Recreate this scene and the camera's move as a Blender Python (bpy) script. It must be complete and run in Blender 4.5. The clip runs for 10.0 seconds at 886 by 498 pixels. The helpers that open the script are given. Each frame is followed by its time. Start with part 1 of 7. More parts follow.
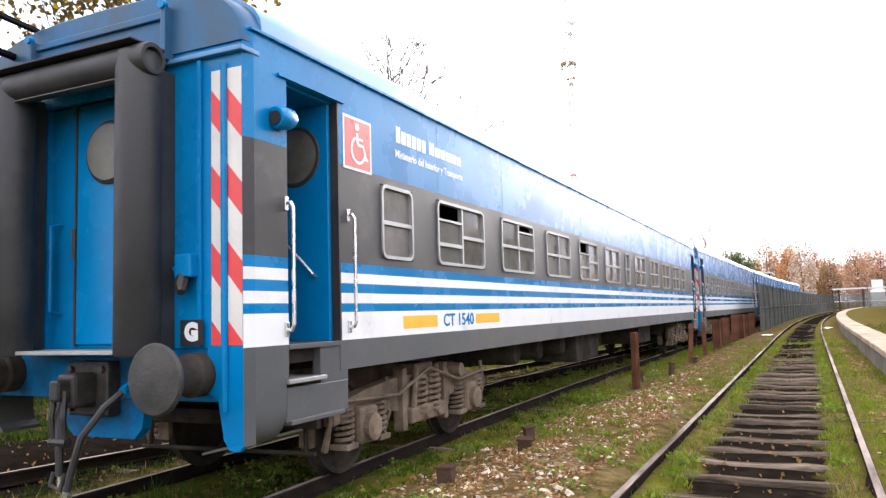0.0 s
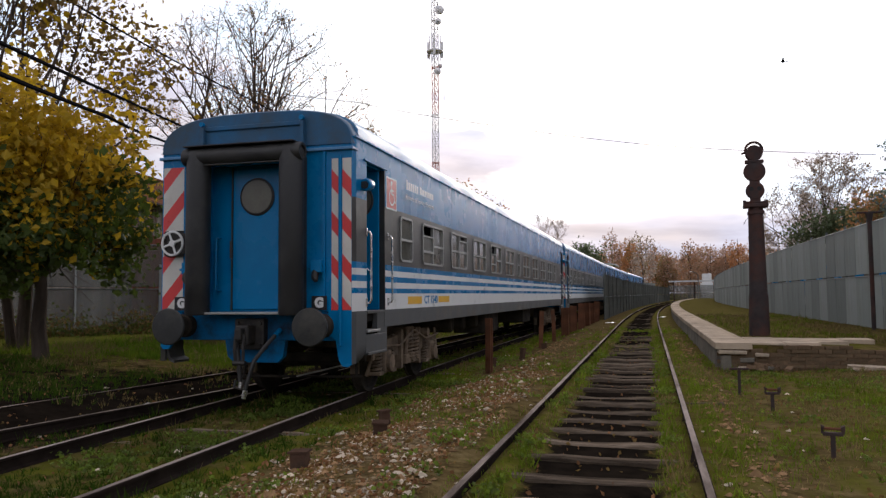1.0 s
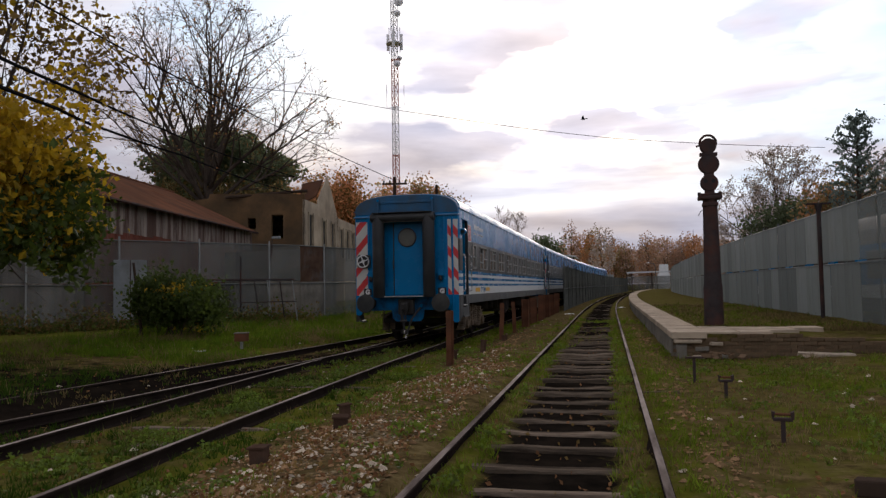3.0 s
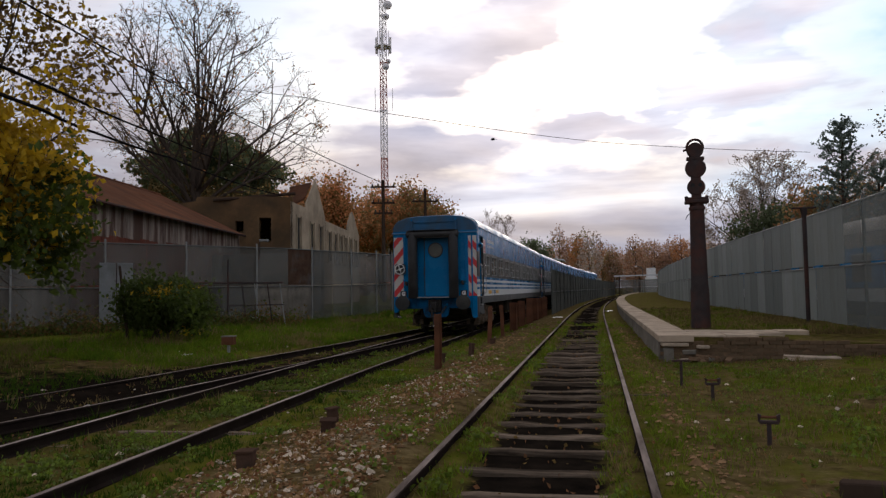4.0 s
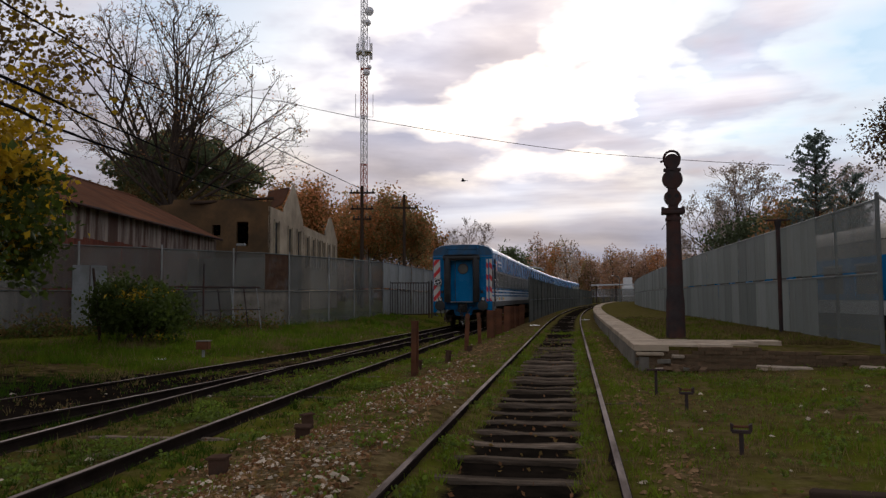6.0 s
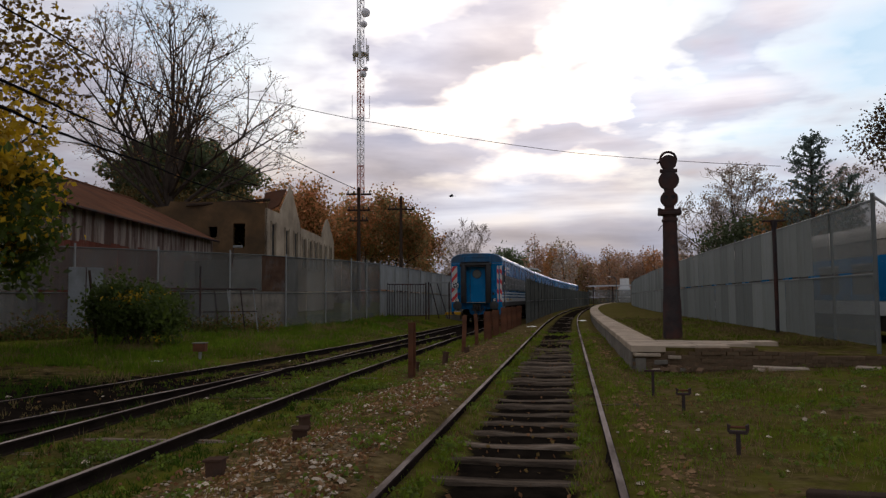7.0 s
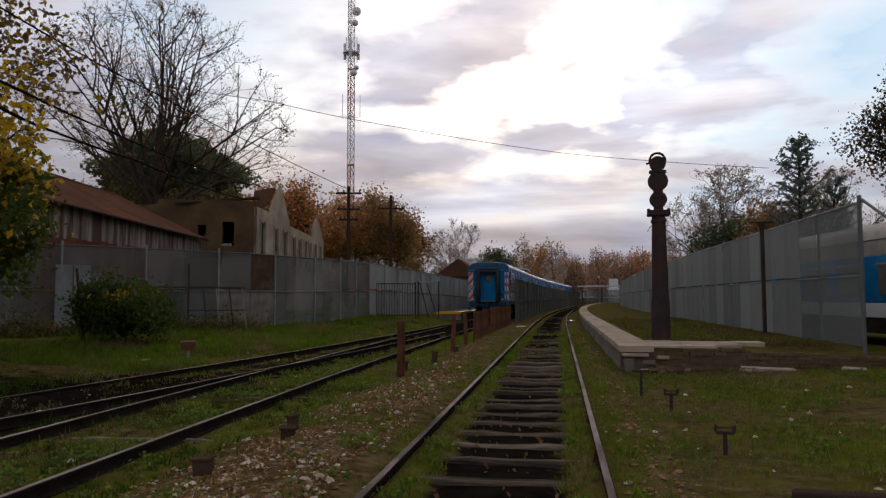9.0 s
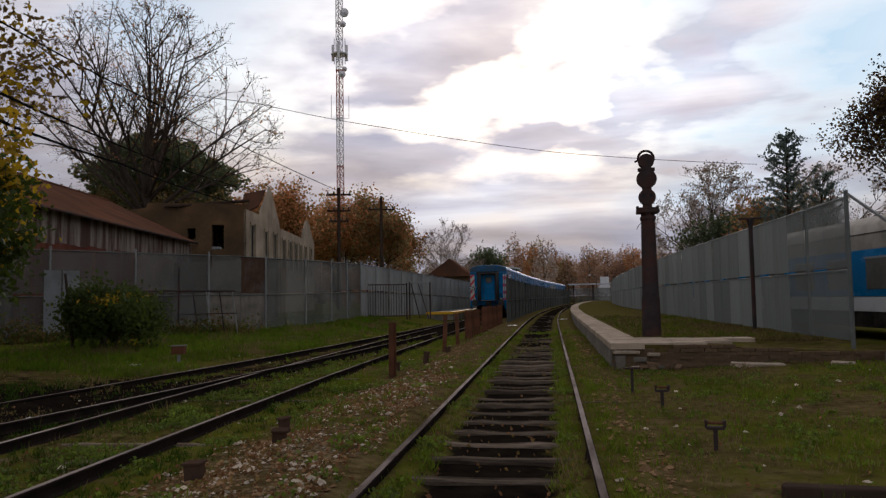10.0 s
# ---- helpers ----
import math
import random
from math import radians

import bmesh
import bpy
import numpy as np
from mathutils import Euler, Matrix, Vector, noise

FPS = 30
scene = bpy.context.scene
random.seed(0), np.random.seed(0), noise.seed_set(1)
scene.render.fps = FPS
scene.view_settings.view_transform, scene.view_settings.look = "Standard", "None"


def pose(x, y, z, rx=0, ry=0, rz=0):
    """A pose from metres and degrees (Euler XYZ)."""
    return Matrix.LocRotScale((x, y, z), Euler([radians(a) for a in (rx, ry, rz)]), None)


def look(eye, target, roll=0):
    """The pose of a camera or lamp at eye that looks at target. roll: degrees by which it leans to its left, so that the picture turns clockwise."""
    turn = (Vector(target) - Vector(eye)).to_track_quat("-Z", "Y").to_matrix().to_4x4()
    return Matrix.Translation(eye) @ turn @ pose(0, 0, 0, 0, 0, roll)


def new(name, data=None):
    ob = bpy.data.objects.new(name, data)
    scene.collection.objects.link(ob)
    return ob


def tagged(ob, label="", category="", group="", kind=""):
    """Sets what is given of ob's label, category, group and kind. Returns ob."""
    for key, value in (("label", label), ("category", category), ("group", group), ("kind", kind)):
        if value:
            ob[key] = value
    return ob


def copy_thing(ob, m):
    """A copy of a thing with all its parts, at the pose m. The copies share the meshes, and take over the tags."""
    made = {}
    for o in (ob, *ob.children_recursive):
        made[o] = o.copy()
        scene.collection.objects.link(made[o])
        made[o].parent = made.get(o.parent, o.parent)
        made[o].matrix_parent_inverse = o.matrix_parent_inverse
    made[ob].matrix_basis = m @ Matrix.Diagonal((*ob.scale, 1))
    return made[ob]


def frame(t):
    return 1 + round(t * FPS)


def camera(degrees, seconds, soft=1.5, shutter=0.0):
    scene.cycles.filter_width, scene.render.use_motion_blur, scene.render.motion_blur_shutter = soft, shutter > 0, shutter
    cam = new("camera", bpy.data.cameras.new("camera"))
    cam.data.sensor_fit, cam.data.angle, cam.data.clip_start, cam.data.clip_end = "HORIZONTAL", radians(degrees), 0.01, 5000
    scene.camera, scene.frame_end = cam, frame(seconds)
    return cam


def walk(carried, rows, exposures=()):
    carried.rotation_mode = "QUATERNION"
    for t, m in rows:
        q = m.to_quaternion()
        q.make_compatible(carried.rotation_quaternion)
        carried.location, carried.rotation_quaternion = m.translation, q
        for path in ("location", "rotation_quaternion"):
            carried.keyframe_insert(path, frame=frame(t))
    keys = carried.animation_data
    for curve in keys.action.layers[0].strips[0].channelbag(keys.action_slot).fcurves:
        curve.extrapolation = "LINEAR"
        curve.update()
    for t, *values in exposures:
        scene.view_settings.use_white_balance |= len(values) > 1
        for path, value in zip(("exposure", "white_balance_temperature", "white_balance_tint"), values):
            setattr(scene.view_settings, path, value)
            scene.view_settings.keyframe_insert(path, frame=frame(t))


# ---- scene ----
cam = camera(61.2, 10.0, soft=1.35)
EYE = 1.5
TURNS = [(0.0, 26.1, 4.9, 1.6), (0.2, 22.21, 4.1, 0.7), (0.5, 17.88, 3.97, 0.58), (1.0, 15.36, 3.53, 0.44), (1.5, 13.58, 3.14, -0.42),
         (2.0, 13.15, 2.06, 0.28), (2.5, 13.15, 2.75, 1.2), (3.0, 12.41, 2.95, 1.0), (4.5, 11.0, 3.25, 1.09), (5.0, 10.25, 3.13, 0.95),
         (5.5, 9.97, 3.49, 0.4), (7.0, 9.59, 3.8, 0.39), (7.5, 9.46, 3.82, 0.67), (8.0, 9.24, 3.5, 0.8), (8.5, 9.42, 3.2, 0.74),
         (9.0, 8.79, 3.76, 0.13), (9.5, 8.55, 3.82, 0.87), (10.0, 8.16, 3.77, 0.96)]
# the hand that holds it sways a few centimetres
SWAY = {0.0: 0.0, 0.5: -0.01, 1.5: -0.014, 2.5: 0.005, 4.5: 0.01, 5.0: 0.02, 5.5: 0.013, 7.5: 0.013, 8.5: 0.024, 9.0: 0.015, 10.0: 0.034}
EXPOSURES = [(0.0, 2.85), (0.3, 2.35), (0.5, 2.0), (0.8, 1.32), (1.2, 0.76), (1.6, 0.58), (2.5, 0.52), (3.2, 0.43), (4.5, 0.24), (7.0, 0.13), (10.0, 0.08)]
walk(cam, [(t, pose(float(np.interp(t, list(SWAY), list(SWAY.values()))), 0, EYE, 90 + p, r, y)) for t, y, p, r in TURNS], EXPOSURES)

# ---- light: an evening overcast, the sun low behind the clouds ahead ----
SUN_AZ, SUN_EL = 1.0, 16.0


def sky_world():
    w = bpy.data.worlds.new("evening_sky")
    scene.world = w
    w.use_nodes = True
    nt = w.node_tree
    n, l = nt.nodes, nt.links
    n.clear()

    def math_node(op, a, b=None, c=None):
        m = n.new("ShaderNodeMath")
        m.operation = op
        for i, v in enumerate((a, b, c)):
            if v is None:
                continue
            if isinstance(v, (int, float)):
                m.inputs[i].default_value = v
            else:
                l.new(v, m.inputs[i])
        return m.outputs[0]

    co = n.new("ShaderNodeTexCoord").outputs["Generated"]
    sep = n.new("ShaderNodeSeparateXYZ")
    l.new(co, sep.inputs[0])
    z = math_node("MAXIMUM", sep.outputs[2], 0.0)
    down = math_node("ADD", z, 0.16)
    comb = n.new("ShaderNodeCombineXYZ")
    l.new(math_node("DIVIDE", sep.outputs[0], down), comb.inputs[0])
    l.new(math_node("DIVIDE", sep.outputs[1], down), comb.inputs[1])
    big = n.new("ShaderNodeTexNoise")
    l.new(comb.outputs[0], big.inputs["Vector"])
    big.inputs["Scale"].default_value, big.inputs["Detail"].default_value = 0.55, 5.0
    big.inputs["Roughness"].default_value, big.inputs["Distortion"].default_value = 0.55, 0.3
    small = n.new("ShaderNodeTexNoise")
    l.new(comb.outputs[0], small.inputs["Vector"])
    small.inputs["Scale"].default_value, small.inputs["Detail"].default_value = 1.6, 5.0
    # long flat banks of cloud low over the horizon
    flat = n.new("ShaderNodeMapping")
    l.new(co, flat.inputs[0])
    flat.inputs["Scale"].default_value = (2.3, 2.3, 15.0)
    bank = n.new("ShaderNodeTexNoise")
    l.new(flat.outputs[0], bank.inputs["Vector"])
    bank.inputs["Scale"].default_value, bank.inputs["Detail"].default_value = 1.0, 6.0
    bank.inputs["Roughness"].default_value, bank.inputs["Distortion"].default_value = 0.52, 0.35
    low = n.new("ShaderNodeMapRange")
    l.new(z, low.inputs[0])
    low.inputs[1].default_value, low.inputs[2].default_value = 0.13, 0.34
    low.inputs[3].default_value, low.inputs[4].default_value = 0.62, 0.30
    veil = math_node("ADD", math_node("MULTIPLY", big.outputs["Fac"], 0.68), math_node("MULTIPLY", small.outputs["Fac"], 0.32))
    share = low.outputs[0]
    mixn = math_node("ADD", math_node("MULTIPLY", bank.outputs["Fac"], share), math_node("MULTIPLY", veil, math_node("SUBTRACT", 1.0, share)))
    # the cloud thins overhead
    thin = n.new("ShaderNodeMapRange")
    l.new(z, thin.inputs[0])
    thin.inputs[1].default_value, thin.inputs[2].default_value = 0.18, 0.36
    thin.inputs[3].default_value, thin.inputs[4].default_value = 0.0, 0.052
    mixn = math_node("ADD", mixn, thin.outputs[0])
    # cloud shade: dark bellies to bright gaps
    ramp = n.new("ShaderNodeValToRGB")
    e = ramp.color_ramp.elements
    e[0].position, e[0].color = 0.40, (0.39, 0.375, 0.42, 1)
    e[1].position, e[1].color = 0.60, (1.05, 1.02, 1.0, 1)
    mid = e.new(0.50)
    mid.color = (0.62, 0.595, 0.64, 1)
    l.new(mixn, ramp.inputs[0])
    sky = n.new("ShaderNodeTexSky")
    sky.sky_type, sky.sun_disc = "NISHITA", False
    sky.sun_elevation, sky.sun_rotation = radians(SUN_EL), radians(SUN_AZ)
    skyb = n.new("ShaderNodeVectorMath")
    skyb.operation = "SCALE"
    l.new(sky.outputs[0], skyb.inputs[0])
    skyb.inputs[3].default_value = 0.13
    # the low light warms some clouds and leaves others lilac
    tone = n.new("ShaderNodeTexNoise")
    l.new(comb.outputs[0], tone.inputs["Vector"])
    tone.inputs["Scale"].default_value, tone.inputs["Detail"].default_value = 0.9, 3.0
    tint = n.new("ShaderNodeValToRGB")
    k = tint.color_ramp.elements
    k[0].position, k[0].color = 0.40, (0.94, 0.96, 1.06, 1)
    k[1].position, k[1].color = 0.60, (1.08, 0.99, 0.93, 1)
    l.new(tone.outputs["Fac"], tint.inputs[0])
    tinted = n.new("ShaderNodeVectorMath")
    tinted.operation = "MULTIPLY"
    l.new(ramp.outputs[0], tinted.inputs[0])
    l.new(tint.outputs[0], tinted.inputs[1])
    # glow of the hidden sun through the cloud
    dot = n.new("ShaderNodeVectorMath")
    dot.operation = "DOT_PRODUCT"
    l.new(co, dot.inputs[0])
    a, el = radians(SUN_AZ), radians(SUN_EL)
    dot.inputs[1].default_value = (math.sin(a) * math.cos(el), math.cos(a) * math.cos(el), math.sin(el))
    near = math_node("POWER", math_node("MAXIMUM", dot.outputs["Value"], 0.0), 14.0)
    wide = math_node("POWER", math_node("MAXIMUM", dot.outputs["Value"], 0.0), 3.0)
    glow = math_node("ADD", math_node("MULTIPLY", near, 0.34), math_node("MULTIPLY", wide, 0.27))
    thick = n.new("ShaderNodeMapRange")
    l.new(z, thick.inputs[0])
    thick.inputs[1].default_value, thick.inputs[2].default_value = 0.0, 0.24
    thick.inputs[3].default_value, thick.inputs[4].default_value = 0.54, 1.0
    gain = math_node("MULTIPLY", math_node("ADD", 0.60, glow), thick.outputs[0])
    lit = n.new("ShaderNodeVectorMath")
    lit.operation = "SCALE"
    l.new(tinted.outputs[0], lit.inputs[0])
    l.new(gain, lit.inputs[3])
    # thin places let blue sky through
    gap = n.new("ShaderNodeMapRange")
    l.new(small.outputs["Fac"], gap.inputs[0])
    gap.inputs[1].default_value, gap.inputs[2].default_value = 0.46, 0.58
    gap.inputs[3].default_value, gap.inputs[4].default_value = 0.0, 0.85
    high = n.new("ShaderNodeMapRange")
    l.new(z, high.inputs[0])
    high.inputs[1].default_value, high.inputs[2].default_value = 0.13, 0.30
    mix = n.new("ShaderNodeMix")
    mix.data_type = "RGBA"
    l.new(math_node("MULTIPLY", gap.outputs[0], high.outputs[0]), mix.inputs[0])
    l.new(lit.outputs[0], mix.inputs[6])
    l.new(skyb.outputs[0], mix.inputs[7])
    # a ragged opening of pale blue beside the bright cloud
    side = n.new("ShaderNodeVectorMath")
    side.operation = "DOT_PRODUCT"
    l.new(co, side.inputs[0])
    b, bel = radians(15.0), radians(18.0)
    side.inputs[1].default_value = (math.sin(b) * math.cos(bel), math.cos(b) * math.cos(bel), math.sin(bel))
    reach = n.new("ShaderNodeMapRange")
    l.new(side.outputs["Value"], reach.inputs[0])
    reach.inputs[1].default_value, reach.inputs[2].default_value = 0.962, 0.997
    tear = n.new("ShaderNodeMapRange")
    l.new(small.outputs["Fac"], tear.inputs[0])
    tear.inputs[1].default_value, tear.inputs[2].default_value = 0.40, 0.60
    blue = n.new("ShaderNodeMix")
    blue.data_type = "RGBA"
    l.new(math_node("MULTIPLY", math_node("MULTIPLY", reach.outputs[0], tear.outputs[0]), 0.9), blue.inputs[0])
    l.new(mix.outputs[2], blue.inputs[6])
    blue.inputs[7].default_value = (0.47, 0.66, 0.84, 1)
    bg = n.new("ShaderNodeBackground")
    l.new(blue.outputs[2], bg.inputs[0])
    bg.inputs[1].default_value = 1.0
    out = n.new("ShaderNodeOutputWorld")
    l.new(bg.outputs[0], out.inputs[0])


sky_world()
sun = new("sun", bpy.data.lights.new("sun", "SUN"))
sun.data.energy, sun.data.angle, sun.data.color = 0.5, radians(20), (1.0, 0.9, 0.82)
sun.matrix_world = look((0, 0, 30), (-30 * math.sin(radians(SUN_AZ)), -30 * math.cos(radians(SUN_AZ)), 30 - 30 * math.tan(radians(SUN_EL))))


# ---- materials ----
def mat(name, base, rough=0.6, metal=0.0, var=0.25, scale=5.0, bump=0.15, dirt=None, dirt_scale=1.2, dirt_at=0.55, dirt_soft=0.12,
        stretch=(1, 1, 1), piece=0.0, emit=0.0, fine=40.0, see=0.0, coat=0.0, leaf=0.0, gloss=None):
    """A worn surface: base colour varied at two scales, blotches of dirt, fine bump. piece: change from piece to piece."""
    m = bpy.data.materials.new(name)
    m.use_nodes = True
    nt = m.node_tree
    n, l = nt.nodes, nt.links
    bs = n["Principled BSDF"]
    co = n.new("ShaderNodeTexCoord")
    mp = n.new("ShaderNodeMapping")
    mp.inputs["Scale"].default_value = stretch
    l.new(co.outputs["Object"], mp.inputs[0])

    def noise_node(s, d=5.0, r=0.6):
        t = n.new("ShaderNodeTexNoise")
        t.inputs["Scale"].default_value, t.inputs["Detail"].default_value, t.inputs["Roughness"].default_value = s, d, r
        l.new(mp.outputs[0], t.inputs["Vector"])
        return t.outputs["Fac"]

    def mixc(fac, a, b, mode="MIX"):
        x = n.new("ShaderNodeMix")
        x.data_type, x.blend_type = "RGBA", mode
        for i, v in ((0, fac), (6, a), (7, b)):
            if isinstance(v, (int, float)):
                x.inputs[i].default_value = v
            elif isinstance(v, tuple):
                x.inputs[i].default_value = (*v, 1)
            else:
                l.new(v, x.inputs[i])
        return x.outputs[2]

    def span(v, a, b, c, d):
        r = n.new("ShaderNodeMapRange")
        l.new(v, r.inputs[0])
        for i, q in enumerate((a, b, c, d)):
            r.inputs[i + 1].default_value = q
        return r.outputs[0]

    lo = tuple(max(0.0, c * (1 - var)) for c in base)
    hi = tuple(min(1.0, c * (1 + var)) for c in base)
    big, small = noise_node(scale), noise_node(fine, 3.0)
    col = mixc(span(big, 0.3, 0.7, 0, 1), lo, hi)
    col = mixc(span(small, 0.3, 0.7, 0, 0.5), col, tuple(c * (1 - 0.6 * var) for c in base))
    if dirt:
        col = mixc(span(noise_node(dirt_scale, 8.0, 0.68), dirt_at - dirt_soft, dirt_at + dirt_soft, 0, 0.9), col, dirt)
    if piece:
        oi = n.new("ShaderNodeObjectInfo")
        gi = n.new("ShaderNodeNewGeometry")
        ad = n.new("ShaderNodeMath")
        ad.operation = "ADD"
        l.new(oi.outputs["Random"], ad.inputs[0])
        l.new(gi.outputs["Random Per Island"], ad.inputs[1])
        hs = n.new("ShaderNodeHueSaturation")
        l.new(col, hs.inputs["Color"])
        l.new(span(ad.outputs[0], 0, 2, 1 - piece, 1 + piece), hs.inputs["Value"])
        col = hs.outputs[0]
    l.new(col, bs.inputs["Base Color"])
    l.new(span(big, 0.3, 0.7, max(0.03, rough - 0.1), min(1, rough + 0.1)), bs.inputs["Roughness"])
    bs.inputs["Metallic"].default_value = metal
    bs.inputs["Coat Weight"].default_value = coat
    bs.inputs["Specular IOR Level"].default_value = gloss if gloss is not None else (0.0 if rough > 0.7 else 0.45)
    if bump:
        b = n.new("ShaderNodeBump")
        b.inputs["Strength"].default_value, b.inputs["Distance"].default_value = bump, 0.02
        l.new(small, b.inputs["Height"])
        l.new(b.outputs[0], bs.inputs["Normal"])
    if emit:
        bs.inputs["Emission Color"].default_value = (*base, 1)
        bs.inputs["Emission Strength"].default_value = emit
    if leaf:
        tl = n.new("ShaderNodeBsdfTranslucent")
        l.new(col, tl.inputs[0])
        ms = n.new("ShaderNodeMixShader")
        ms.inputs[0].default_value = leaf
        l.new(bs.outputs[0], ms.inputs[1])
        l.new(tl.outputs[0], ms.inputs[2])
        l.new(ms.outputs[0], n["Material Output"].inputs[0])
    if see:
        tr = n.new("ShaderNodeBsdfTransparent")
        ms = n.new("ShaderNodeMixShader")
        ms.inputs[0].default_value = see
        l.new(bs.outputs[0], ms.inputs[1])
        l.new(tr.outputs[0], ms.inputs[2])
        l.new(ms.outputs[0], n["Material Output"].inputs[0])
    return m


def ground_material():
    m = mat("ground", (0.098, 0.100, 0.014), 0.95, var=0.45, scale=1.3, bump=0.6, fine=22)
    n, l = m.node_tree.nodes, m.node_tree.links
    bs = n["Principled BSDF"]
    grass = bs.inputs["Base Color"].links[0].from_socket
    co = n.new("ShaderNodeTexCoord").outputs["Object"]

    def tex(s, d=6.0):
        t = n.new("ShaderNodeTexNoise")
        t.inputs["Scale"].default_value, t.inputs["Detail"].default_value, t.inputs["Roughness"].default_value = s, d, 0.7
        l.new(co, t.inputs["Vector"])
        return t.outputs["Fac"]

    def ramp(v, *stops):
        r = n.new("ShaderNodeValToRGB")
        e = r.color_ramp.elements
        while len(e) < len(stops):
            e.new(0.5)
        for k, (p, c) in zip(e, stops):
            k.position, k.color = p, (*c, 1)
        l.new(v, r.inputs[0])
        return r.outputs[0]

    soil = ramp(tex(5.0, 9), (0.3, (0.034, 0.023, 0.011)), (0.5, (0.108, 0.077, 0.032)), (0.7, (0.190, 0.142, 0.064)))
    pebble = n.new("ShaderNodeTexVoronoi")
    pebble.inputs["Scale"].default_value = 26
    l.new(co, pebble.inputs["Vector"])
    stone = ramp(pebble.outputs["Color"], (0.2, (0.055, 0.038, 0.019)), (0.55, (0.185, 0.130, 0.072)), (0.95, (0.33, 0.26, 0.17)))

    def layer(name, a, b, under, over, s):
        at = n.new("ShaderNodeAttribute")
        at.attribute_name = name
        ad = n.new("ShaderNodeMath")
        ad.operation = "MULTIPLY_ADD"
        l.new(tex(s, 8), ad.inputs[0])
        ad.inputs[1].default_value = 1.5
        l.new(at.outputs["Fac"], ad.inputs[2])
        r = n.new("ShaderNodeMapRange")
        l.new(ad.outputs[0], r.inputs[0])
        r.inputs[1].default_value, r.inputs[2].default_value = a, b
        x = n.new("ShaderNodeMix")
        x.data_type = "RGBA"
        l.new(r.outputs[0], x.inputs[0])
        l.new(under, x.inputs[6])
        l.new(over, x.inputs[7])
        return x.outputs[2]

    col = layer("soil", 1.0, 1.35, grass, soil, 2.2)
    col = layer("gravel", 1.1, 1.4, col, stone, 3.1)
    # near-black that stands for shade in sleeper gaps and under the left trees
    shade_tone = ramp(tex(4.0, 6), (0.3, (0.006, 0.005, 0.004)), (0.7, (0.020, 0.015, 0.011)))
    col = layer("oil", 1.05, 1.35, col, shade_tone, 2.6)
    l.new(col, bs.inputs["Base Color"])
    return m


M_GROUND = ground_material()
M_RAIL = mat("rusty_rail", (0.024, 0.018, 0.015), 0.85, 0.0, var=0.4, scale=3, dirt=(0.03, 0.022, 0.018), dirt_scale=2)
# worn head without gloss; its sheen is put into the pale colour
M_RAILTOP = mat("worn_rail_head", (0.42, 0.345, 0.30), 0.8, 0.0, var=0.3, scale=2, stretch=(1, 0.15, 1), dirt=(0.05, 0.036, 0.028), dirt_scale=1.5, dirt_at=0.52, gloss=0.0)
M_SLEEPER = mat("weathered_sleeper", (0.27, 0.205, 0.150), 0.9, var=0.55, scale=4, stretch=(0.5, 5, 3), bump=0.7, dirt=(0.04, 0.03, 0.022), dirt_scale=1.6, dirt_at=0.50, piece=0.65)
M_STONE = mat("ballast", (0.27, 0.165, 0.085), 0.9, var=0.35, scale=9, piece=0.8)
M_PALE = mat("pale_rubble", (0.64, 0.53, 0.40), 0.9, var=0.25, scale=9, piece=0.55)
M_DRY = mat("dry_grass_blades", (0.20, 0.15, 0.065), 0.8, var=0.3, scale=0.7, piece=0.6, bump=0, leaf=0.4)
# deep green, with the shade of the left trees put into the colour
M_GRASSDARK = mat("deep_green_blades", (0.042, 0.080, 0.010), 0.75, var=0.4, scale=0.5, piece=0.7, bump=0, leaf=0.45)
M_LUSH = mat("lush_grass_blades", (0.090, 0.152, 0.014), 0.75, var=0.4, scale=0.5, piece=0.7, bump=0, leaf=0.55)
M_GRASS = mat("grass_blades", (0.125, 0.172, 0.017), 0.75, var=0.4, scale=0.5, piece=0.7, bump=0, leaf=0.5)
M_BLUE = mat("coach_blue_paint", (0.0, 0.176, 0.41), 0.26, var=0.08, scale=1.4, bump=0.03, fine=3, dirt=(0.002, 0.122, 0.32), dirt_scale=1.1, dirt_at=0.62, dirt_soft=0.2, gloss=0.2)
M_BLUEROOF = mat("faded_blue_roof_paint", (0.060, 0.23, 0.46), 0.42, var=0.12, scale=1.2, bump=0.05, dirt=(0.10, 0.19, 0.30), dirt_scale=1.5, dirt_at=0.55, dirt_soft=0.2)
M_ROOFEND = mat("sooty_blue_roof_end", (0.012, 0.120, 0.27), 0.45, var=0.3, scale=1.2, bump=0.05, dirt=(0.050, 0.075, 0.10), dirt_scale=1.1, dirt_at=0.48, dirt_soft=0.14, gloss=0.25)
M_WHITE = mat("white_paint", (0.74, 0.74, 0.73), 0.35, var=0.06, scale=2, bump=0.03, fine=8, dirt=(0.55, 0.54, 0.51), dirt_scale=1.4, dirt_at=0.66, gloss=0.25)
M_BAND = mat("charcoal_band_paint", (0.052, 0.048, 0.046), 0.4, var=0.12, scale=1.5, bump=0.03, fine=6, dirt=(0.10, 0.09, 0.08), dirt_scale=2, dirt_at=0.64, gloss=0.2)
M_SKIRT = mat("grey_skirt_paint", (0.085, 0.088, 0.090), 0.5, var=0.15, scale=1.5, bump=0.05, dirt=(0.12, 0.10, 0.08), dirt_scale=1.8, dirt_at=0.6, gloss=0.15)
M_RED = mat("red_reflective_stripe", (0.62, 0.045, 0.045), 0.35, var=0.1, bump=0.02)
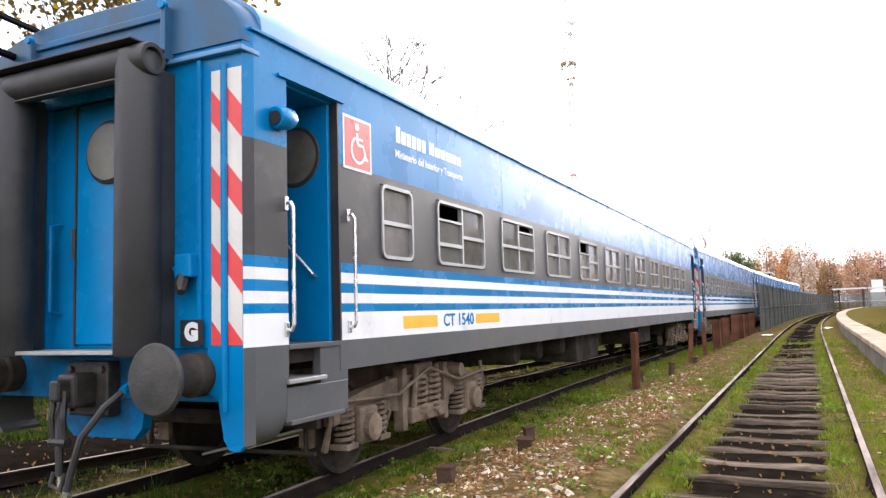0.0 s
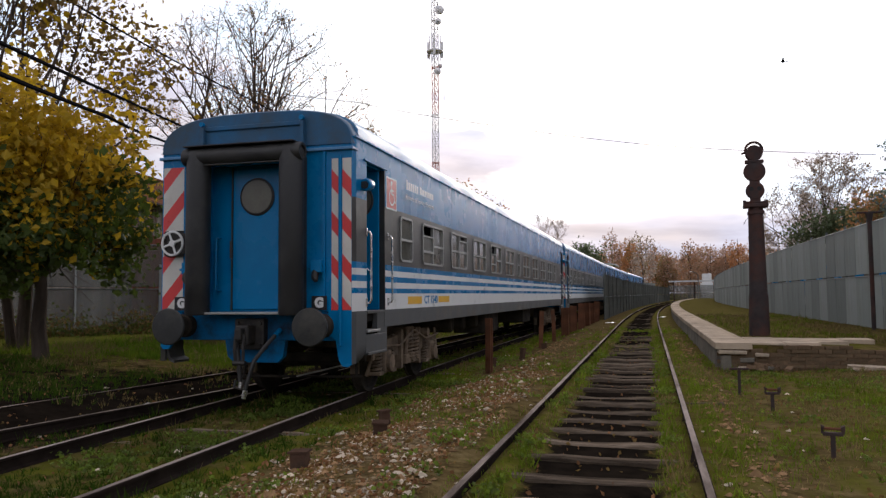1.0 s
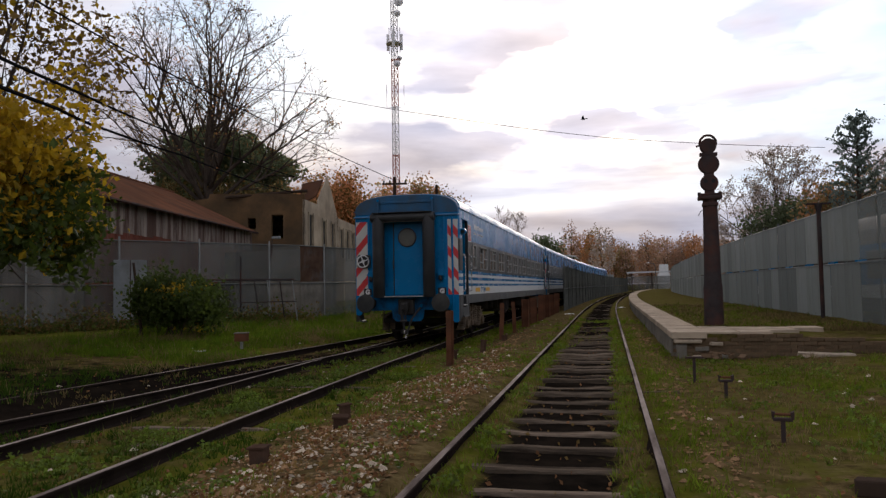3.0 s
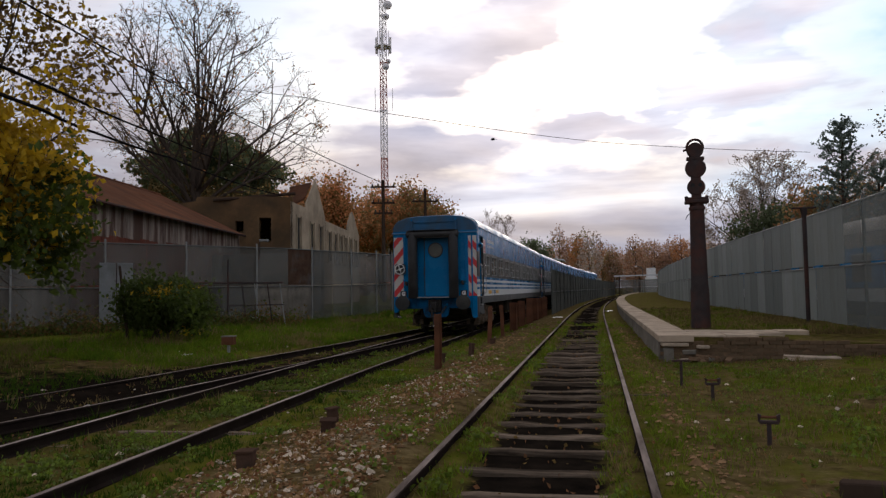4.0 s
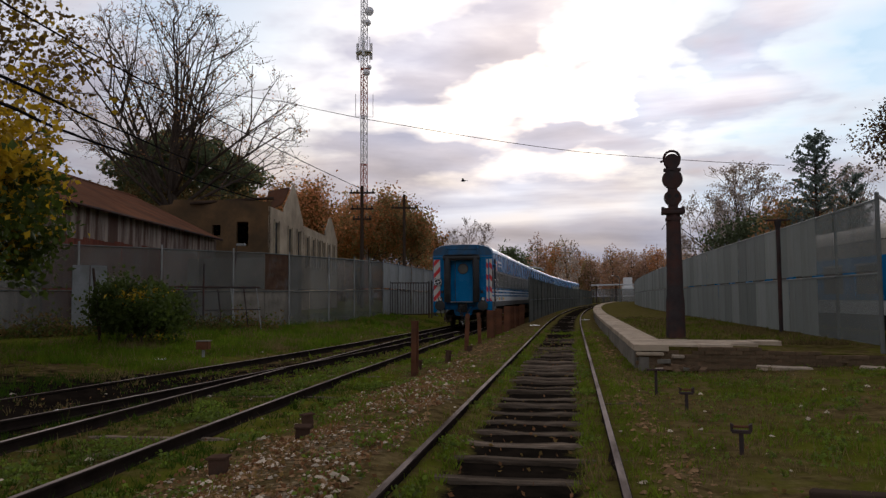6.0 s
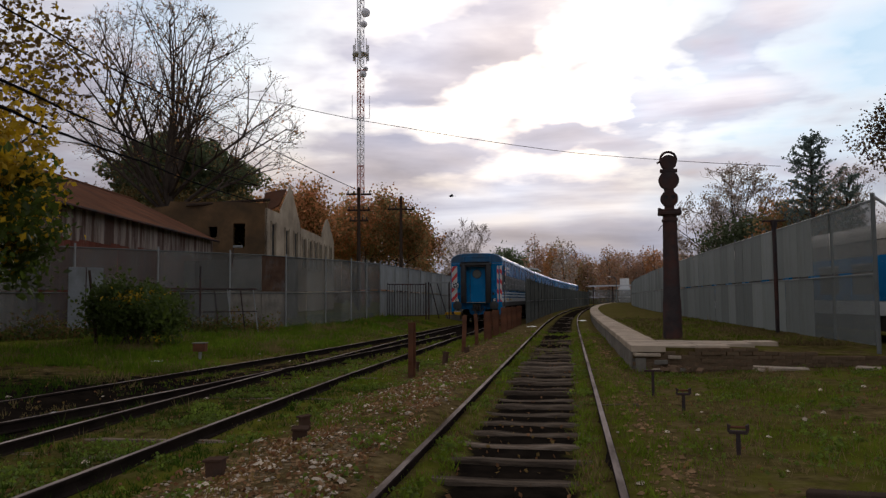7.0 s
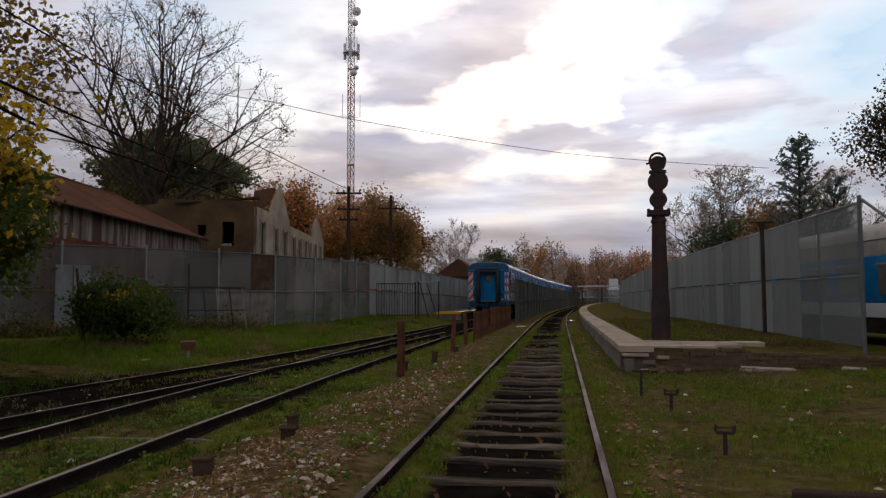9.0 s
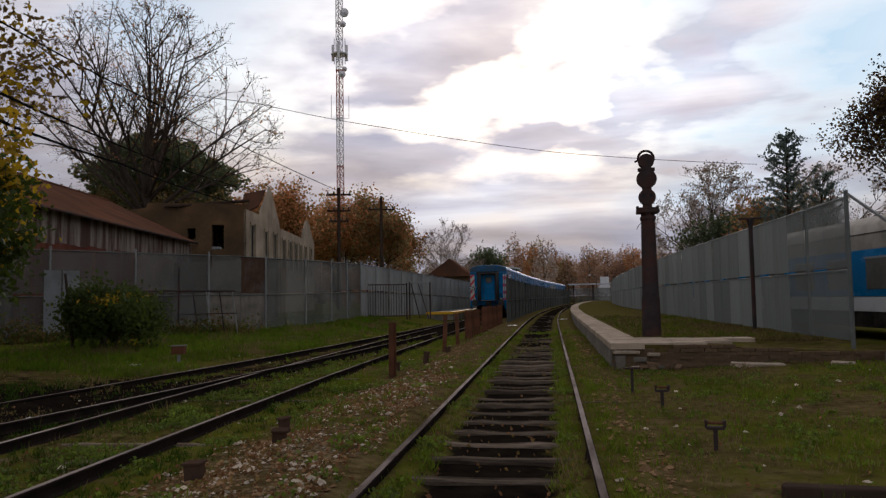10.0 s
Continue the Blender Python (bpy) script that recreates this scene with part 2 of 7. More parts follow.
M_CREAM = mat("pale_reflective_stripe", (0.62, 0.60, 0.55), 0.4, var=0.1, bump=0.02, dirt=(0.48, 0.46, 0.42), dirt_scale=2.5)
M_YELLOW = mat("yellow_mark", (0.78, 0.42, 0.02), 0.4, var=0.06, bump=0.02)
M_RUBBER = mat("black_rubber", (0.022, 0.022, 0.023), 0.55, var=0.3, scale=3, bump=0.1, dirt=(0.05, 0.048, 0.045), dirt_scale=1.6, dirt_at=0.6)
M_BUFFER = mat("greasy_buffer_steel", (0.026, 0.027, 0.026), 0.5, 0.1, var=0.4, scale=5, dirt=(0.06, 0.055, 0.045), dirt_scale=3, dirt_at=0.58)
M_BOGIE = mat("dusty_bogie_steel", (0.20, 0.150, 0.108), 0.85, var=0.35, scale=4, dirt=(0.05, 0.043, 0.038), dirt_scale=2.2, dirt_at=0.55)
M_UNDER = mat("grimy_underframe", (0.035, 0.032, 0.03), 0.85, var=0.4, scale=3, dirt=(0.075, 0.062, 0.05), dirt_scale=2)
M_ALU = mat("window_aluminium", (0.33, 0.33, 0.32), 0.45, 0.4, var=0.15, bump=0.03)
M_CHROME = mat("handrail_steel", (0.70, 0.70, 0.70), 0.25, 0.9, var=0.1, bump=0.0)
M_GLASS = mat("dusty_window_glass", (0.105, 0.100, 0.088), 0.08, var=0.4, scale=2.5, bump=0.0, dirt=(0.17, 0.16, 0.135), dirt_scale=3, dirt_at=0.56, dirt_soft=0.2)
M_DARK = mat("dark_opening", (0.012, 0.012, 0.013), 0.7, var=0.2, bump=0)
M_PANEL = mat("galvanised_sheet", (0.225, 0.232, 0.215), 0.6, 0.0, var=0.3, scale=1.1, stretch=(1, 1, 0.35), bump=0.08, dirt=(0.10, 0.094, 0.08), dirt_scale=0.9, dirt_at=0.52, piece=0.6, gloss=0.03, see=0.5)
# sheet colour darkened for a fence side turned away from the light
M_SCREEN = mat("dark_weathered_sheet", (0.12, 0.122, 0.108), 0.6, 0.0, var=0.2, scale=1.1, bump=0.08, dirt=(0.06, 0.06, 0.055), dirt_scale=0.9, piece=0.3, gloss=0.0)
M_MESHOPEN = mat("open_perforated_sheet", (0.20, 0.215, 0.20), 0.6, 0.0, var=0.16, scale=1.1, bump=0.08, piece=0.3, see=0.45, gloss=0.03)
M_MESH = mat("perforated_sheet", (0.235, 0.252, 0.235), 0.6, 0.0, var=0.16, scale=1.1, stretch=(1, 1, 0.35), bump=0.08, dirt=(0.19, 0.195, 0.175), dirt_scale=0.9, dirt_at=0.54, piece=0.5, see=0.13, gloss=0.03)
M_RUSTPANEL = mat("rusted_sheet", (0.105, 0.062, 0.042), 0.85, var=0.4, scale=2.5, dirt=(0.15, 0.145, 0.14), dirt_scale=1.0, dirt_at=0.62)
M_FPOST = mat("galvanised_post", (0.31, 0.315, 0.305), 0.6, 0.0, var=0.25, scale=2, gloss=0.05)
M_PALESHEET = mat("pale_sheet_door", (0.27, 0.285, 0.29), 0.6, 0.0, var=0.25, scale=1.5, dirt=(0.18, 0.18, 0.17), dirt_scale=1.2, gloss=0.05)
# brighter copy of the fence sheet, for the stretch that faces the light
M_PALEFENCE = mat("pale_grey_sheet", (0.30, 0.305, 0.29), 0.6, 0.0, var=0.2, scale=1.1, stretch=(1, 1, 0.35), bump=0.08, dirt=(0.19, 0.185, 0.165), dirt_scale=0.9, dirt_at=0.54, piece=0.35, gloss=0.03)
M_STUMP = mat("dark_rusty_stump", (0.115, 0.066, 0.045), 0.9, var=0.45, scale=8, bump=0.5, dirt=(0.05, 0.036, 0.028), dirt_scale=4, dirt_at=0.5, piece=0.3)
M_OLDCREAM = mat("dull_cream_paint", (0.36, 0.32, 0.265), 0.6, var=0.15, scale=1.5, bump=0.03, dirt=(0.20, 0.18, 0.15), dirt_scale=1.6, dirt_at=0.56, gloss=0.08)
M_MESHPOST = mat("dull_fence_post", (0.16, 0.168, 0.16), 0.6, 0.0, var=0.25, scale=2, gloss=0.05)
M_RUSTPOST = mat("rusted_rail_post", (0.20, 0.085, 0.048), 0.9, var=0.45, scale=5, bump=0.4, dirt=(0.07, 0.042, 0.03), dirt_scale=2.5, dirt_at=0.52, piece=0.35)
M_IRON = mat("weathered_cast_iron", (0.062, 0.052, 0.052), 0.75, 0.2, var=0.35, scale=3, bump=0.3, dirt=(0.12, 0.050, 0.036), dirt_scale=1.3, dirt_at=0.56)
M_COPING = mat("worn_platform_coping", (0.47, 0.375, 0.28), 0.9, var=0.22, scale=2.0, bump=0.4, dirt=(0.20, 0.17, 0.13), dirt_scale=1.6, dirt_at=0.6, piece=0.18)
M_CONCRETE = mat("stained_concrete", (0.27, 0.24, 0.20), 0.9, var=0.25, scale=1.6, bump=0.35, dirt=(0.13, 0.12, 0.10), dirt_scale=1.2, dirt_at=0.52)
M_BRICK = mat("old_brick", (0.235, 0.145, 0.090), 0.92, var=0.4, scale=6, bump=0.5, dirt=(0.105, 0.080, 0.050), dirt_scale=1.2, dirt_at=0.48, piece=0.35)
M_ROOFRUST = mat("rusted_corrugated_iron", (0.205, 0.092, 0.054), 0.9, var=0.45, scale=1.2, bump=0.2, dirt=(0.10, 0.058, 0.040), dirt_scale=0.6, dirt_at=0.50)
M_SHEDRED = mat("rust_red_corrugated_wall", (0.165, 0.058, 0.040), 0.9, var=0.4, scale=1.4, stretch=(2.2, 2.2, 0.3), dirt=(0.20, 0.17, 0.15), dirt_scale=0.8, dirt_at=0.60, dirt_soft=0.06)
M_SHEDWALL = mat("peeling_corrugated_wall", (0.33, 0.275, 0.235), 0.85, var=0.35, scale=1.4, stretch=(2.2, 2.2, 0.22), dirt=(0.085, 0.048, 0.038), dirt_scale=0.9, dirt_at=0.50, dirt_soft=0.07)
M_RUIN = mat("ruined_plaster", (0.165, 0.100, 0.052), 0.95, var=0.35, scale=0.6, bump=0.4, dirt=(0.085, 0.060, 0.038), dirt_scale=0.5, dirt_at=0.5)
# pale plaster, raised further for the light on the facade side
M_RUINPALE = mat("pale_ruined_plaster", (0.44, 0.36, 0.265), 0.95, var=0.25, scale=0.6, bump=0.4, dirt=(0.25, 0.20, 0.15), dirt_scale=0.5, dirt_at=0.54)
M_BARK = mat("dark_bark", (0.085, 0.066, 0.053), 0.95, var=0.4, scale=4, stretch=(1, 1, 0.3), bump=0.4)
M_TWIG = mat("grey_twigs", (0.105, 0.078, 0.060), 0.95, var=0.3, scale=2, bump=0.1)
M_PALETWIG = mat("pale_twigs", (0.36, 0.29, 0.25), 0.95, var=0.3, scale=2, bump=0.1)
M_LEAFY = mat("yellow_leaves", (0.45, 0.295, 0.016), 0.7, var=0.4, scale=0.8, piece=0.6, bump=0, leaf=0.55)
M_LEAFG = mat("green_leaves", (0.105, 0.135, 0.018), 0.7, var=0.4, scale=0.8, piece=0.6, bump=0, leaf=0.55)
M_LEAFB = mat("withered_leaves", (0.22, 0.145, 0.055), 0.8, var=0.4, scale=0.8, piece=0.6, bump=0, leaf=0.55)
M_LEAFR = mat("russet_leaves", (0.56, 0.27, 0.12), 0.8, var=0.35, scale=0.4, piece=0.5, bump=0, leaf=0.6)
M_OLIVE = mat("olive_leaves", (0.33, 0.26, 0.115), 0.8, var=0.35, scale=0.4, piece=0.5, bump=0, leaf=0.55)
M_PINE = mat("dark_needles", (0.15, 0.18, 0.095), 0.85, var=0.35, scale=0.7, piece=0.6, bump=0, leaf=0.55)
M_CONIFER = mat("blue_green_needles", (0.165, 0.205, 0.175), 0.85, var=0.3, scale=0.7, piece=0.5, bump=0, leaf=0.55)
M_STEEL = mat("mast_steel", (0.86, 0.84, 0.84), 0.5, 0.0, var=0.12)
M_MASTRED = mat("mast_red_paint", (0.50, 0.20, 0.16), 0.6, var=0.15)
M_WIRE = mat("black_cable", (0.014, 0.014, 0.015), 0.9, var=0.1, bump=0)
M_WOOD = mat("creosoted_pole", (0.065, 0.045, 0.034), 0.9, var=0.3, scale=3, stretch=(1, 1, 0.2))
M_ROOFPALE = mat("pale_canopy_sheet", (0.62, 0.63, 0.64), 0.5, var=0.1, scale=0.5)


# ---- mesh building ----
class Shape:
    """Collects vertices and faces; make() links them as one mesh object."""

    def __init__(self):
        self.v, self.f, self.k = [], [], []

    def add(self, verts, faces, k=0):
        o = len(self.v)
        self.v += [tuple(p) for p in verts]
        self.f += [tuple(i + o for i in q) for q in faces]
        self.k += [k] * len(faces)
        return self

    def box(self, x0, x1, y0, y1, z0, z1, bev=0.0, k=0):
        if bev <= 0:
            v = [(x, y, z) for z in (z0, z1) for y in (y0, y1) for x in (x0, x1)]
            return self.add(v, [(0, 2, 3, 1), (4, 5, 7, 6), (0, 1, 5, 4), (2, 6, 7, 3), (0, 4, 6, 2), (1, 3, 7, 5)], k)
        bm = bmesh.new()
        bmesh.ops.create_cube(bm, size=1)
        for p in bm.verts:
            p.co = ((x0 + x1) / 2 + p.co.x * (x1 - x0), (y0 + y1) / 2 + p.co.y * (y1 - y0), (z0 + z1) / 2 + p.co.z * (z1 - z0))
        bmesh.ops.bevel(bm, geom=bm.edges[:], offset=bev, segments=2, affect="EDGES", profile=0.5)
        bm.verts.index_update()
        self.add([p.co for p in bm.verts], [[p.index for p in q.verts] for q in bm.faces], k)
        bm.free()
        return self

    def tube(self, pts, r, n=8, k=0, caps=True):
        """A round bar along pts; r: one radius or one for each point."""
        pts = [Vector(p) for p in pts]
        rr = r if isinstance(r, (list, tuple)) else [r] * len(pts)
        o, verts, faces = 0, [], []
        side = None
        for i, p in enumerate(pts):
            d = (pts[min(i + 1, len(pts) - 1)] - pts[max(i - 1, 0)])
            d = d.normalized() if d.length > 1e-9 else Vector((0, 0, 1))
            if side is None:
                side = d.orthogonal().normalized()
            side = (side - d * side.dot(d))
            side = side.normalized() if side.length > 1e-6 else d.orthogonal().normalized()
            up = d.cross(side)
            for j in range(n):
                a = 2 * math.pi * j / n
                verts.append(p + (side * math.cos(a) + up * math.sin(a)) * rr[i])
        for i in range(len(pts) - 1):
            for j in range(n):
                a, b = i * n + j, i * n + (j + 1) % n
                faces.append((a, b, b + n, a + n))
        if caps:
            faces.append(tuple(reversed(range(n))))
            faces.append(tuple(range((len(pts) - 1) * n, len(pts) * n)))
        return self.add(verts, faces, k)

    def lathe(self, profile, centre, axis="z", n=20, k=0):
        """profile: (radius, along) pairs turned round an axis."""
        verts, faces = [], []
        for r, h in profile:
            for j in range(n):
                a = 2 * math.pi * j / n
                c, s = r * math.cos(a), r * math.sin(a)
                p = {"z": (c, s, h), "y": (c, h, -s), "x": (h, c, s)}[axis]
                verts.append((p[0] + centre[0], p[1] + centre[1], p[2] + centre[2]))
        for i in range(len(profile) - 1):
            for j in range(n):
                a, b = i * n + j, i * n + (j + 1) % n
                faces.append((a, b, b + n, a + n))
        faces.append(tuple(reversed(range(n))))
        faces.append(tuple(range((len(profile) - 1) * n, len(profile) * n)))
        return self.add(verts, faces, k)

    def loft(self, rings, closed=True, k=0, caps=True):
        """Joins rings of equal length."""
        n = len(rings[0])
        verts = [p for r in rings for p in r]
        faces = []
        for i in range(len(rings) - 1):
            for j in range(n if closed else n - 1):
                a, b = i * n + j, i * n + (j + 1) % n
                faces.append((a, b, b + n, a + n))
        if caps and closed:
            faces.append(tuple(reversed(range(n))))
            faces.append(tuple(range((len(rings) - 1) * n, len(rings) * n)))
        return self.add(verts, faces, k)

    def slab(self, outline, z0, z1, k=0):
        """An upright prism on a plan outline."""
        return self.loft([[(x, y, z0) for x, y in outline], [(x, y, z1) for x, y in outline]], k=k)

    def plate(self, outline, axis, a, b, k=0):
        """A flat plate of any outline, thick from a to b along an axis."""
        def at(p, h):
            return {"x": (h, p[0], p[1]), "y": (p[0], h, p[1]), "z": (p[0], p[1], h)}[axis]
        return self.loft([[at(p, a) for p in outline], [at(p, b) for p in outline]], k=k)

    def mesh(self, name, mats, smooth=False, weld=False):
        me = bpy.data.meshes.new(name)
        me.from_pydata(self.v, [], self.f)
        for m in (mats if isinstance(mats, (list, tuple)) else [mats]):
            me.materials.append(m)
        if any(self.k):
            me.polygons.foreach_set("material_index", self.k)
        bm = bmesh.new()
        bm.from_mesh(me)
        if weld:
            bmesh.ops.remove_doubles(bm, verts=bm.verts[:], dist=0.001)
        if len(bm.faces) < 60000:
            bmesh.ops.recalc_face_normals(bm, faces=bm.faces[:])
        if smooth:
            for q in bm.faces:
                q.smooth = True
            for e in bm.edges:
                if len(e.link_faces) == 2 and e.calc_face_angle(0) > radians(38):
                    e.smooth = False
        bm.to_mesh(me)
        bm.free()
        return me

    def make(self, name, mats, parent=None, label="", smooth=False, weld=False):
        ob = new(name, self.mesh(name, mats, smooth, weld))
        if parent:
            ob.parent = parent
        if label:
            tagged(ob, label)
        return ob


def thing(name, label, category, m=None, group="", kind=""):
    ob = new(name)
    ob.empty_display_size = 0.2
    if m is not None:
        ob.matrix_basis = m
    return tagged(ob, label, category, group, kind)


def again(ob, m, parent=None):
    """One more piece on the same mesh."""
    o = new(ob.name, ob.data)
    o.matrix_basis = m
    o.parent = parent or ob.parent
    return o


def smooth01(v, a, b):
    t = min(1.0, max(0.0, (v - a) / (b - a)))
    return t * t * (3 - 2 * t)


# ---- the plan ----
RAIL_H = 0.14
GAUGE = 0.86


def bend(y, start, radius):
    return max(0.0, y - start) ** 2 / (2 * radius)


def near_track_x(y):
    return -0.50 + bend(y, 34, 1000)


def train_track_x(y):
    """The line on which the train runs, settling lower than the near track."""
    return -4.90 - 0.028 * min(y, 15.0) + bend(y, 20, 1450)


def siding_x(y):
    """The track that joins the train's line at a turnout."""
    return train_track_x(y) - 2.65 * math.exp((8.5 - y) / 16) - 0.03


def main_rail_x(y):
    """The rails of that line, worn outwards a little at the near end."""
    return train_track_x(y) - 0.07 * (1 - smooth01(y, 7, 17))


TRAIN_RAIL_Z = -0.016


def ground_z(x, y):
    z = -0.15 * (smooth01(x, -8.6, -7.6) - smooth01(x, -3.4, -2.6))
    z += 0.27 * smooth01(-x, 8.4, 14.0) + 0.32 * smooth01(-x, 8.0, 11.5) * smooth01(y, 30, 44)
    z += 0.16 * smooth01(x, 1.2, 6.5) * (1 - smooth01(y, 60, 90))
    heap = math.exp(-((x + 2.35) / 0.75) ** 2) * smooth01(y, 3.0, 6.0) * (1 - smooth01(y, 12.5, 15.0))
    z += 0.06 * heap
    u = abs(x - near_track_x(y))
    if y < 70:
        z += 0.05 * math.exp(-((u - 1.22) / 0.25) ** 2) + 0.035 * math.exp(-((u - 0.72) / 0.10) ** 2) - 0.035 * (1 - smooth01(u, 0.50, 0.66))
    d = math.hypot(x, y)
    if d < 80:
        z += 0.025 * noise.noise((x * 0.9, y * 0.9, 0)) + 0.012 * noise.noise((x * 3.1, y * 3.1, 4))
    return z


def gravel_at(x, y):
    g = 0.80 * smooth01(x, -3.9, -3.1) * (1 - smooth01(x, -2.0, -1.5)) * (1 - smooth01(y, 12, 15.5)) * smooth01(y, 1, 4)
    g *= 0.25 + 1.3 * max(0.0, 0.45 + noise.noise((x * 1.1, y * 0.7, 11.0)))
    g = max(g, 0.25 * math.exp(-((x + 0.49) / 1.1) ** 2))
    g = max(g, 0.55 * 0.55 * math.exp(-((x - 0.85) / 0.28) ** 2))
    g = max(g, 0.30 * math.exp(-((x + 2.6) / 0.6) ** 2) * (1 - smooth01(y, 18, 40)))
    return g


def soil_at(x, y):
    s = 0.30 * math.exp(-((x - train_track_x(y)) / 1.6) ** 2)
    s = max(s, 0.85 * math.exp(-((x - siding_x(y)) / 1.6) ** 2))
    s = max(s, 0.80 * smooth01(x, -3.9, -3.2) * (1 - smooth01(x, -1.8, -1.2)) * (0.55 + 0.8 * max(0.0, 0.5 + noise.noise((x * 0.9, y * 0.6, 27.0)))))
    s = max(s, (0.42 - 0.25 * smooth01(y, 13, 18)) * (1 - smooth01(x, -6.2, -5.2)))
    s = max(s, 0.45 * math.exp(-((x + 0.49) / 1.3) ** 2))
    s = max(s, 0.45 * smooth01(x, 0.4, 0.9) * (1 - smooth01(x, 1.6, 2.8)))
    s = max(s, 0.40 * smooth01(x, 0.9, 1.6) * (0.35 + 0.9 * max(0.0, 0.5 + noise.noise((x * 0.6, y * 0.45, 21.0)))))
    return s + 0.10


def axis_steps(lo, hi, fine_lo, fine_hi, step):
    inner = list(np.arange(fine_lo, fine_hi + step / 2, step))
    out, s = [], step
    v = fine_hi
    while v < hi:
        s *= 1.22
        v += s
        out.append(v)
    low, s, v = [], step, fine_lo
    while v > lo:
        s *= 1.22
        v -= s
        low.append(v)
    return low[::-1] + inner + out


def build_ground():
    xs, ys = axis_steps(-3000, 3000, -20, 9, 0.25), axis_steps(-3000, 3000, -2, 44, 0.3)
    nx = len(xs)
    verts = [(x, y, ground_z(x, y)) for y in ys for x in xs]
    faces = [(j * nx + i, j * nx + i + 1, (j + 1) * nx + i + 1, (j + 1) * nx + i) for j in range(len(ys) - 1) for i in range(nx - 1)]
    me = bpy.data.meshes.new("ground")
    me.from_pydata(verts, [], faces)
    me.materials.append(M_GROUND)
    def ground_shade_at(x, y):
        """Painted shade and grime: black between the near rails, dark over siding and near left."""
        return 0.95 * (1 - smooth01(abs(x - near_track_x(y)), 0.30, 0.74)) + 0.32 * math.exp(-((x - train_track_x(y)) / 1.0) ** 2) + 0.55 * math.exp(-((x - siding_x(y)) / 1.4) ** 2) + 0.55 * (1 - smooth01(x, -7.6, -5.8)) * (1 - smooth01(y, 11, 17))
    for name, fn in (("gravel", gravel_at), ("soil", soil_at), ("oil", ground_shade_at)):
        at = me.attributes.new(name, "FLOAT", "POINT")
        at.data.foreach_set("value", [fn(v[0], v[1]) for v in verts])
    me.polygons.foreach_set("use_smooth", [True] * len(faces))
    tagged(new("ground", me), "patchy grass and bare soil with stony ballast", "ground", kind="structure")


build_ground()


# ---- tracks ----
RAIL_PROFILE = [(-0.065, 0), (-0.065, 0.012), (-0.012, 0.026), (-0.010, 0.100), (-0.034, 0.110), (-0.035, 0.132), (-0.028, 0.140),
                (0.028, 0.140), (0.035, 0.132), (0.034, 0.110), (0.010, 0.100), (0.012, 0.026), (0.065, 0.012), (0.065, 0)]


def rail(parent, line, offset, y0, y1, top, step=1.0):
    """One rail on a plan line, its head coloured bright for the sheen."""
    s, rings = Shape(), []
    y = y0
    while y < y1 + 1e-6:
        x = line(y) + offset
        rings.append([(x + px, y, top - RAIL_H + pz) for px, pz in RAIL_PROFILE])
        y += step if y < 60 else 3.0
    n = len(RAIL_PROFILE)
    s.loft(rings)
    me = s.mesh("rail", [M_RAIL, M_RAILTOP])
    for p in me.polygons:
        if p.normal.z > 0.9 and p.center.z > top - 0.01:
            p.material_index = 1
    ob = new("rail", me)
    ob.parent = parent
    return ob


def sleeper_mesh(seed, length=2.75):
    rnd = random.Random(seed)
    s = Shape()
    rings = []
    for i in range(9):
        x = -length / 2 + length * i / 8
        w, h = 0.076 + rnd.uniform(-0.02, 0.014), rnd.uniform(-0.022, 0.010)
        rings.append([(x, -w, -0.16), (x, -w, h - 0.02), (x, -w + 0.02, h), (x, -0.02, h - rnd.uniform(0.0, 0.012)), (x, w - 0.02, h), (x, w, h - 0.02), (x, w, -0.16)])
    s.loft(rings)
    return s.mesh("sleeper", M_SLEEPER)


SLEEPERS = [sleeper_mesh(i) for i in range(6)]


def sleepers(parent, line, y0, y1, pitch, top, seed, keep=1.0):
    rnd = random.Random(seed)
    y = y0
    while y < y1:
        if rnd.random() < keep:
            ob = new("sleeper", rnd.choice(SLEEPERS))
            ob.parent = parent
            slope = (line(y + 0.5) - line(y - 0.5))
            ob.matrix_basis = pose(line(y) + rnd.uniform(-0.06, 0.06), y + rnd.uniform(-0.08, 0.08), top - 0.05 * smooth01(y, 15, 30) + rnd.uniform(-0.035, 0.012), 0, rnd.uniform(-0.7, 0.7),
                                   -math.degrees(math.atan(slope)) + rnd.uniform(-2.4, 2.4) + (180 if rnd.random() < 0.5 else 0))
        y += pitch


def build_tracks():
    near = thing("track_1", "broad-gauge track with worn sleepers and weeds", "track", kind="structure")
    for o in (-GAUGE, GAUGE):
        rail(near, near_track_x, o, -40, 180, RAIL_H)
    sleepers(near, near_track_x, -2.45, 60, 0.73, 0.02, 3)
    sleepers(near, near_track_x, -39.68, -3.0, 0.73, 0.02, 4)
    main = thing("track_2", "dark rails sunk in grass beneath the train", "track", kind="structure")
    for o in (-GAUGE, GAUGE):
        rail(main, main_rail_x, o, -40, 200, TRAIN_RAIL_Z)
    sleepers(main, train_track_x, 0.4, 50, 0.78, TRAIN_RAIL_Z - RAIL_H + 0.005, 5, 0.8)
    side = thing("track_3", "rusty siding rails that join at a turnout", "track", kind="structure")
    rail(side, siding_x, -GAUGE, -6, 60, TRAIN_RAIL_Z + 0.02)
    rail(side, siding_x, GAUGE, -6, 33, TRAIN_RAIL_Z + 0.02)
    sleepers(side, siding_x, 0.7, 30, 0.8, TRAIN_RAIL_Z - RAIL_H + 0.0, 7, 0.5)


build_tracks()


# ---- platform ----
PLAT_Z = 0.53
PLAT_Y = 15.65


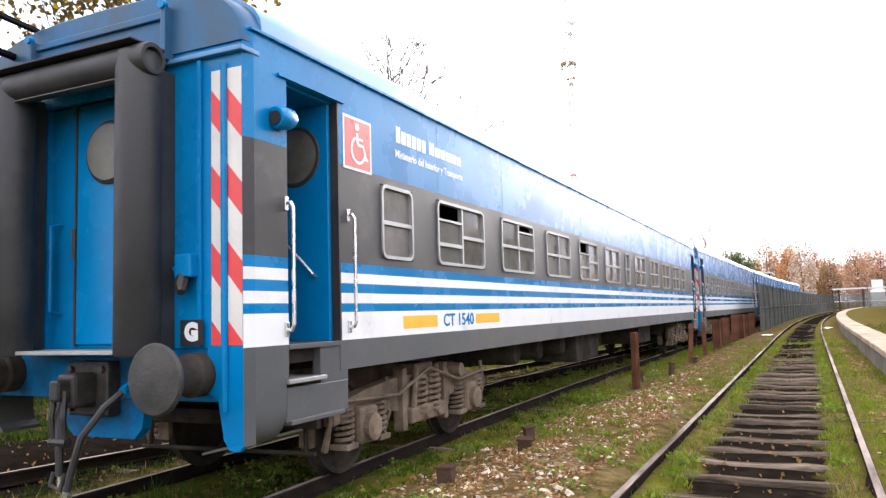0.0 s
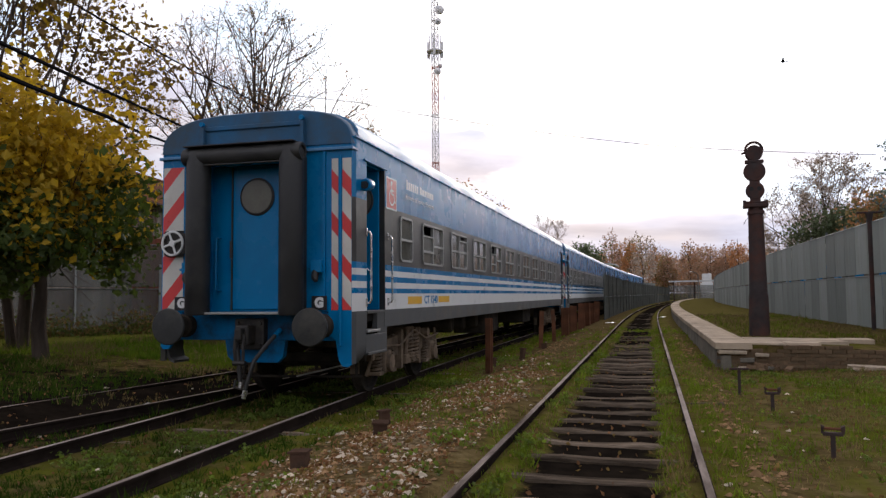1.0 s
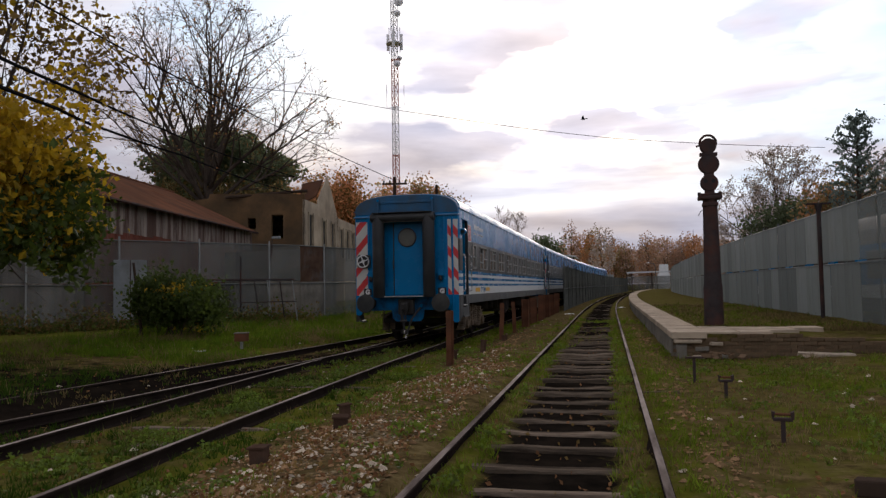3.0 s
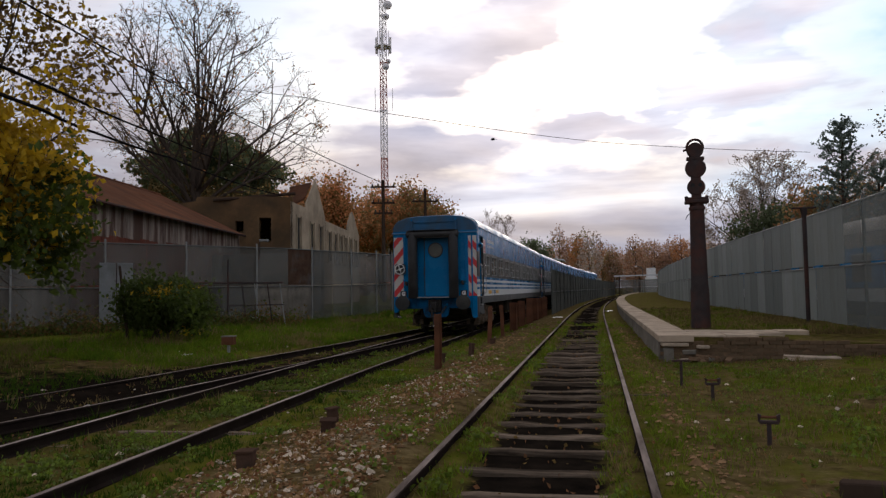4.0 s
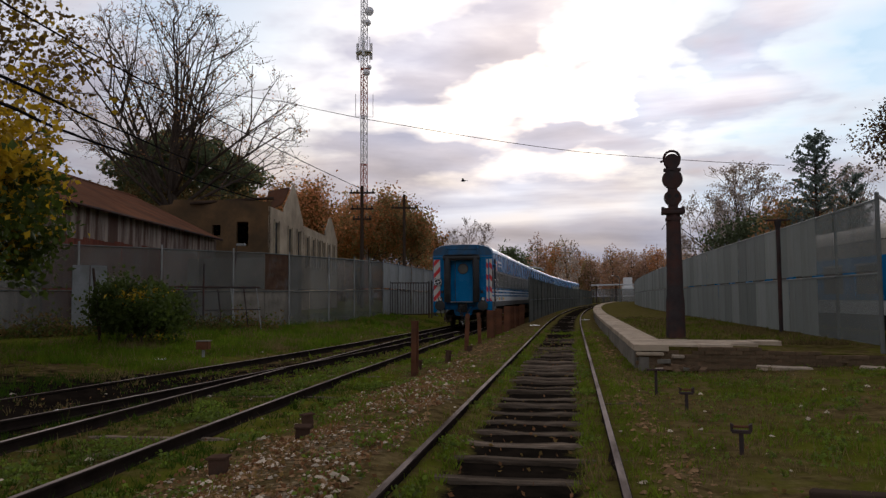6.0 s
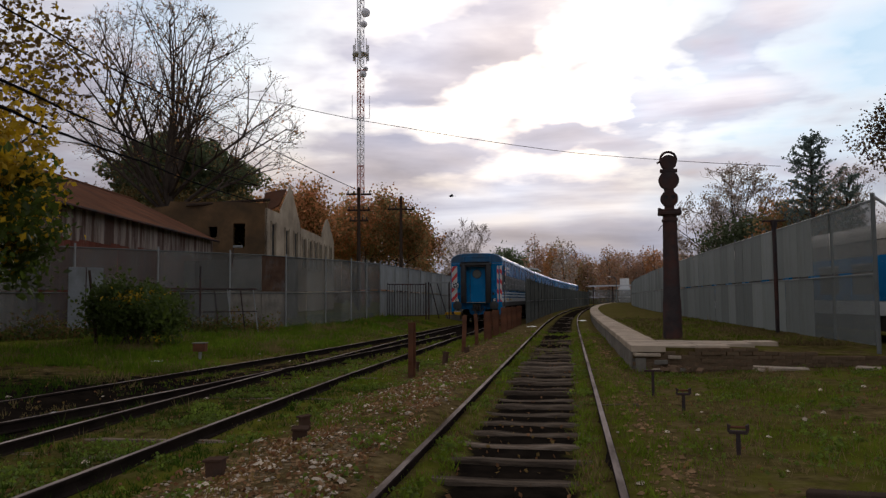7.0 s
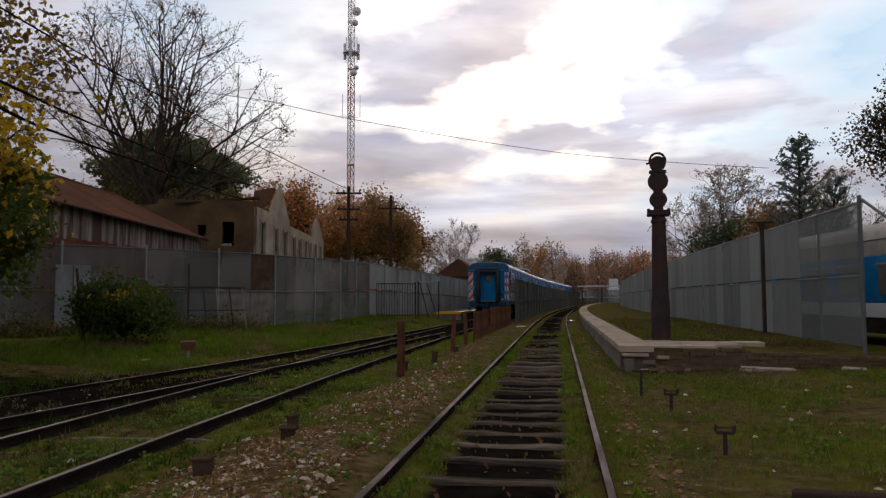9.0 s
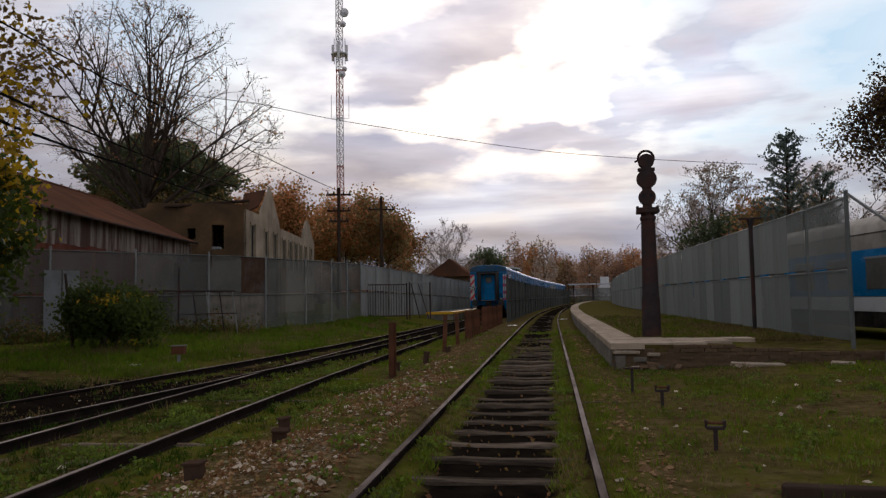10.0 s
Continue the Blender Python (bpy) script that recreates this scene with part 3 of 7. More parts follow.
def plat_edge(y):
    return 1.265 + bend(y, 34, 1000)


def build_platform():
    p = thing("platform", "low disused platform with pale coping and grass top", "platform", kind="structure")
    rnd = random.Random(11)
    # earth core with grass top
    s = Shape()
    ys = [PLAT_Y + 0.12, 17, 19, 22, 26, 30, 34, 40, 50, 60, 75, 90, 110, 130, 160]
    rings = []
    for y in ys:
        a, b = plat_edge(y) + 0.1, plat_edge(y) + 5.0
        low = 0.17 * (1 - smooth01(y, PLAT_Y + 0.1, 18.5))
        rings.append([(a, y, -0.3), (a, y, PLAT_Z - 0.03), (a + 1.5, y, PLAT_Z - 0.02 - 0.2 * low), (a + 3.2, y, PLAT_Z - 0.03 - 0.7 * low), (b, y, PLAT_Z - 0.02 - low), (b, y, -0.3)])
    s.loft(rings)
    me = s.mesh("grass_top", M_GROUND)
    for name, val in (("gravel", 0.0), ("soil", 0.48), ("oil", 0.0)):
        at = me.attributes.new(name, "FLOAT", "POINT")
        at.data.foreach_set("value", [val] * len(me.vertices))
    new("grass_top", me).parent = p
    # concrete face along the track, in bays
    y = PLAT_Y + 0.35
    while y < 120:
        ln = 2.4 if y < 60 else 8.0
        s = Shape()
        s.loft([[(plat_edge(q) - 0.02, q, -0.3), (plat_edge(q) + 0.0, q, PLAT_Z - 0.12), (plat_edge(q) + 0.22, q, PLAT_Z - 0.12), (plat_edge(q) + 0.22, q, -0.3)] for q in (y, y + ln - 0.015)])
        s.make("wall_panel", M_CONCRETE, p)
        y += ln
    # coping slabs
    y = PLAT_Y - 0.05
    while y < 150:
        ln = 1.2 if y < 70 else 6.0
        w = 0.62
        s = Shape()
        z = PLAT_Z + rnd.uniform(-0.008, 0.008)
        s.loft([[(plat_edge(q) - 0.05, q, z - 0.12), (plat_edge(q) - 0.05, q, z - 0.01), (plat_edge(q) - 0.035, q, z + 0.004), (plat_edge(q) + w, q, z + 0.004), (plat_edge(q) + w, q, z - 0.12)] for q in (y, y + ln - 0.012)])
        s.make("coping_slab", M_COPING, p)
        y += ln
    # paving along the front
    for i, rows in enumerate(((0, 1, 2), (0, 1, 2), (1, 2), (2,))):
        x0 = 1.91 + i * 0.62
        for j in rows:
            y0 = PLAT_Y + 0.13 + j * 0.62
            s = Shape().box(x0, x0 + 0.608, y0, y0 + 0.605, PLAT_Z - 0.1, PLAT_Z + rnd.uniform(-0.008, 0.006), 0.008)
            s.make("paving_slab", M_COPING, p)
    # broken stones stepping down at the corner
    for x, y, z, lx, ly, lz, turn, m in ((1.52, 0.04, 0.35, 0.52, 0.26, 0.07, 3, M_COPING), (1.40, 0.06, 0.14, 0.2, 0.2, 0.3, 0, M_CONCRETE), (1.80, 0.05, 0.20, 0.26, 0.2, 0.09, -9, M_CONCRETE),
                                        (2.05, 0.03, 0.30, 0.24, 0.2, 0.07, 12, M_COPING), (2.16, -0.1, 0.06, 0.22, 0.16, 0.08, 35, M_CONCRETE), (1.72, -0.12, 0.05, 0.26, 0.15, 0.07, -20, M_COPING)):
        o = Shape().box(-lx / 2, lx / 2, -ly / 2, ly / 2, -lz / 2, lz / 2, 0.018).make("broken_stone", m, p)
        o.matrix_basis = pose(x, PLAT_Y + y, z, 0, turn * 0.2, turn)
    # brick front wall, broken at the corner
    b = Shape().box(-0.115, 0.115, -0.055, 0.055, -0.033, 0.033).mesh("brick", M_BRICK)
    for row in range(8):
        z = 0.02 + row * 0.072
        x = 1.36 + (0.12 if row % 2 else 0)
        while x < 6.6:
            broken = 1.75 < x < 2.35 and row > 5 - int(2 * abs(x - 2.05) / 0.3)
            top = PLAT_Z - 0.05 - 0.17 * smooth01(x, 2.6, 6.4)
            if z < top and not broken:
                o = new("brick", b)
                o.parent = p
                o.matrix_basis = pose(x + rnd.uniform(-0.006, 0.006), PLAT_Y + 0.05 + rnd.uniform(-0.02, 0.02), z + rnd.uniform(-0.004, 0.004), rnd.uniform(-3, 3), rnd.uniform(-1.5, 1.5), rnd.uniform(-3, 3))
            x += 0.242
    for i in range(14):
        o = new("brick", b)
        o.parent = p
        o.matrix_basis = pose(rnd.uniform(1.7, 2.5), PLAT_Y - rnd.uniform(0.0, 0.35), 0.05 + rnd.uniform(0, 0.06), rnd.uniform(-25, 25), rnd.uniform(-25, 25), rnd.uniform(0, 180))
    # rendered backing behind the bricks
    Shape().box(1.34, 6.6, PLAT_Y + 0.015, PLAT_Y + 0.125, -0.2, PLAT_Z - 0.2, 0).make("mortar_backing", M_BRICK, p)


build_platform()


def stone_block(x, y, lx, ly, lz, turn, label):
    s = Shape()
    rnd = random.Random(int(x * 100))
    bm = bmesh.new()
    bmesh.ops.create_cube(bm, size=1)
    bmesh.ops.subdivide_edges(bm, edges=bm.edges[:], cuts=2)
    for v in bm.verts:
        v.co = (v.co.x * lx + rnd.uniform(-0.015, 0.015), v.co.y * ly + rnd.uniform(-0.015, 0.015), v.co.z * lz + rnd.uniform(-0.012, 0.012))
    bm.verts.index_update()
    s.add([v.co for v in bm.verts], [[v.index for v in q.verts] for q in bm.faces])
    bm.free()
    ob = s.make("stone_slab", M_COPING)
    ob.matrix_basis = pose(x, y, ground_z(x, y) + lz * 0.35, 2, 1, turn)
    return tagged(ob, label, "stone")


stone_block(3.95, 15.25, 0.95, 0.28, 0.07, 4, "fallen pale coping stone lying in the grass")
stone_block(5.45, 15.1, 0.4, 0.22, 0.06, -25, "small broken stone lying in the grass")


# ---- fences ----
def panel_mesh(w, h, m, ribs=2):
    """A folded sheet with ribs and a rolled rim."""
    s = Shape()
    pts = []
    for i in range(ribs + 1):
        x = w * i / ribs
        pts += [(x, 0.0), (min(w, x + w / ribs * 0.04), 0.004), (min(w, x + w / ribs * 0.08), 0.0)] if i < ribs else [(w, 0.0)]
    front = [(x, y - 0.004) for x, y in pts]
    back = [(x, y + 0.004) for x, y in pts][::-1]
    s.slab(front + back, 0, h)
    s.box(0, w, -0.012, 0.012, 0, 0.03)
    s.box(0, w, -0.012, 0.012, h - 0.03, h)
    return s.mesh("panel", m)


def fence_run(parent, pts, height, width, m, base, odd=(), post_every=2, lean=0.6, seed=1, tiers=2, postmat=None, post_r=0.035, railmat=None):
    """Sheets in tiers between posts along a plan line. odd: {number: material} of sheets that differ."""
    rnd = random.Random(seed)
    th = height / tiers
    meshes = {}
    count = 0
    for a, b in zip(pts, pts[1:]):
        a, b = Vector(a), Vector(b)
        d = b - a
        n = max(1, round(d.length / width))
        w = d.length / n
        yaw = math.degrees(math.atan2(d.y, d.x))
        for i in range(n):
            p = a + d * (i / n)
            q = a + d * ((i + 0.5) / n)
            z = base(q.x, q.y)
            for t in range(tiers):
                mm = dict(odd).get((count, t), m)
                key = (round(w, 3), mm.name)
                if key not in meshes:
                    meshes[key] = panel_mesh(w - 0.012, th - 0.075, mm)
                ob = new("panel", meshes[key])
                ob.parent = parent
                ob.matrix_basis = pose(p.x, p.y, z + t * th + rnd.uniform(-0.008, 0.012), rnd.uniform(-lean, lean), rnd.uniform(-0.35, 0.35), yaw + rnd.uniform(-0.4, 0.4))
            if count % post_every == 0:
                off = Vector((d.y, -d.x)).normalized() * 0.05
                s = Shape().tube([(p.x + off.x, p.y + off.y, z - 0.3), (p.x + off.x, p.y + off.y, z + height + 0.06)], post_r, 8)
                s.make("post", postmat or M_FPOST, parent)
            count += 1
        off = Vector((d.y, -d.x)).normalized() * 0.03
        za, zb = base(a.x, a.y), base(b.x, b.y)
        for t in range(1, tiers + 1):
            s = Shape().tube([(a.x + off.x, a.y + off.y, za + t * th - 0.06), (b.x + off.x, b.y + off.y, zb + t * th - 0.06)], 0.022, 6)
            s.make("rail", railmat or postmat or M_FPOST, parent)


def build_fences():
    left = thing("fence", "tall grey sheet-metal fence with galvanised posts", "fence")
    odd = {(19, 1): M_RUSTPANEL, (18, 0): M_CONCRETE, (19, 0): M_CONCRETE}
    line = [(-30.0, 7.0), (-13.0, 30.4), (-12.15, 33.6), (-11.5, 37.0), (-11.3, 44.0)]
    fence_run(left, line, 3.27, 1.5, M_PANEL, lambda x, y: ground_z(x, y) - 0.02, odd, 2, seed=4, railmat=M_MESHPOST)
    # the far stretch has its brighter lighting put into the sheet colour
    beyond = thing("fence", "pale grey sheet fence beyond the bar gate", "fence")
    line = [(-11.3, 44.0), (-9.9, 60.0), (-8.0, 75.0), (-4.6, 100.0), (1.0, 130.0)]
    fence_run(beyond, line, 3.27, 1.5, M_PALEFENCE, lambda x, y: ground_z(x, y) - 0.02, (), 2, seed=5, railmat=M_MESHPOST)
    right = thing("fence", "tall perforated metal fence along the platform", "fence")
    line = [(5.97, 16.1)] + [(5.75 + bend(y, 34, 1000), y) for y in (34, 45, 57, 70, 85, 100, 120)]
    fence_run(right, line, 2.95, 1.22, M_MESH, lambda x, y: PLAT_Z - 0.01, {(i, t): M_MESHOPEN for i in range(3) for t in range(2)}, 2, lean=0.4, seed=8, postmat=M_MESHPOST)
    mid = thing("fence", "dark metal fence screening the train line", "fence")
    line = [(train_track_x(y) + 2.55, y) for y in (44.5, 52, 60, 70, 80, 95, 110, 130, 160)]
    fence_run(mid, line, 2.75, 1.3, M_SCREEN, lambda x, y: ground_z(x, y) - 0.03, (), 3, lean=0.2, seed=12, postmat=M_SCREEN)
    back = thing("fence", "distant grey fence closing the end of the line", "fence")
    fence_run(back, [(4.0, 160.0), (14.0, 150.0), (24.0, 146.0), (36.0, 145.0)], 2.9, 2.5, M_PANEL, lambda x, y: 0.2, (), 3, seed=15)
    # pale access door set in the left fence
    d = thing("door", "pale double sheet-metal door in the fence", "door", pose(-17.6, 24.05, ground_z(-17.6, 24.05) + 0.15, 0, 0, 54))
    for i in range(2):
        Shape().box(0.02 + i * 0.62, 0.60 + i * 0.62, -0.085, -0.05, 0.1, 2.3, 0.008).make("leaf", M_PALESHEET, d)
    f = thing("floodlight", "small pale floodlight on a thin bracket above the fence", "lamp")
    Shape().tube([(-13.75, 29.1, 2.9), (-13.7, 29.1, 3.66), (-13.55, 29.05, 3.72)], 0.022, 6).make("bracket", M_IRON, f)
    Shape().box(-13.66, -13.30, 28.95, 29.13, 3.66, 3.76, 0.02).make("housing", M_PALESHEET, f)
    # brace and gatepost at the end of the platform fence
    g = thing("fence_post", "steel end post with diagonal brace beside the fence", "post")
    Shape().tube([(5.99, 16.04, 0.2), (5.99, 16.04, 3.54)], 0.045, 8).make("post", M_MESHPOST, g)
    Shape().tube([(6.0, 16.0, 3.47), (6.8, 15.7, 2.7)], 0.03, 6).make("brace", M_FPOST, g)
    e = thing("gate_post", "dark steel gate post on a pale concrete footing", "post")
    Shape().box(6.42, 6.54, 15.1, 15.22, 0.3, 2.95, 0.006).make("post", M_IRON, e)
    Shape().tube([(6.48, 15.16, 2.7), (6.48, 15.16, 3.2)], 0.03, 6).make("pin", M_RUSTPOST, e)
    Shape().lathe([(0.26, -0.2), (0.25, 0.12), (0.14, 0.38), (0.12, 0.42)], (6.48, 15.16, 0.2), n=14).make("footing", M_CONCRETE, e, "pale concrete footing")
    # slim pole with a flat bar on top
    t = thing("pole", "slim steel pole with a flat crossbar on top", "pole")
    Shape().tube([(5.52, 21.5, PLAT_Z - 0.1), (5.52, 21.5, PLAT_Z + 3.0)], 0.055, 8).make("shaft", M_IRON, t)
    Shape().tube([(5.52, 21.5, PLAT_Z + 2.75), (5.52, 21.5, PLAT_Z + 3.0)], [0.05, 0.1], 8).make("bracket", M_IRON, t)
    Shape().box(5.22, 5.82, 21.43, 21.57, PLAT_Z + 3.0, PLAT_Z + 3.04, 0.01).make("crossbar", M_IRON, t)


build_fences()


def build_gate():
    g = thing("gate", "open dark steel bar gate in the grass", "gate")
    z = ground_z(-10, 46) - 0.03
    a, b = Vector((-11.2, 45.4)), Vector((-8.9, 46.3))
    d = b - a
    for f in (0.0, 1.0):
        p = a + d * f
        Shape().box(p.x - 0.04, p.x + 0.04, p.y - 0.04, p.y + 0.04, z, z + 2.3).make("upright", M_IRON, g)
    for h in (0.25, 2.2):
        Shape().tube([(a.x, a.y, z + h), (b.x, b.y, z + h)], 0.03, 6).make("rail", M_IRON, g)
    for i in range(1, 15):
        p = a + d * (i / 15)
        Shape().tube([(p.x, p.y, z + 0.2), (p.x, p.y, z + 2.22)], 0.018, 5).make("bar", M_IRON, g)
    f = thing("gate", "leaning steel gate frame with diagonal braces", "gate")
    a, b = Vector((-8.7, 46.2)), Vector((-7.5, 46.8))
    for p in (a, b):
        Shape().box(p.x - 0.04, p.x + 0.04, p.y - 0.04, p.y + 0.04, z, z + 2.35).make("upright", M_IRON, f)
    Shape().tube([(a.x, a.y, z + 2.3), (b.x, b.y, z + 2.3)], 0.04, 6).make("top_rail", M_FPOST, f)
    m = (a + b) / 2
    Shape().tube([(a.x + 0.1, a.y, z + 2.25), (m.x, m.y, z + 0.05)], 0.035, 6).make("brace", M_IRON, f)
    Shape().tube([(m.x - 0.1, m.y, z + 2.25), (b.x - 0.1, b.y, z + 0.05)], 0.03, 6).make("brace", M_IRON, f)
    # old barrier frame before the fence
    h = thing("barrier", "rusty pipe barrier frame leaning in the weeds", "barrier")
    z = ground_z(-13, 26) - 0.03
    Shape().tube([(-16.0, 25.2, z + 1.75), (-12.2, 28.0, z + 1.72)], 0.035, 6).make("rail", M_IRON, h)
    Shape().tube([(-13.9, 26.7, z), (-13.9, 26.7, z + 2.6)], 0.035, 6).make("post", M_IRON, h)
    for i, x in enumerate((-13.5, -13.1, -12.7, -12.3)):
        y = 25.2 + (x + 16.0) * 2.8 / 3.8
        Shape().tube([(x, y, z + 1.72), (x + 0.16, y + 0.15, z)], 0.025, 6).make("strut", M_FPOST if i % 2 else M_IRON, h)
    Shape().tube([(-13.9, 26.7, z + 0.85), (-12.15, 28.0, z + 0.85)], 0.02, 6).make("rail", M_IRON, h)


build_gate()


def build_far_platform():
    p = thing("platform_2", "low platform with a bright yellow edge beside the track", "platform", kind="structure")
    s, e = Shape(), Shape()
    ys = [54, 60, 70, 85, 100, 120]
    s.loft([[(train_track_x(y) - 4.0, y, -0.1), (train_track_x(y) - 4.0, y, 0.50), (train_track_x(y) - 2.1, y, 0.50), (train_track_x(y) - 2.1, y, -0.1)] for y in ys])
    s.make("slab", M_CONCRETE, p)
    e.loft([[(train_track_x(y) - 2.45, y, 0.44), (train_track_x(y) - 2.45, y, 0.52), (train_track_x(y) - 2.06, y, 0.52), (train_track_x(y) - 2.06, y, 0.36)] for y in [53.96] + ys[1:]])
    x = train_track_x(54)
    e.box(x - 4.02, x - 2.06, 53.92, 54.1, 0.34, 0.53)
    e.make("edge", M_YELLOW, p, "bright yellow painted edge")


build_far_platform()


# ---- posts between the tracks ----
def rail_post(seed):
    """A length of old rail set upright, its head worn."""
    rnd = random.Random(seed)
    prof = [(px * 1.0, pz - 0.07) for px, pz in RAIL_PROFILE]
    s = Shape()
    s.loft([[(px + o, pz, z) for px, pz in prof] for z, o in ((-0.4, 0), (0.3, rnd.uniform(-0.01, 0.01)), (0.75, rnd.uniform(-0.012, 0.012)), (1.12, rnd.uniform(-0.015, 0.015)))])
    return s.mesh("rail_post", M_RUSTPOST)


def build_posts():
    meshes = [rail_post(i) for i in range(4)]
    wide = Shape().box(-0.15, 0.15, -0.03, 0.03, -0.4, 1.12, 0.008).box(-0.15, -0.11, -0.07, 0.07, -0.4, 1.1, 0.006).box(0.11, 0.15, -0.07, 0.07, -0.4, 1.1, 0.006).mesh("rail_post", M_RUSTPOST)
    rnd = random.Random(2)
    for i, (x, y, h) in enumerate([(-3.27, 15.5, 1.12), (-3.23, 22.9, 1.09), (-3.26, 26.4, 1.06), (-3.22, 29.8, 1.08), (-3.12, 32.1, 1.08), (-3.04, 34.8, 1.12),
                                   (-2.99, 37.9, 1.1), (-2.98, 40.8, 1.07), (-2.9, 43.2, 1.08)]):
        ob = new("rail_post", meshes[i % 4] if i < 3 else wide)
        tagged(ob, "rusted length of rail standing upright as a post" if i < 3 else "broad rusted steel channel standing upright as a post", "post", "posts between the tracks")
        ob.matrix_basis = pose(x, y, ground_z(x, y) + h - 1.12 + 0.03, rnd.uniform(-2, 2), rnd.uniform(-2.5, 2.5), rnd.uniform(-30, 30))
    # low stumps
    for x, y, h, w in ((-3.23, 6.58, 0.15, 0.08), (-3.16, 8.75, 0.19, 0.06), (-2.86, 7.75, 0.13, 0.075), (-2.93, 17.6, 0.3, 0.06), (-3.5, 16.9, 0.22, 0.07), (-2.95, 21.6, 0.14, 0.08)):
        s = Shape().box(-w, w, -w * 0.8, w * 0.8, -0.1, h, 0.012)
        s.box(-w - 0.015, w + 0.015, -w * 0.8 - 0.015, w * 0.8 + 0.015, h - 0.012, h + 0.012, 0.004)
        ob = s.make("stump", M_STUMP)
        ob.matrix_basis = pose(x, y, ground_z(x, y), rnd.uniform(-6, 6), rnd.uniform(-6, 6), rnd.uniform(0, 90))
        tagged(ob, "rusted iron stump among the ballast stones", "stump", "stumps between the tracks")
    # wire-guide stakes beside the near track
    for x, y, h, w in ((1.57, 7.6, 0.25, 0.085), (1.47, 10.4, 0.26, 0.085), (1.24, 11.9, 0.42, 0.13)):
        g = thing("wire_guide", "rusty iron stake with a forked pulley head", "stake", pose(x, y, ground_z(x, y), 0, 0, rnd.uniform(-12, 12)), "signal wire stakes")
        Shape().box(-0.02, 0.02, -0.015, 0.015, -0.2, h - 0.04, 0.004).make("stake", M_IRON, g)
        Shape().box(-w, w, -0.03, 0.03, h - 0.05, h - 0.02, 0.005).make("crosspiece", M_IRON, g)
        if h < 0.4:
            for sx in (-1, 1):
                Shape().plate([(sx * w - 0.012, h - 0.03), (sx * w + 0.012, h - 0.03), (sx * (w + 0.014), h + 0.045), (sx * (w - 0.02), h + 0.03)], "y", -0.03, 0.03).make("prong", M_IRON, g)
            Shape().tube([(-w, 0, h + 0.012), (w, 0, h + 0.012)], 0.014, 6).make("roller", M_RUSTPOST, g)
    # cabinet on a leg in the grass
    c = thing("track_box", "small weathered box on a short leg in the grass", "box", pose(-9.24, 17.8, ground_z(-9.24, 17.8) - 0.02, 0, 0, 10))
    Shape().box(-0.155, 0.155, -0.12, 0.12, 0.22, 0.42, 0.01).make("case", M_RUSTPOST, c)
    Shape().box(-0.17, 0.17, -0.135, 0.135, 0.42, 0.445, 0.006).make("lid", M_CONCRETE, c)
    Shape().box(-0.03, 0.03, -0.03, 0.03, -0.2, 0.2).make("leg", M_FPOST, c)
    # old sleeper by the path at the near right
    s = Shape()
    for i in range(3):
        s.box(-1.1 + i * 0.02, 1.1 - i * 0.05, -0.12 + i * 0.08, -0.045 + i * 0.08, -0.03, 0.09 - i * 0.012, 0.015)
    ob = s.make("timber", M_WOOD)
    ob.matrix_basis = pose(2.75, 5.75, ground_z(2.7, 5.7), 0, 0, -6)
    tagged(ob, "split weathered timber lying in the grass", "timber")


build_posts()


def build_signal_post():
    """A tapering cast-iron column whose head is a stack of pierced discs."""
    p = thing("signal_post", "old tapering cast-iron post with a disc-shaped head", "post", pose(2.43, 18.7, PLAT_Z - 0.03))
    s = Shape()
    s.lathe([(0.235, -0.1), (0.225, 0.0), (0.215, 0.9), (0.20, 1.0), (0.19, 1.4), (0.165, 2.95), (0.165, 3.0)], (0, 0, 0), n=10)
    s.make("shaft", M_IRON, p, smooth=True)
    s = Shape()
    s.box(-0.17, 0.17, -0.17, 0.17, 2.82, 2.9, 0.01)
    s.box(-0.26, 0.26, -0.2, 0.2, 2.98, 3.06, 0.015)
    s.box(-0.22, 0.22, -0.17, 0.17, 3.06, 3.12, 0.01)
    s.box(-0.27, -0.2, -0.05, 0.05, 3.02, 3.16, 0.01)
    s.box(0.2, 0.27, -0.05, 0.05, 3.02, 3.16, 0.01)
    s.make("collar", M_IRON, p)
    s = Shape()
    s.box(-0.11, 0.11, -0.06, 0.06, 3.1, 4.25, 0.01)
    s.make("web", M_IRON, p)

    def ring(z, r, w, name):
        k = Shape()
        k.tube([(r * math.sin(a), 0, z + r * math.cos(a)) for a in np.linspace(0, 2 * math.pi, 25)], w, 6, caps=False)
        k.make(name, M_IRON, p)

    def disc(z, r, name):
        k = Shape()
        k.lathe([(r - 0.02, -0.07), (r, -0.05), (r, 0.05), (r - 0.02, 0.07)], (0, 0, z), "y", 22)
        k.make(name, M_IRON, p, smooth=True)
    disc(3.38, 0.205, "lower_disc")
    for sx in (-1, 1):
        Shape().lathe([(0.05, -0.078), (0.05, -0.066)], (sx * 0.085, 0, 3.42), "y", 12).make("hole", M_DARK, p)
    disc(3.83, 0.24, "disc")
    Shape().box(-0.2, 0.2, -0.07, 0.07, 4.02, 4.1, 0.01).make("shoulder", M_IRON, p)
    disc(4.26, 0.19, "upper_disc")
    ring(4.34, 0.185, 0.03, "top_ring")
    Shape().tube([(-0.17, 0, 4.3), (-0.27, 0, 4.26)], 0.025, 6).make("lug", M_IRON, p)
    Shape().tube([(-0.12, 0, 2.78), (-0.22, 0.0, 2.7), (-0.27, 0, 2.6)], 0.008, 5).make("wire_end", M_WIRE, p)


build_signal_post()


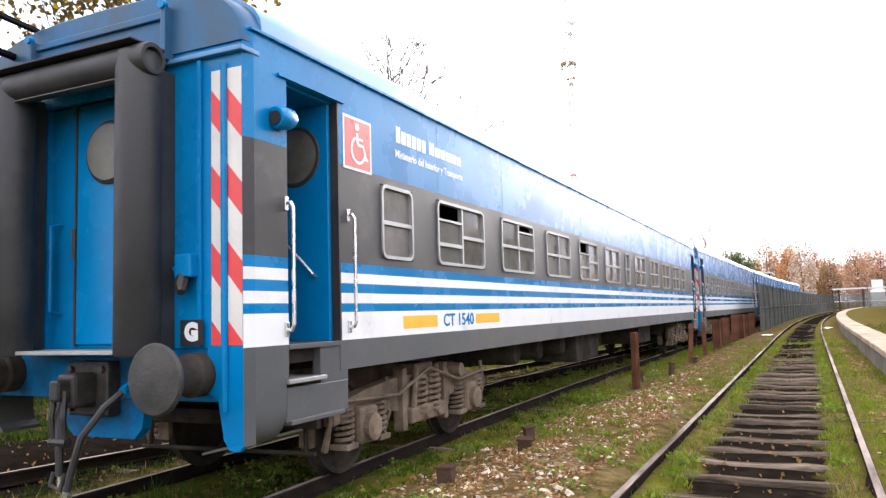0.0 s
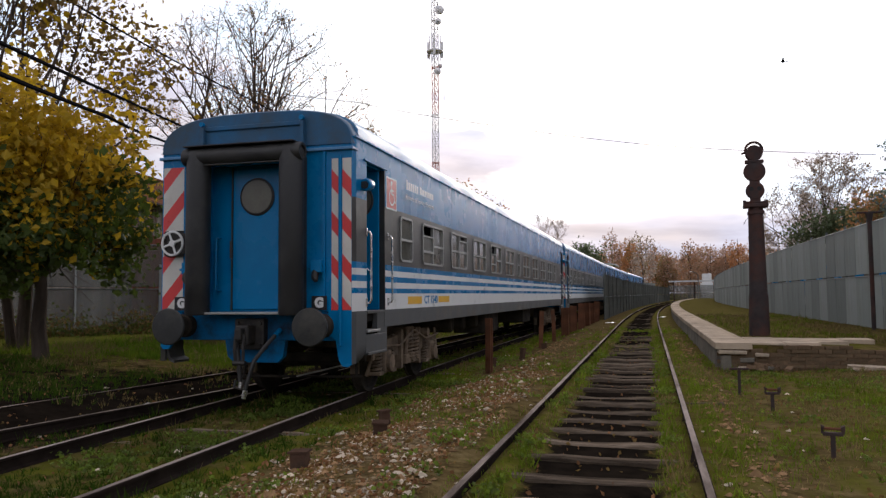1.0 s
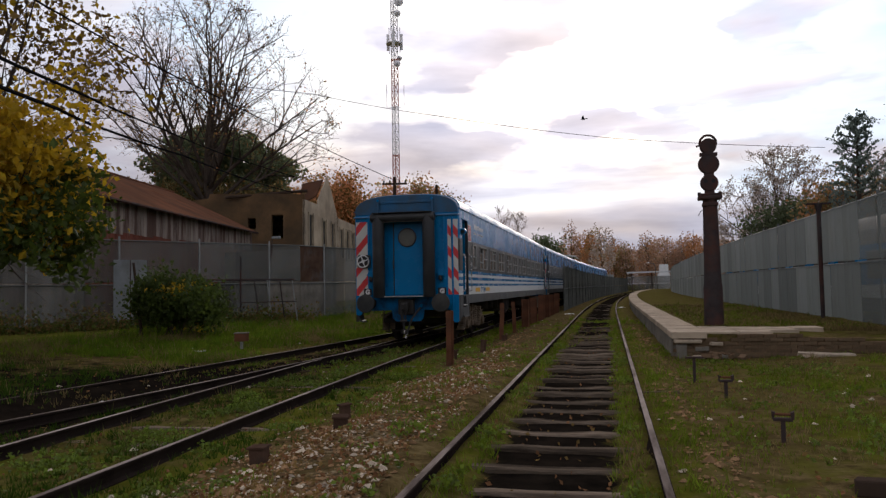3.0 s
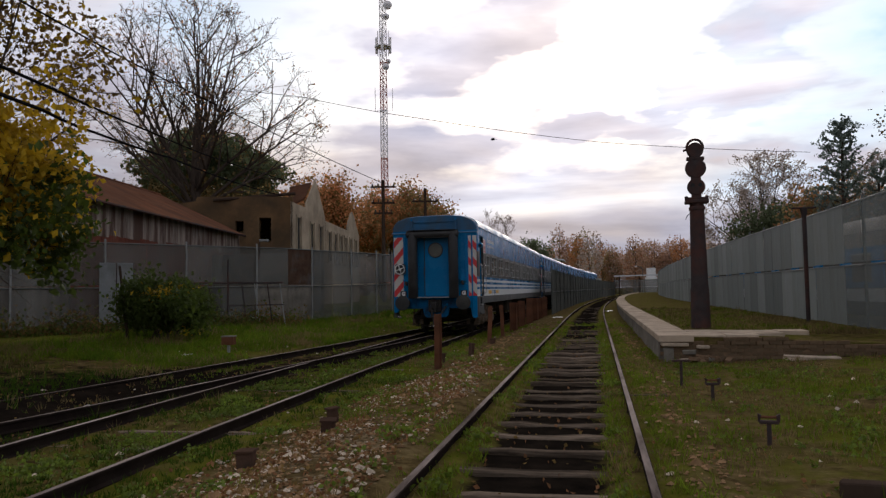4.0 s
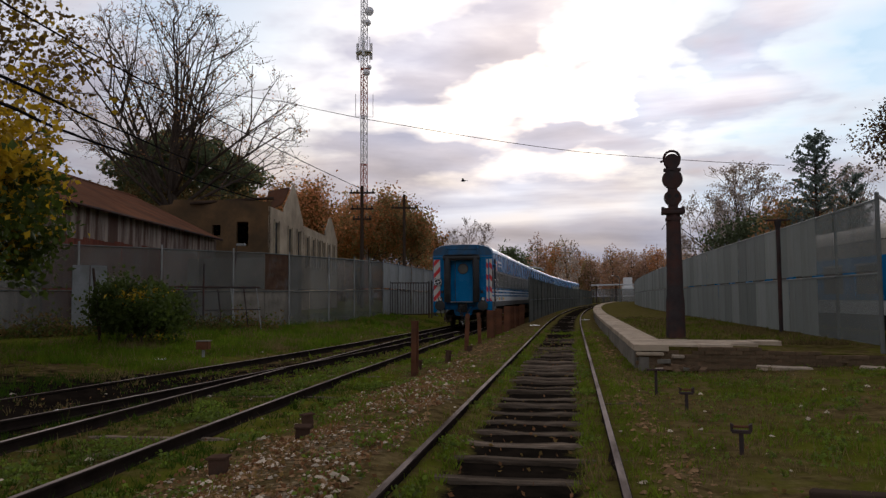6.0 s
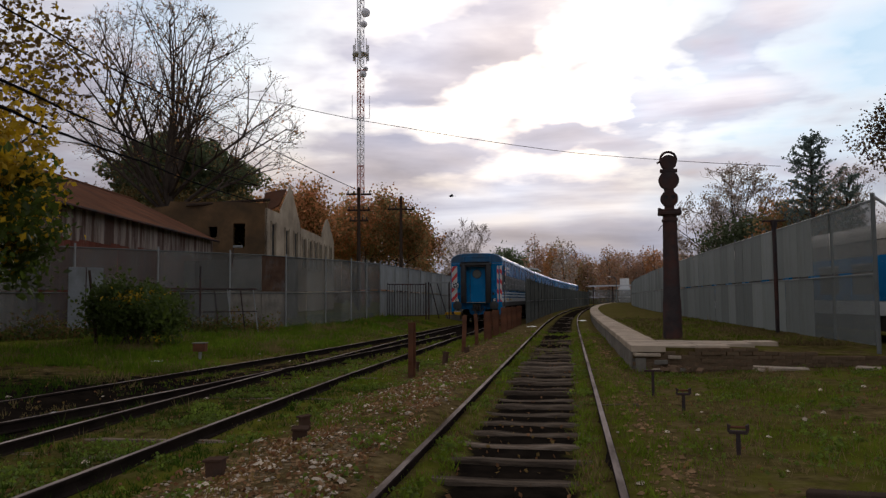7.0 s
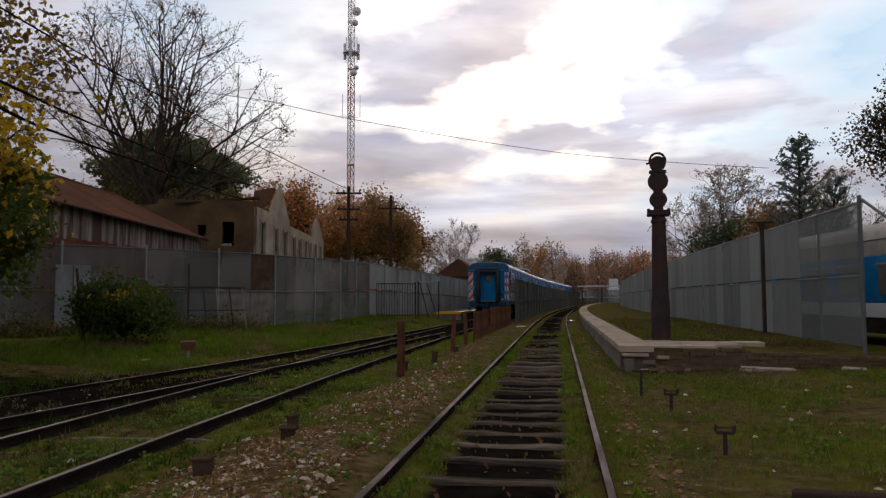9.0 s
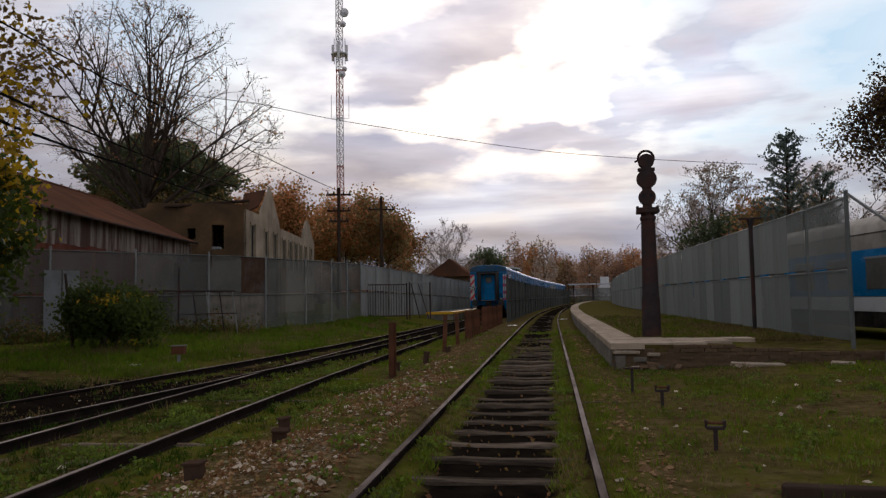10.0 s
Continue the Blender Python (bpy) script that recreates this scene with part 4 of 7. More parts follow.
# ---- the train ----
HALF, LENGTH, PITCH = 1.475, 25.6, 26.4
GUTTER, TOP = 3.66, 4.10


def roof_ring(y, grow=0.0, base=GUTTER):
    pts = []
    for i in range(17):
        a = math.pi * i / 16
        c, s = math.cos(a), math.sin(a)
        pts.append((HALF * math.copysign(abs(c) ** 0.62, c) + grow * c, y, base + (TOP - base) * abs(s) ** 0.75))
    return pts


def coach(detail=True, first=False):
    """A coach; its y runs along the train from the near end, z from the rail head."""
    c = thing("coach", "blue passenger coach with white stripes and charcoal window band", "train coach")

    def add(name, s, m, label="", parent=None, smooth=False):
        return s.make(name, m, parent or c, label, smooth)

    bays = [(1.93, 2.57)] + [(3.15 + 1.95 * i, 4.49 + 1.95 * i) for i in range(5)] + [(12.92, 13.38)] + [(13.98 + 1.95 * i, 15.3 + 1.95 * i) for i in range(4)] + [(21.8, 22.44)]
    doors = [(0.49, 1.20), (LENGTH - 1.20, LENGTH - 0.49)]
    for side in (1, -1):
        # colour bands of the body side, cut round doors and windows
        def band(name, z0, z1, m, cuts, out=0.0):
            y = 0.10
            x0, x1 = sorted((side * (HALF - 0.06), side * (HALF + out)))
            for a, b in sorted(cuts) + [(LENGTH - 0.10, None)]:
                if a > y + 0.01:
                    add(name, Shape().box(x0, x1, y, a, z0, z1), m)
                y = b
        band("skirt", 1.06, 1.31, M_SKIRT, doors)
        z = 1.31
        for i, (h, m) in enumerate(((1.55, M_WHITE), (1.625, M_BLUE), (1.715, M_WHITE), (1.80, M_BLUE), (1.89, M_WHITE), (1.975, M_BLUE))):
            band("stripe", z, h, m, doors)
            z = h
        band("window_band", 1.975, 2.84, M_BAND, [(0.49, LENGTH - 0.49)])
        s, y = Shape(), 1.20
        x0, x1 = sorted((side * (HALF - 0.06), side * HALF))
        for a, b in bays + [(LENGTH - 1.20, None)]:
            s.box(x0, x1, y, a, 1.975, 2.05).box(x0, x1, y, a, 2.05, 2.77).box(x0, x1, y, a, 2.77, 2.84)
            if b:
                s.box(x0, x1, a, b, 1.975, 2.05).box(x0, x1, a, b, 2.77, 2.84)
            y = b
        s.make("window_band", M_BAND, c, weld=True)
        band("upper_side", 2.84, 3.38, M_BLUE, doors)
        band("upper_side", 3.38, GUTTER, M_BLUE, [])
        add("gutter", Shape().box(*sorted((side * (HALF - 0.01), side * (HALF + 0.028))), 0.05, LENGTH - 0.05, GUTTER - 0.012, GUTTER + 0.008), M_BLUE)
        # deep skirt ends round the steps
        for y0, y1 in ((0.10, 0.46), (LENGTH - 0.46, LENGTH - 0.10)):
            # the skirt curls inwards at its foot
            prof = [(0.0, 1.06), (0.0, 0.86), (0.012, 0.76), (0.045, 0.68), (0.10, 0.615), (0.18, 0.585), (0.18, 0.62), (0.11, 0.66), (0.08, 0.76), (0.08, 1.06)]
            s = Shape().loft([[(side * (HALF - g), y, z) for g, z in prof] for y in (y0, y1)])
            add("end_skirt", s, M_SKIRT, smooth=True)
        if side > 0:
            for y0, y1 in ((0.46, 1.32), (LENGTH - 1.32, LENGTH - 0.46)):
                s = Shape().box(HALF - 0.08, HALF - 0.002, y0, y1, 0.72, 0.98, 0.01)
                s.box(HALF - 0.30, HALF + 0.03, y0 + 0.02, y1 - 0.1, 0.70, 0.735, 0.005)
                s.box(HALF - 0.08, HALF - 0.004, y0 + 0.45, y1, 0.98, 1.30)
                add("step_box", s, M_SKIRT)
                s = Shape().box(HALF - 0.36, HALF + 0.03, y0, y0 + 0.5, 1.01, 1.045, 0.006)
                add("step", s, M_ALU, "bare metal step")
                s = Shape()
                for i in range(9):
                    s.box(HALF - 0.31, HALF - 0.29, y0, y0 + 0.22, 1.06 + i * 0.027, 1.075 + i * 0.027)
                add("grille", s, M_UNDER)
        # windows
        for i, (a, b) in enumerate(bays):
            x, xi = side * (HALF + 0.016), side * (HALF - 0.05)
            w = thing("window", "", "")
            w.parent = c
            del_keys(w)
            fr = Shape()
            t = 0.034

            def frame_ring(a, b, z0, z1, t, x0, x1, s):
                lo, hi = sorted((x0, x1))
                r = 0.09
                def outline(g):
                    pts = []
                    for cy, cz, a0 in ((b - r, z1 - r, 0), (a + r, z1 - r, 90), (a + r, z0 + r, 180), (b - r, z0 + r, 270)):
                        for k in range(4):
                            q = radians(a0 + 30 * k)
                            pts.append((cy + (r - g) * math.cos(q), cz + (r - g) * math.sin(q)))
                    return pts
                o, n = outline(0), outline(t)
                m = len(o)
                rings = [[(lo, *p) for p in o], [(hi, *p) for p in o], [(hi, *p) for p in n], [(lo, *p) for p in n]]
                verts = [p for q in rings for p in q]
                faces = [(i * m + j, i * m + (j + 1) % m, ((i + 1) % 4) * m + (j + 1) % m, ((i + 1) % 4) * m + j) for i in range(4) for j in range(m)]
                s.add(verts, faces)
            frame_ring(a, b, 2.05, 2.77, t, xi, x, fr)
            lo, hi = sorted((side * (HALF - 0.04), x - side * 0.004))
            mid = (a + b) / 2
            double = b - a > 1.0
            if double:
                fr.box(lo, hi, mid - 0.020, mid + 0.020, 2.08, 2.74)
            rnd = random.Random(i * 7 + (3 if side > 0 else 40))
            halves = [(a + t, mid - 0.025), (mid + 0.025, b - t)] if double else [(a + t, b - t)]
            add("window_frame", fr, M_ALU, parent=w)
            for j, (p, q) in enumerate(halves):
                opened = {(1, 0): 0.2, (2, 1): 0.12, (4, 0): 0.22}.get((i, j), 0.0) if side > 0 else 0.0
                bar = 2.40 - (0.0 if opened < 0.15 else 0.12)
                add("glazing_bar", Shape().box(lo, hi, p, q, bar - 0.02, bar + 0.02), M_ALU, parent=w)
                g0, g1 = sorted((side * (HALF - 0.03), side * (HALF - 0.022)))
                add("pane", Shape().box(g0, g1, p, q, 2.09, bar - 0.02), M_GLASS, parent=w)
                if opened:
                    ztop = 2.74 - opened
                    add("pane", Shape().box(g0, g1, p, q, bar + 0.02, ztop), M_GLASS, parent=w)
                    add("glazing_bar", Shape().box(lo, hi, p, q, ztop, ztop + 0.025), M_ALU, parent=w)
                else:
                    add("pane", Shape().box(g0, g1, p, q, bar + 0.02, 2.73), M_GLASS, parent=w)
        # vestibule doors
        for n, (a, b) in enumerate(doors):
            near_end = n == 0
            add("door_head", Shape().box(*sorted((side * (HALF - 0.8), side * (HALF - 0.06))), a, b, 3.36, 3.38), M_BLUE)
            add("sill", Shape().box(*sorted((side * (HALF - 0.8), side * (HALF + 0.01))), a, b, 1.27, 1.31, 0.005), M_SKIRT)
            # the door stands open, folded back inside the vestibule
            xo, xi2 = side * (HALF - 0.07), side * (HALF - 0.77)
            yd = b - 0.05
            d = add("door", Shape().box(*sorted((xo, xi2)), yd, yd + 0.04, 1.31, 3.36, 0.006), M_BLUE)
            xm = side * (HALF - 0.42)
            s = Shape().lathe([(0.235, yd - 0.014), (0.265, yd - 0.012), (0.275, yd), (0.275, yd + 0.01)], (xm, 0, 2.93), "y", 26)
            add("window_rim", s, M_RUBBER, parent=d, smooth=True)
            add("pane", Shape().lathe([(0.24, yd - 0.018), (0.24, yd)], (xm, 0, 2.93), "y", 26), M_GLASS, parent=d)
            s = Shape().tube([(side * (HALF - 0.62), yd, 2.32), (side * (HALF - 0.62), yd - 0.05, 2.3), (side * (HALF - 0.2), yd - 0.05, 1.88), (side * (HALF - 0.2), yd, 1.86)], 0.014, 6)
            add("door_handle", s, M_CHROME, parent=d)
            add("door_seal", Shape().box(*sorted((side * (HALF - 0.07), side * (HALF + 0.012))), b - 0.012, b + 0.012, 1.31, 3.37), M_RUBBER)
            for y in (a - 0.03 if near_end else b + 0.03, b + 0.14 if near_end else a - 0.14):
                s = Shape()
                x0, x1 = side * (HALF - 0.01), side * (HALF + 0.075)
                s.tube([(x0, y, 2.40), (x1 - side * 0.02, y, 2.40), (x1, y, 2.36), (x1, y, 1.46), (x1 - side * 0.02, y, 1.42), (x0, y, 1.42)], 0.016, 8)
                s.box(*sorted((x0, side * (HALF + 0.02))), y - 0.02, y + 0.02, 2.34, 2.45, 0.004)
                s.box(*sorted((x0, side * (HALF + 0.02))), y - 0.02, y + 0.02, 1.37, 1.48, 0.004)
                add("handrail", s, M_CHROME, "bare steel handrail")
            add("drip_rail", Shape().box(*sorted((side * HALF, side * (HALF + 0.025))), a - 0.12, b + 0.1, 3.385, 3.405), M_BLUE)
    # corner chamfers, ends
    for end in (0, 1):
        def Y(v):
            return v if end == 0 else LENGTH - v
        for side in (1, -1):
            def chamfer(name, z0, z1, m, out=0.0):
                s = Shape()
                k = 1.45
                q = [(side * k, Y(0.0 - out)), (side * (HALF + out), Y(0.10)), (side * (HALF - 0.06), Y(0.10)), (side * (k - 0.04), Y(0.05))]
                s.slab(q if (side > 0) == (end == 0) else q[::-1], z0, z1)
                return add(name, s, m)
            foot = 0.58 if (side > 0) == (end == 0) else 0.78
            s = Shape().plate([(side * 1.12, 1.31), (side * 1.12, 0.99), (side * 1.22, 0.94), (side * 1.27, foot + 0.08), (side * 1.32, foot + 0.01), (side * 1.40, foot), (side * 1.45, foot + 0.04), (side * 1.45, 1.31)], "y", *sorted((Y(0.0), Y(0.05))))
            add("corner_skirt", s, M_BLUE)
            z = 0.62
            for h, m in ((1.31, M_SKIRT), (1.55, M_WHITE), (1.625, M_BLUE), (1.715, M_WHITE), (1.80, M_BLUE), (1.89, M_WHITE), (1.975, M_BLUE), (2.84, M_BAND), (GUTTER, M_BLUE)):
                chamfer("corner", z, h, m)
                z = h
        # face with a doorway
        s = Shape()
        for x0, x1, z0, z1 in ((-1.45, -0.72, 1.31, 3.6), (0.72, 1.45, 1.31, 3.6), (-0.72, 0.72, 3.34, 3.6)):
            add("end_panel", Shape().box(x0, x1, *sorted((Y(0.0), Y(0.05))), z0, z1), M_BLUE)
        for x in (-0.72, 0.70):
            add("door_jamb", Shape().box(x, x + 0.02, *sorted((Y(0.05), Y(0.22))), 1.31, 3.34), M_BLUE)
        # domed roof end with a flat visor
        s = Shape()
        rings = []
        for v, k in ((-0.02, 0.0), (0.0, 0.4), (0.06, 0.75), (0.22, 1.0)):
            rings.append([(x * (0.985 + 0.015 * k), Y(v), 3.50 + (z - 3.50) * (0.93 + 0.07 * k)) for x, _, z in roof_ring(0, base=3.56)])
        verts = [p for r in rings for p in r]
        m = len(rings[0])
        s.loft(rings, closed=True, caps=True)
        add("roof_end", s, M_ROOFEND, smooth=True)
        add("rain_lip", Shape().box(-HALF - 0.01, HALF + 0.01, *sorted((Y(-0.05), Y(0.16))), 3.47, 3.51, 0.008), M_BLUEROOF)
        # floor plate of the gangway and headstock
        add("tread_plate", Shape().box(-0.62, 0.62, *sorted((Y(-0.32), Y(0.25))), 1.28, 1.31, 0.005), M_ALU)
        s = Shape().box(-1.28, 1.28, *sorted((Y(0.02), Y(0.16))), 0.92, 1.31, 0.01)
        s.plate([(-0.44, 0.93), (-0.40, 0.70), (-0.31, 0.62), (0.36, 0.62), (0.44, 0.70), (0.48, 0.93)], "y", *sorted((Y(0.03), Y(0.12))))
        add("headstock", s, M_HEADSTOCK)
        # inner end door
        d = add("end_door", Shape().box(-0.70, 0.70, *sorted((Y(0.10), Y(0.15))), 1.31, 3.34), M_BLUE)
        s = Shape().box(-0.36, 0.62, *sorted((Y(0.07), Y(0.1))), 1.34, 3.30, 0.01)
        add("door_leaf", s, M_BLUE, parent=d)
        s = Shape().box(-0.385, -0.365, *sorted((Y(0.065), Y(0.1))), 1.33, 3.32)
        s.box(-0.40, -0.36, *sorted((Y(0.05), Y(0.07))), 2.05, 2.3, 0.005)
        add("door_handle", s, M_BAND, parent=d)
        s = Shape()
        ya, yb = (0.045, 0.072) if end == 0 else (LENGTH - 0.072, LENGTH - 0.045)
        s.lathe([(0.245, ya), (0.265, (ya + yb) / 2), (0.245, yb)], (0.02, 0, 2.90), "y", 26)
        add("window_rim", s, M_RUBBER, parent=d, smooth=True)
        s = Shape()
        s.lathe([(0.232, ya - 0.006), (0.232, yb + 0.006)], (0.02, 0, 2.90), "y", 26)
        add("pane", s, M_DUSTY, parent=d)
        # rubber gangway rolls
        yr = Y(-0.26)
        for x in (-0.70, 0.70):
            s = Shape().lathe([(0.15, 1.27), (0.165, 1.29), (0.165, 3.46), (0.15, 3.5)], (x, yr, 0), "z", 18)
            add("gangway_roll", s, M_RUBBER, smooth=True)
            s = Shape().box(x - 0.10 if x < 0 else x - 0.02, x + 0.02 if x < 0 else x + 0.10, *sorted((Y(-0.22), Y(0.02))), 1.32, 3.4)
            add("gangway_flange", s, M_RUBBER)
        s = Shape().lathe([(0.10, -0.90), (0.125, -0.88), (0.125, 0.86), (0.115, 0.88), (0.085, 0.88), (0.08, 0.80)], (0, yr - (0.03 if end == 0 else -0.03), 3.43), "x", 18)
        add("gangway_top_roll", s, M_RUBBER, smooth=True)
        add("gangway_cap", Shape().box(-0.84, 0.80, *sorted((Y(-0.44), Y(-0.1))), 3.55, 3.565, 0.003), M_RUBBER)
        add("gangway_cap", Shape().box(-0.60, 0.60, *sorted((Y(-0.36), Y(-0.3))), 3.30, 3.312, 0.003), M_SKIRT)
        # visor box on the roof end
        s = Shape()
        for x in (-0.79, 0.74):
            s.box(x, x + 0.05, *sorted((Y(-0.1), Y(0.1))), 3.5, 3.92, 0.008)
        s.box(-0.74, 0.74, *sorted((Y(-0.06), Y(0.1))), 3.84, 3.90, 0.008)
        add("visor_frame", s, M_ROOFEND)
        add("visor_panel", Shape().box(-0.74, 0.74, *sorted((Y(-0.03), Y(0.05))), 3.6, 3.84), M_ROOFEND)
        s = Shape()
        for x in (-0.765, 0.765):
            s.lathe([(0.035, 0), (0.035, 0.05)], (x, Y(-0.12) if end == 0 else Y(-0.07), 3.93), "y", 10)
        add("lifting_eye", s, M_BLUE)
        # buffers
        for x in (-1.04, 1.04):
            b = thing("buffer", "", "")
            b.parent = c
            del_keys(b)
            sg = 1 if end == 0 else -1
            prof = [(0.16, 0.02), (0.16, -0.10), (0.135, -0.12), (0.135, -0.28), (0.11, -0.30), (0.10, -0.39)]
            s = Shape().lathe([(r, Y(h)) for r, h in (prof if end == 0 else prof)], (x, 0, 1.12), "y", 20)
            add("barrel", s, M_UNDER, parent=b, smooth=True)
            prof = [(0.20, -0.38), (0.245, -0.395), (0.25, -0.415), (0.235, -0.432), (0.12, -0.442), (0.02, -0.444)]
            s = Shape().lathe([(r, Y(h)) for r, h in prof], (x, 0, 1.12), "y", 28)
            add("head", s, M_BUFFER, parent=b, smooth=True)
        # hazard stripes
        for side in (1, -1):
            hazard(add, end, Y, side)
        if end == 0 or detail:
            # coupling hook and hoses
            s = Shape().box(-0.22, 0.22, *sorted((Y(-0.10), Y(0.03))), 0.80, 1.22, 0.02)
            s.box(-0.10, 0.10, *sorted((Y(-0.30), Y(-0.08))), 0.88, 1.14, 0.03)
            s.box(-0.05, 0.05, *sorted((Y(-0.40), Y(-0.28))), 0.94, 1.10, 0.02)
            for bx in (-0.17, 0.17):
                for bz in (0.86, 1.16):
                    s.lathe([(0.03, Y(-0.135)), (0.03, Y(-0.09))], (bx, 0, bz), "y", 6)
            add("coupling", s, M_GREASE)
            s = Shape()
            for q in (-0.055, 0.055):
                s.tube([(q, Y(-0.34), 1.02), (q * 1.2, Y(-0.36), 0.82), (q, Y(-0.34), 0.62)], 0.022, 6)
            s.tube([(-0.09, Y(-0.34), 0.64), (0.09, Y(-0.34), 0.64)], 0.035, 8)
            s.tube([(0.0, Y(-0.34), 0.64), (0.02, Y(-0.35), 0.40)], 0.028, 8)
            s.tube([(-0.05, Y(-0.34), 0.42), (-0.06, Y(-0.36), 0.33), (0.04, Y(-0.36), 0.30), (0.07, Y(-0.34), 0.42)], 0.02, 6)
            add("coupling_screw", s, M_GREASE)
            for x, dz, dx in ((0.42, -0.02, -0.30), (-0.12, 0.10, 0.12)):
                s = Shape().tube([(x, Y(-0.1), 1.02), (x + dx * 0.2, Y(-0.24), 0.92 + dz), (x + dx * 0.7, Y(-0.32), 0.70 + dz), (x + dx, Y(-0.34), 0.42 + dz), (x + dx * 1.15, Y(-0.33), 0.28 + dz)], 0.028, 8)
                add("brake_hose", s, M_RUBBER, smooth=True)
                s = Shape().tube([(x + dx * 1.12, Y(-0.33), 0.31 + dz), (x + dx * 1.2, Y(-0.33), 0.20 + dz)], 0.033, 8)
                add("hose_coupling", s, M_CHROME)
                s = Shape().tube([(x, Y(-0.02), 1.06), (x, Y(-0.14), 1.0)], 0.036, 8)
                add("air_cock", s, M_BLUE)
            for x in (0.98, -0.98):
                s = Shape().box(x - 0.08, x + 0.08, *sorted((Y(-0.11), Y(0.0))), 1.83, 2.0, 0.012)
                s.tube([(x - 0.08, Y(-0.06), 1.9), (x - 0.13, Y(-0.06), 1.9)], 0.018, 6)
                jack = add("jumper_socket", s, M_BLUE)
                s = Shape().tube([(x - 0.02, Y(-0.07), 1.84), (x - 0.01, Y(-0.11), 1.76), (x + 0.02, Y(-0.14), 1.72)], [0.05, 0.05, 0.03], 8)
                add("plug", s, M_GREASE, parent=jack)
            for x in (1.06, -1.06):
                add("seam_strip", Shape().box(x - 0.02, x + 0.02, *sorted((Y(-0.03), Y(0.0))), 1.32, 3.46, 0.004), M_BLUE)
            s = Shape().tube([(-0.56, Y(0.1), 2.35), (-0.58, Y(0.0), 2.33), (-0.58, Y(0.0), 1.62), (-0.56, Y(0.1), 1.6)], 0.016, 6)
            add("grab_rail", s, M_BLUE)
            s = Shape().tube([(1.293, Y(-0.015), 3.40), (1.293, Y(-0.015), 1.05)], 0.026, 8)
            s.tube([(1.293, Y(-0.015), 1.05), (1.293, Y(-0.015), 0.86)], 0.022, 8)
            add("drain_pipe", s, M_BLUE)
            # rear lamp housing on the side by the door
            s = Shape().tube([(HALF + 0.05, Y(0.28), 3.03), (HALF + 0.05, Y(0.31), 3.035), (HALF + 0.05, Y(0.45), 3.05), (HALF + 0.04, Y(0.52), 3.06)], [0.08, 0.09, 0.085, 0.05], 14)
            lamp = add("side_lamp", s, M_BLUE, smooth=True)
            s = Shape().lathe([(0.058, Y(0.272)), (0.058, Y(0.285))], (HALF + 0.05, 0, 3.03), "y", 14)
            add("lens", s, M_DARK, parent=lamp)
    # handbrake wheel at the near end
    if detail:
        s = Shape()
        s.tube([(0.165 * math.cos(a), 0, 0.165 * math.sin(a)) for a in np.linspace(0, 2 * math.pi, 25)], 0.018, 6, caps=False)
        for i in range(4):
            a = radians(20 + 90 * i)
            s.tube([(0, 0, 0), (0.16 * math.cos(a), 0, 0.16 * math.sin(a))], 0.016, 6)
        s.lathe([(0.045, -0.02), (0.045, 0.02)], (0, 0, 0), "y", 12)
        w = add("handwheel", s, M_WHITE, "white four-spoked handwheel")
        w.location = (-1.2, -0.12, 2.27)
        add("wheel_plate", Shape().box(-1.38, -1.02, -0.04, -0.012, 2.09, 2.45, 0.05), M_BAND)
        add("wheel_shaft", Shape().tube([(-1.2, -0.12, 2.27), (-1.2, 0.0, 2.27)], 0.02, 6), M_BAND)
        for x in (1.0, -1.1):
            p = add("letter_plate", Shape().box(x - 0.11, x + 0.11, -0.036, -0.03, 1.33, 1.52), M_DARK)
            text("G", x, -0.038, 1.425, 0.17, "y", M_WHITE, p, bold=0.012)
    # roof
    s = Shape()
    s.loft([roof_ring(y) for y in [0.2] + list(np.linspace(2, LENGTH - 2, 12)) + [LENGTH - 0.2]])
    add("roof", s, M_BLUEROOF, smooth=True)
    s = Shape()
    for y in np.linspace(3, LENGTH - 3, 6):
        s.lathe([(0.16, TOP - 0.02), (0.17, TOP + 0.05), (0.10, TOP + 0.09)], (0.35, y, 0), "z", 12)
    add("roof_vents", s, M_BLUEROOF, smooth=True)
    # floor and dark lining
    s = Shape().box(-HALF + 0.07, HALF - 0.07, 0.3, LENGTH - 0.3, 1.16, 1.27)
    s.box(-0.3, 0.3, 1.5, LENGTH - 1.5, 0.98, 1.16)
    add("underframe", s, M_UNDER)
    s = Shape().box(-0.02, 0.02, 1.6, LENGTH - 1.6, 1.3, 3.6)
    s.box(-HALF + 0.08, HALF - 0.08, 1.42, 1.45, 1.3, 3.6).box(-HALF + 0.08, HALF - 0.08, LENGTH - 1.45, LENGTH - 1.42, 1.3, 3.6)
    add("partition", s, M_DARK)
    for ye in (1.42, LENGTH - 1.42):
        s = Shape().box(-1.10, 1.10, ye - 0.04, ye + 0.04, 0.52, 0.66, 0.015)
        s.tube([(-1.05, ye, 0.27), (1.05, ye, 0.30)], 0.022, 6)
        for q in (-0.95, 0.95):
            s.tube([(q, ye, 0.29), (q * 0.98, ye + 0.02, 0.56)], 0.022, 6)
        add("guard_beam", s, M_UNDER)
        add("pull_rod", Shape().tube([(0.2, ye - 0.5, 0.34), (0.95, ye + 0.1, 0.52)], 0.012, 6), M_ALU)
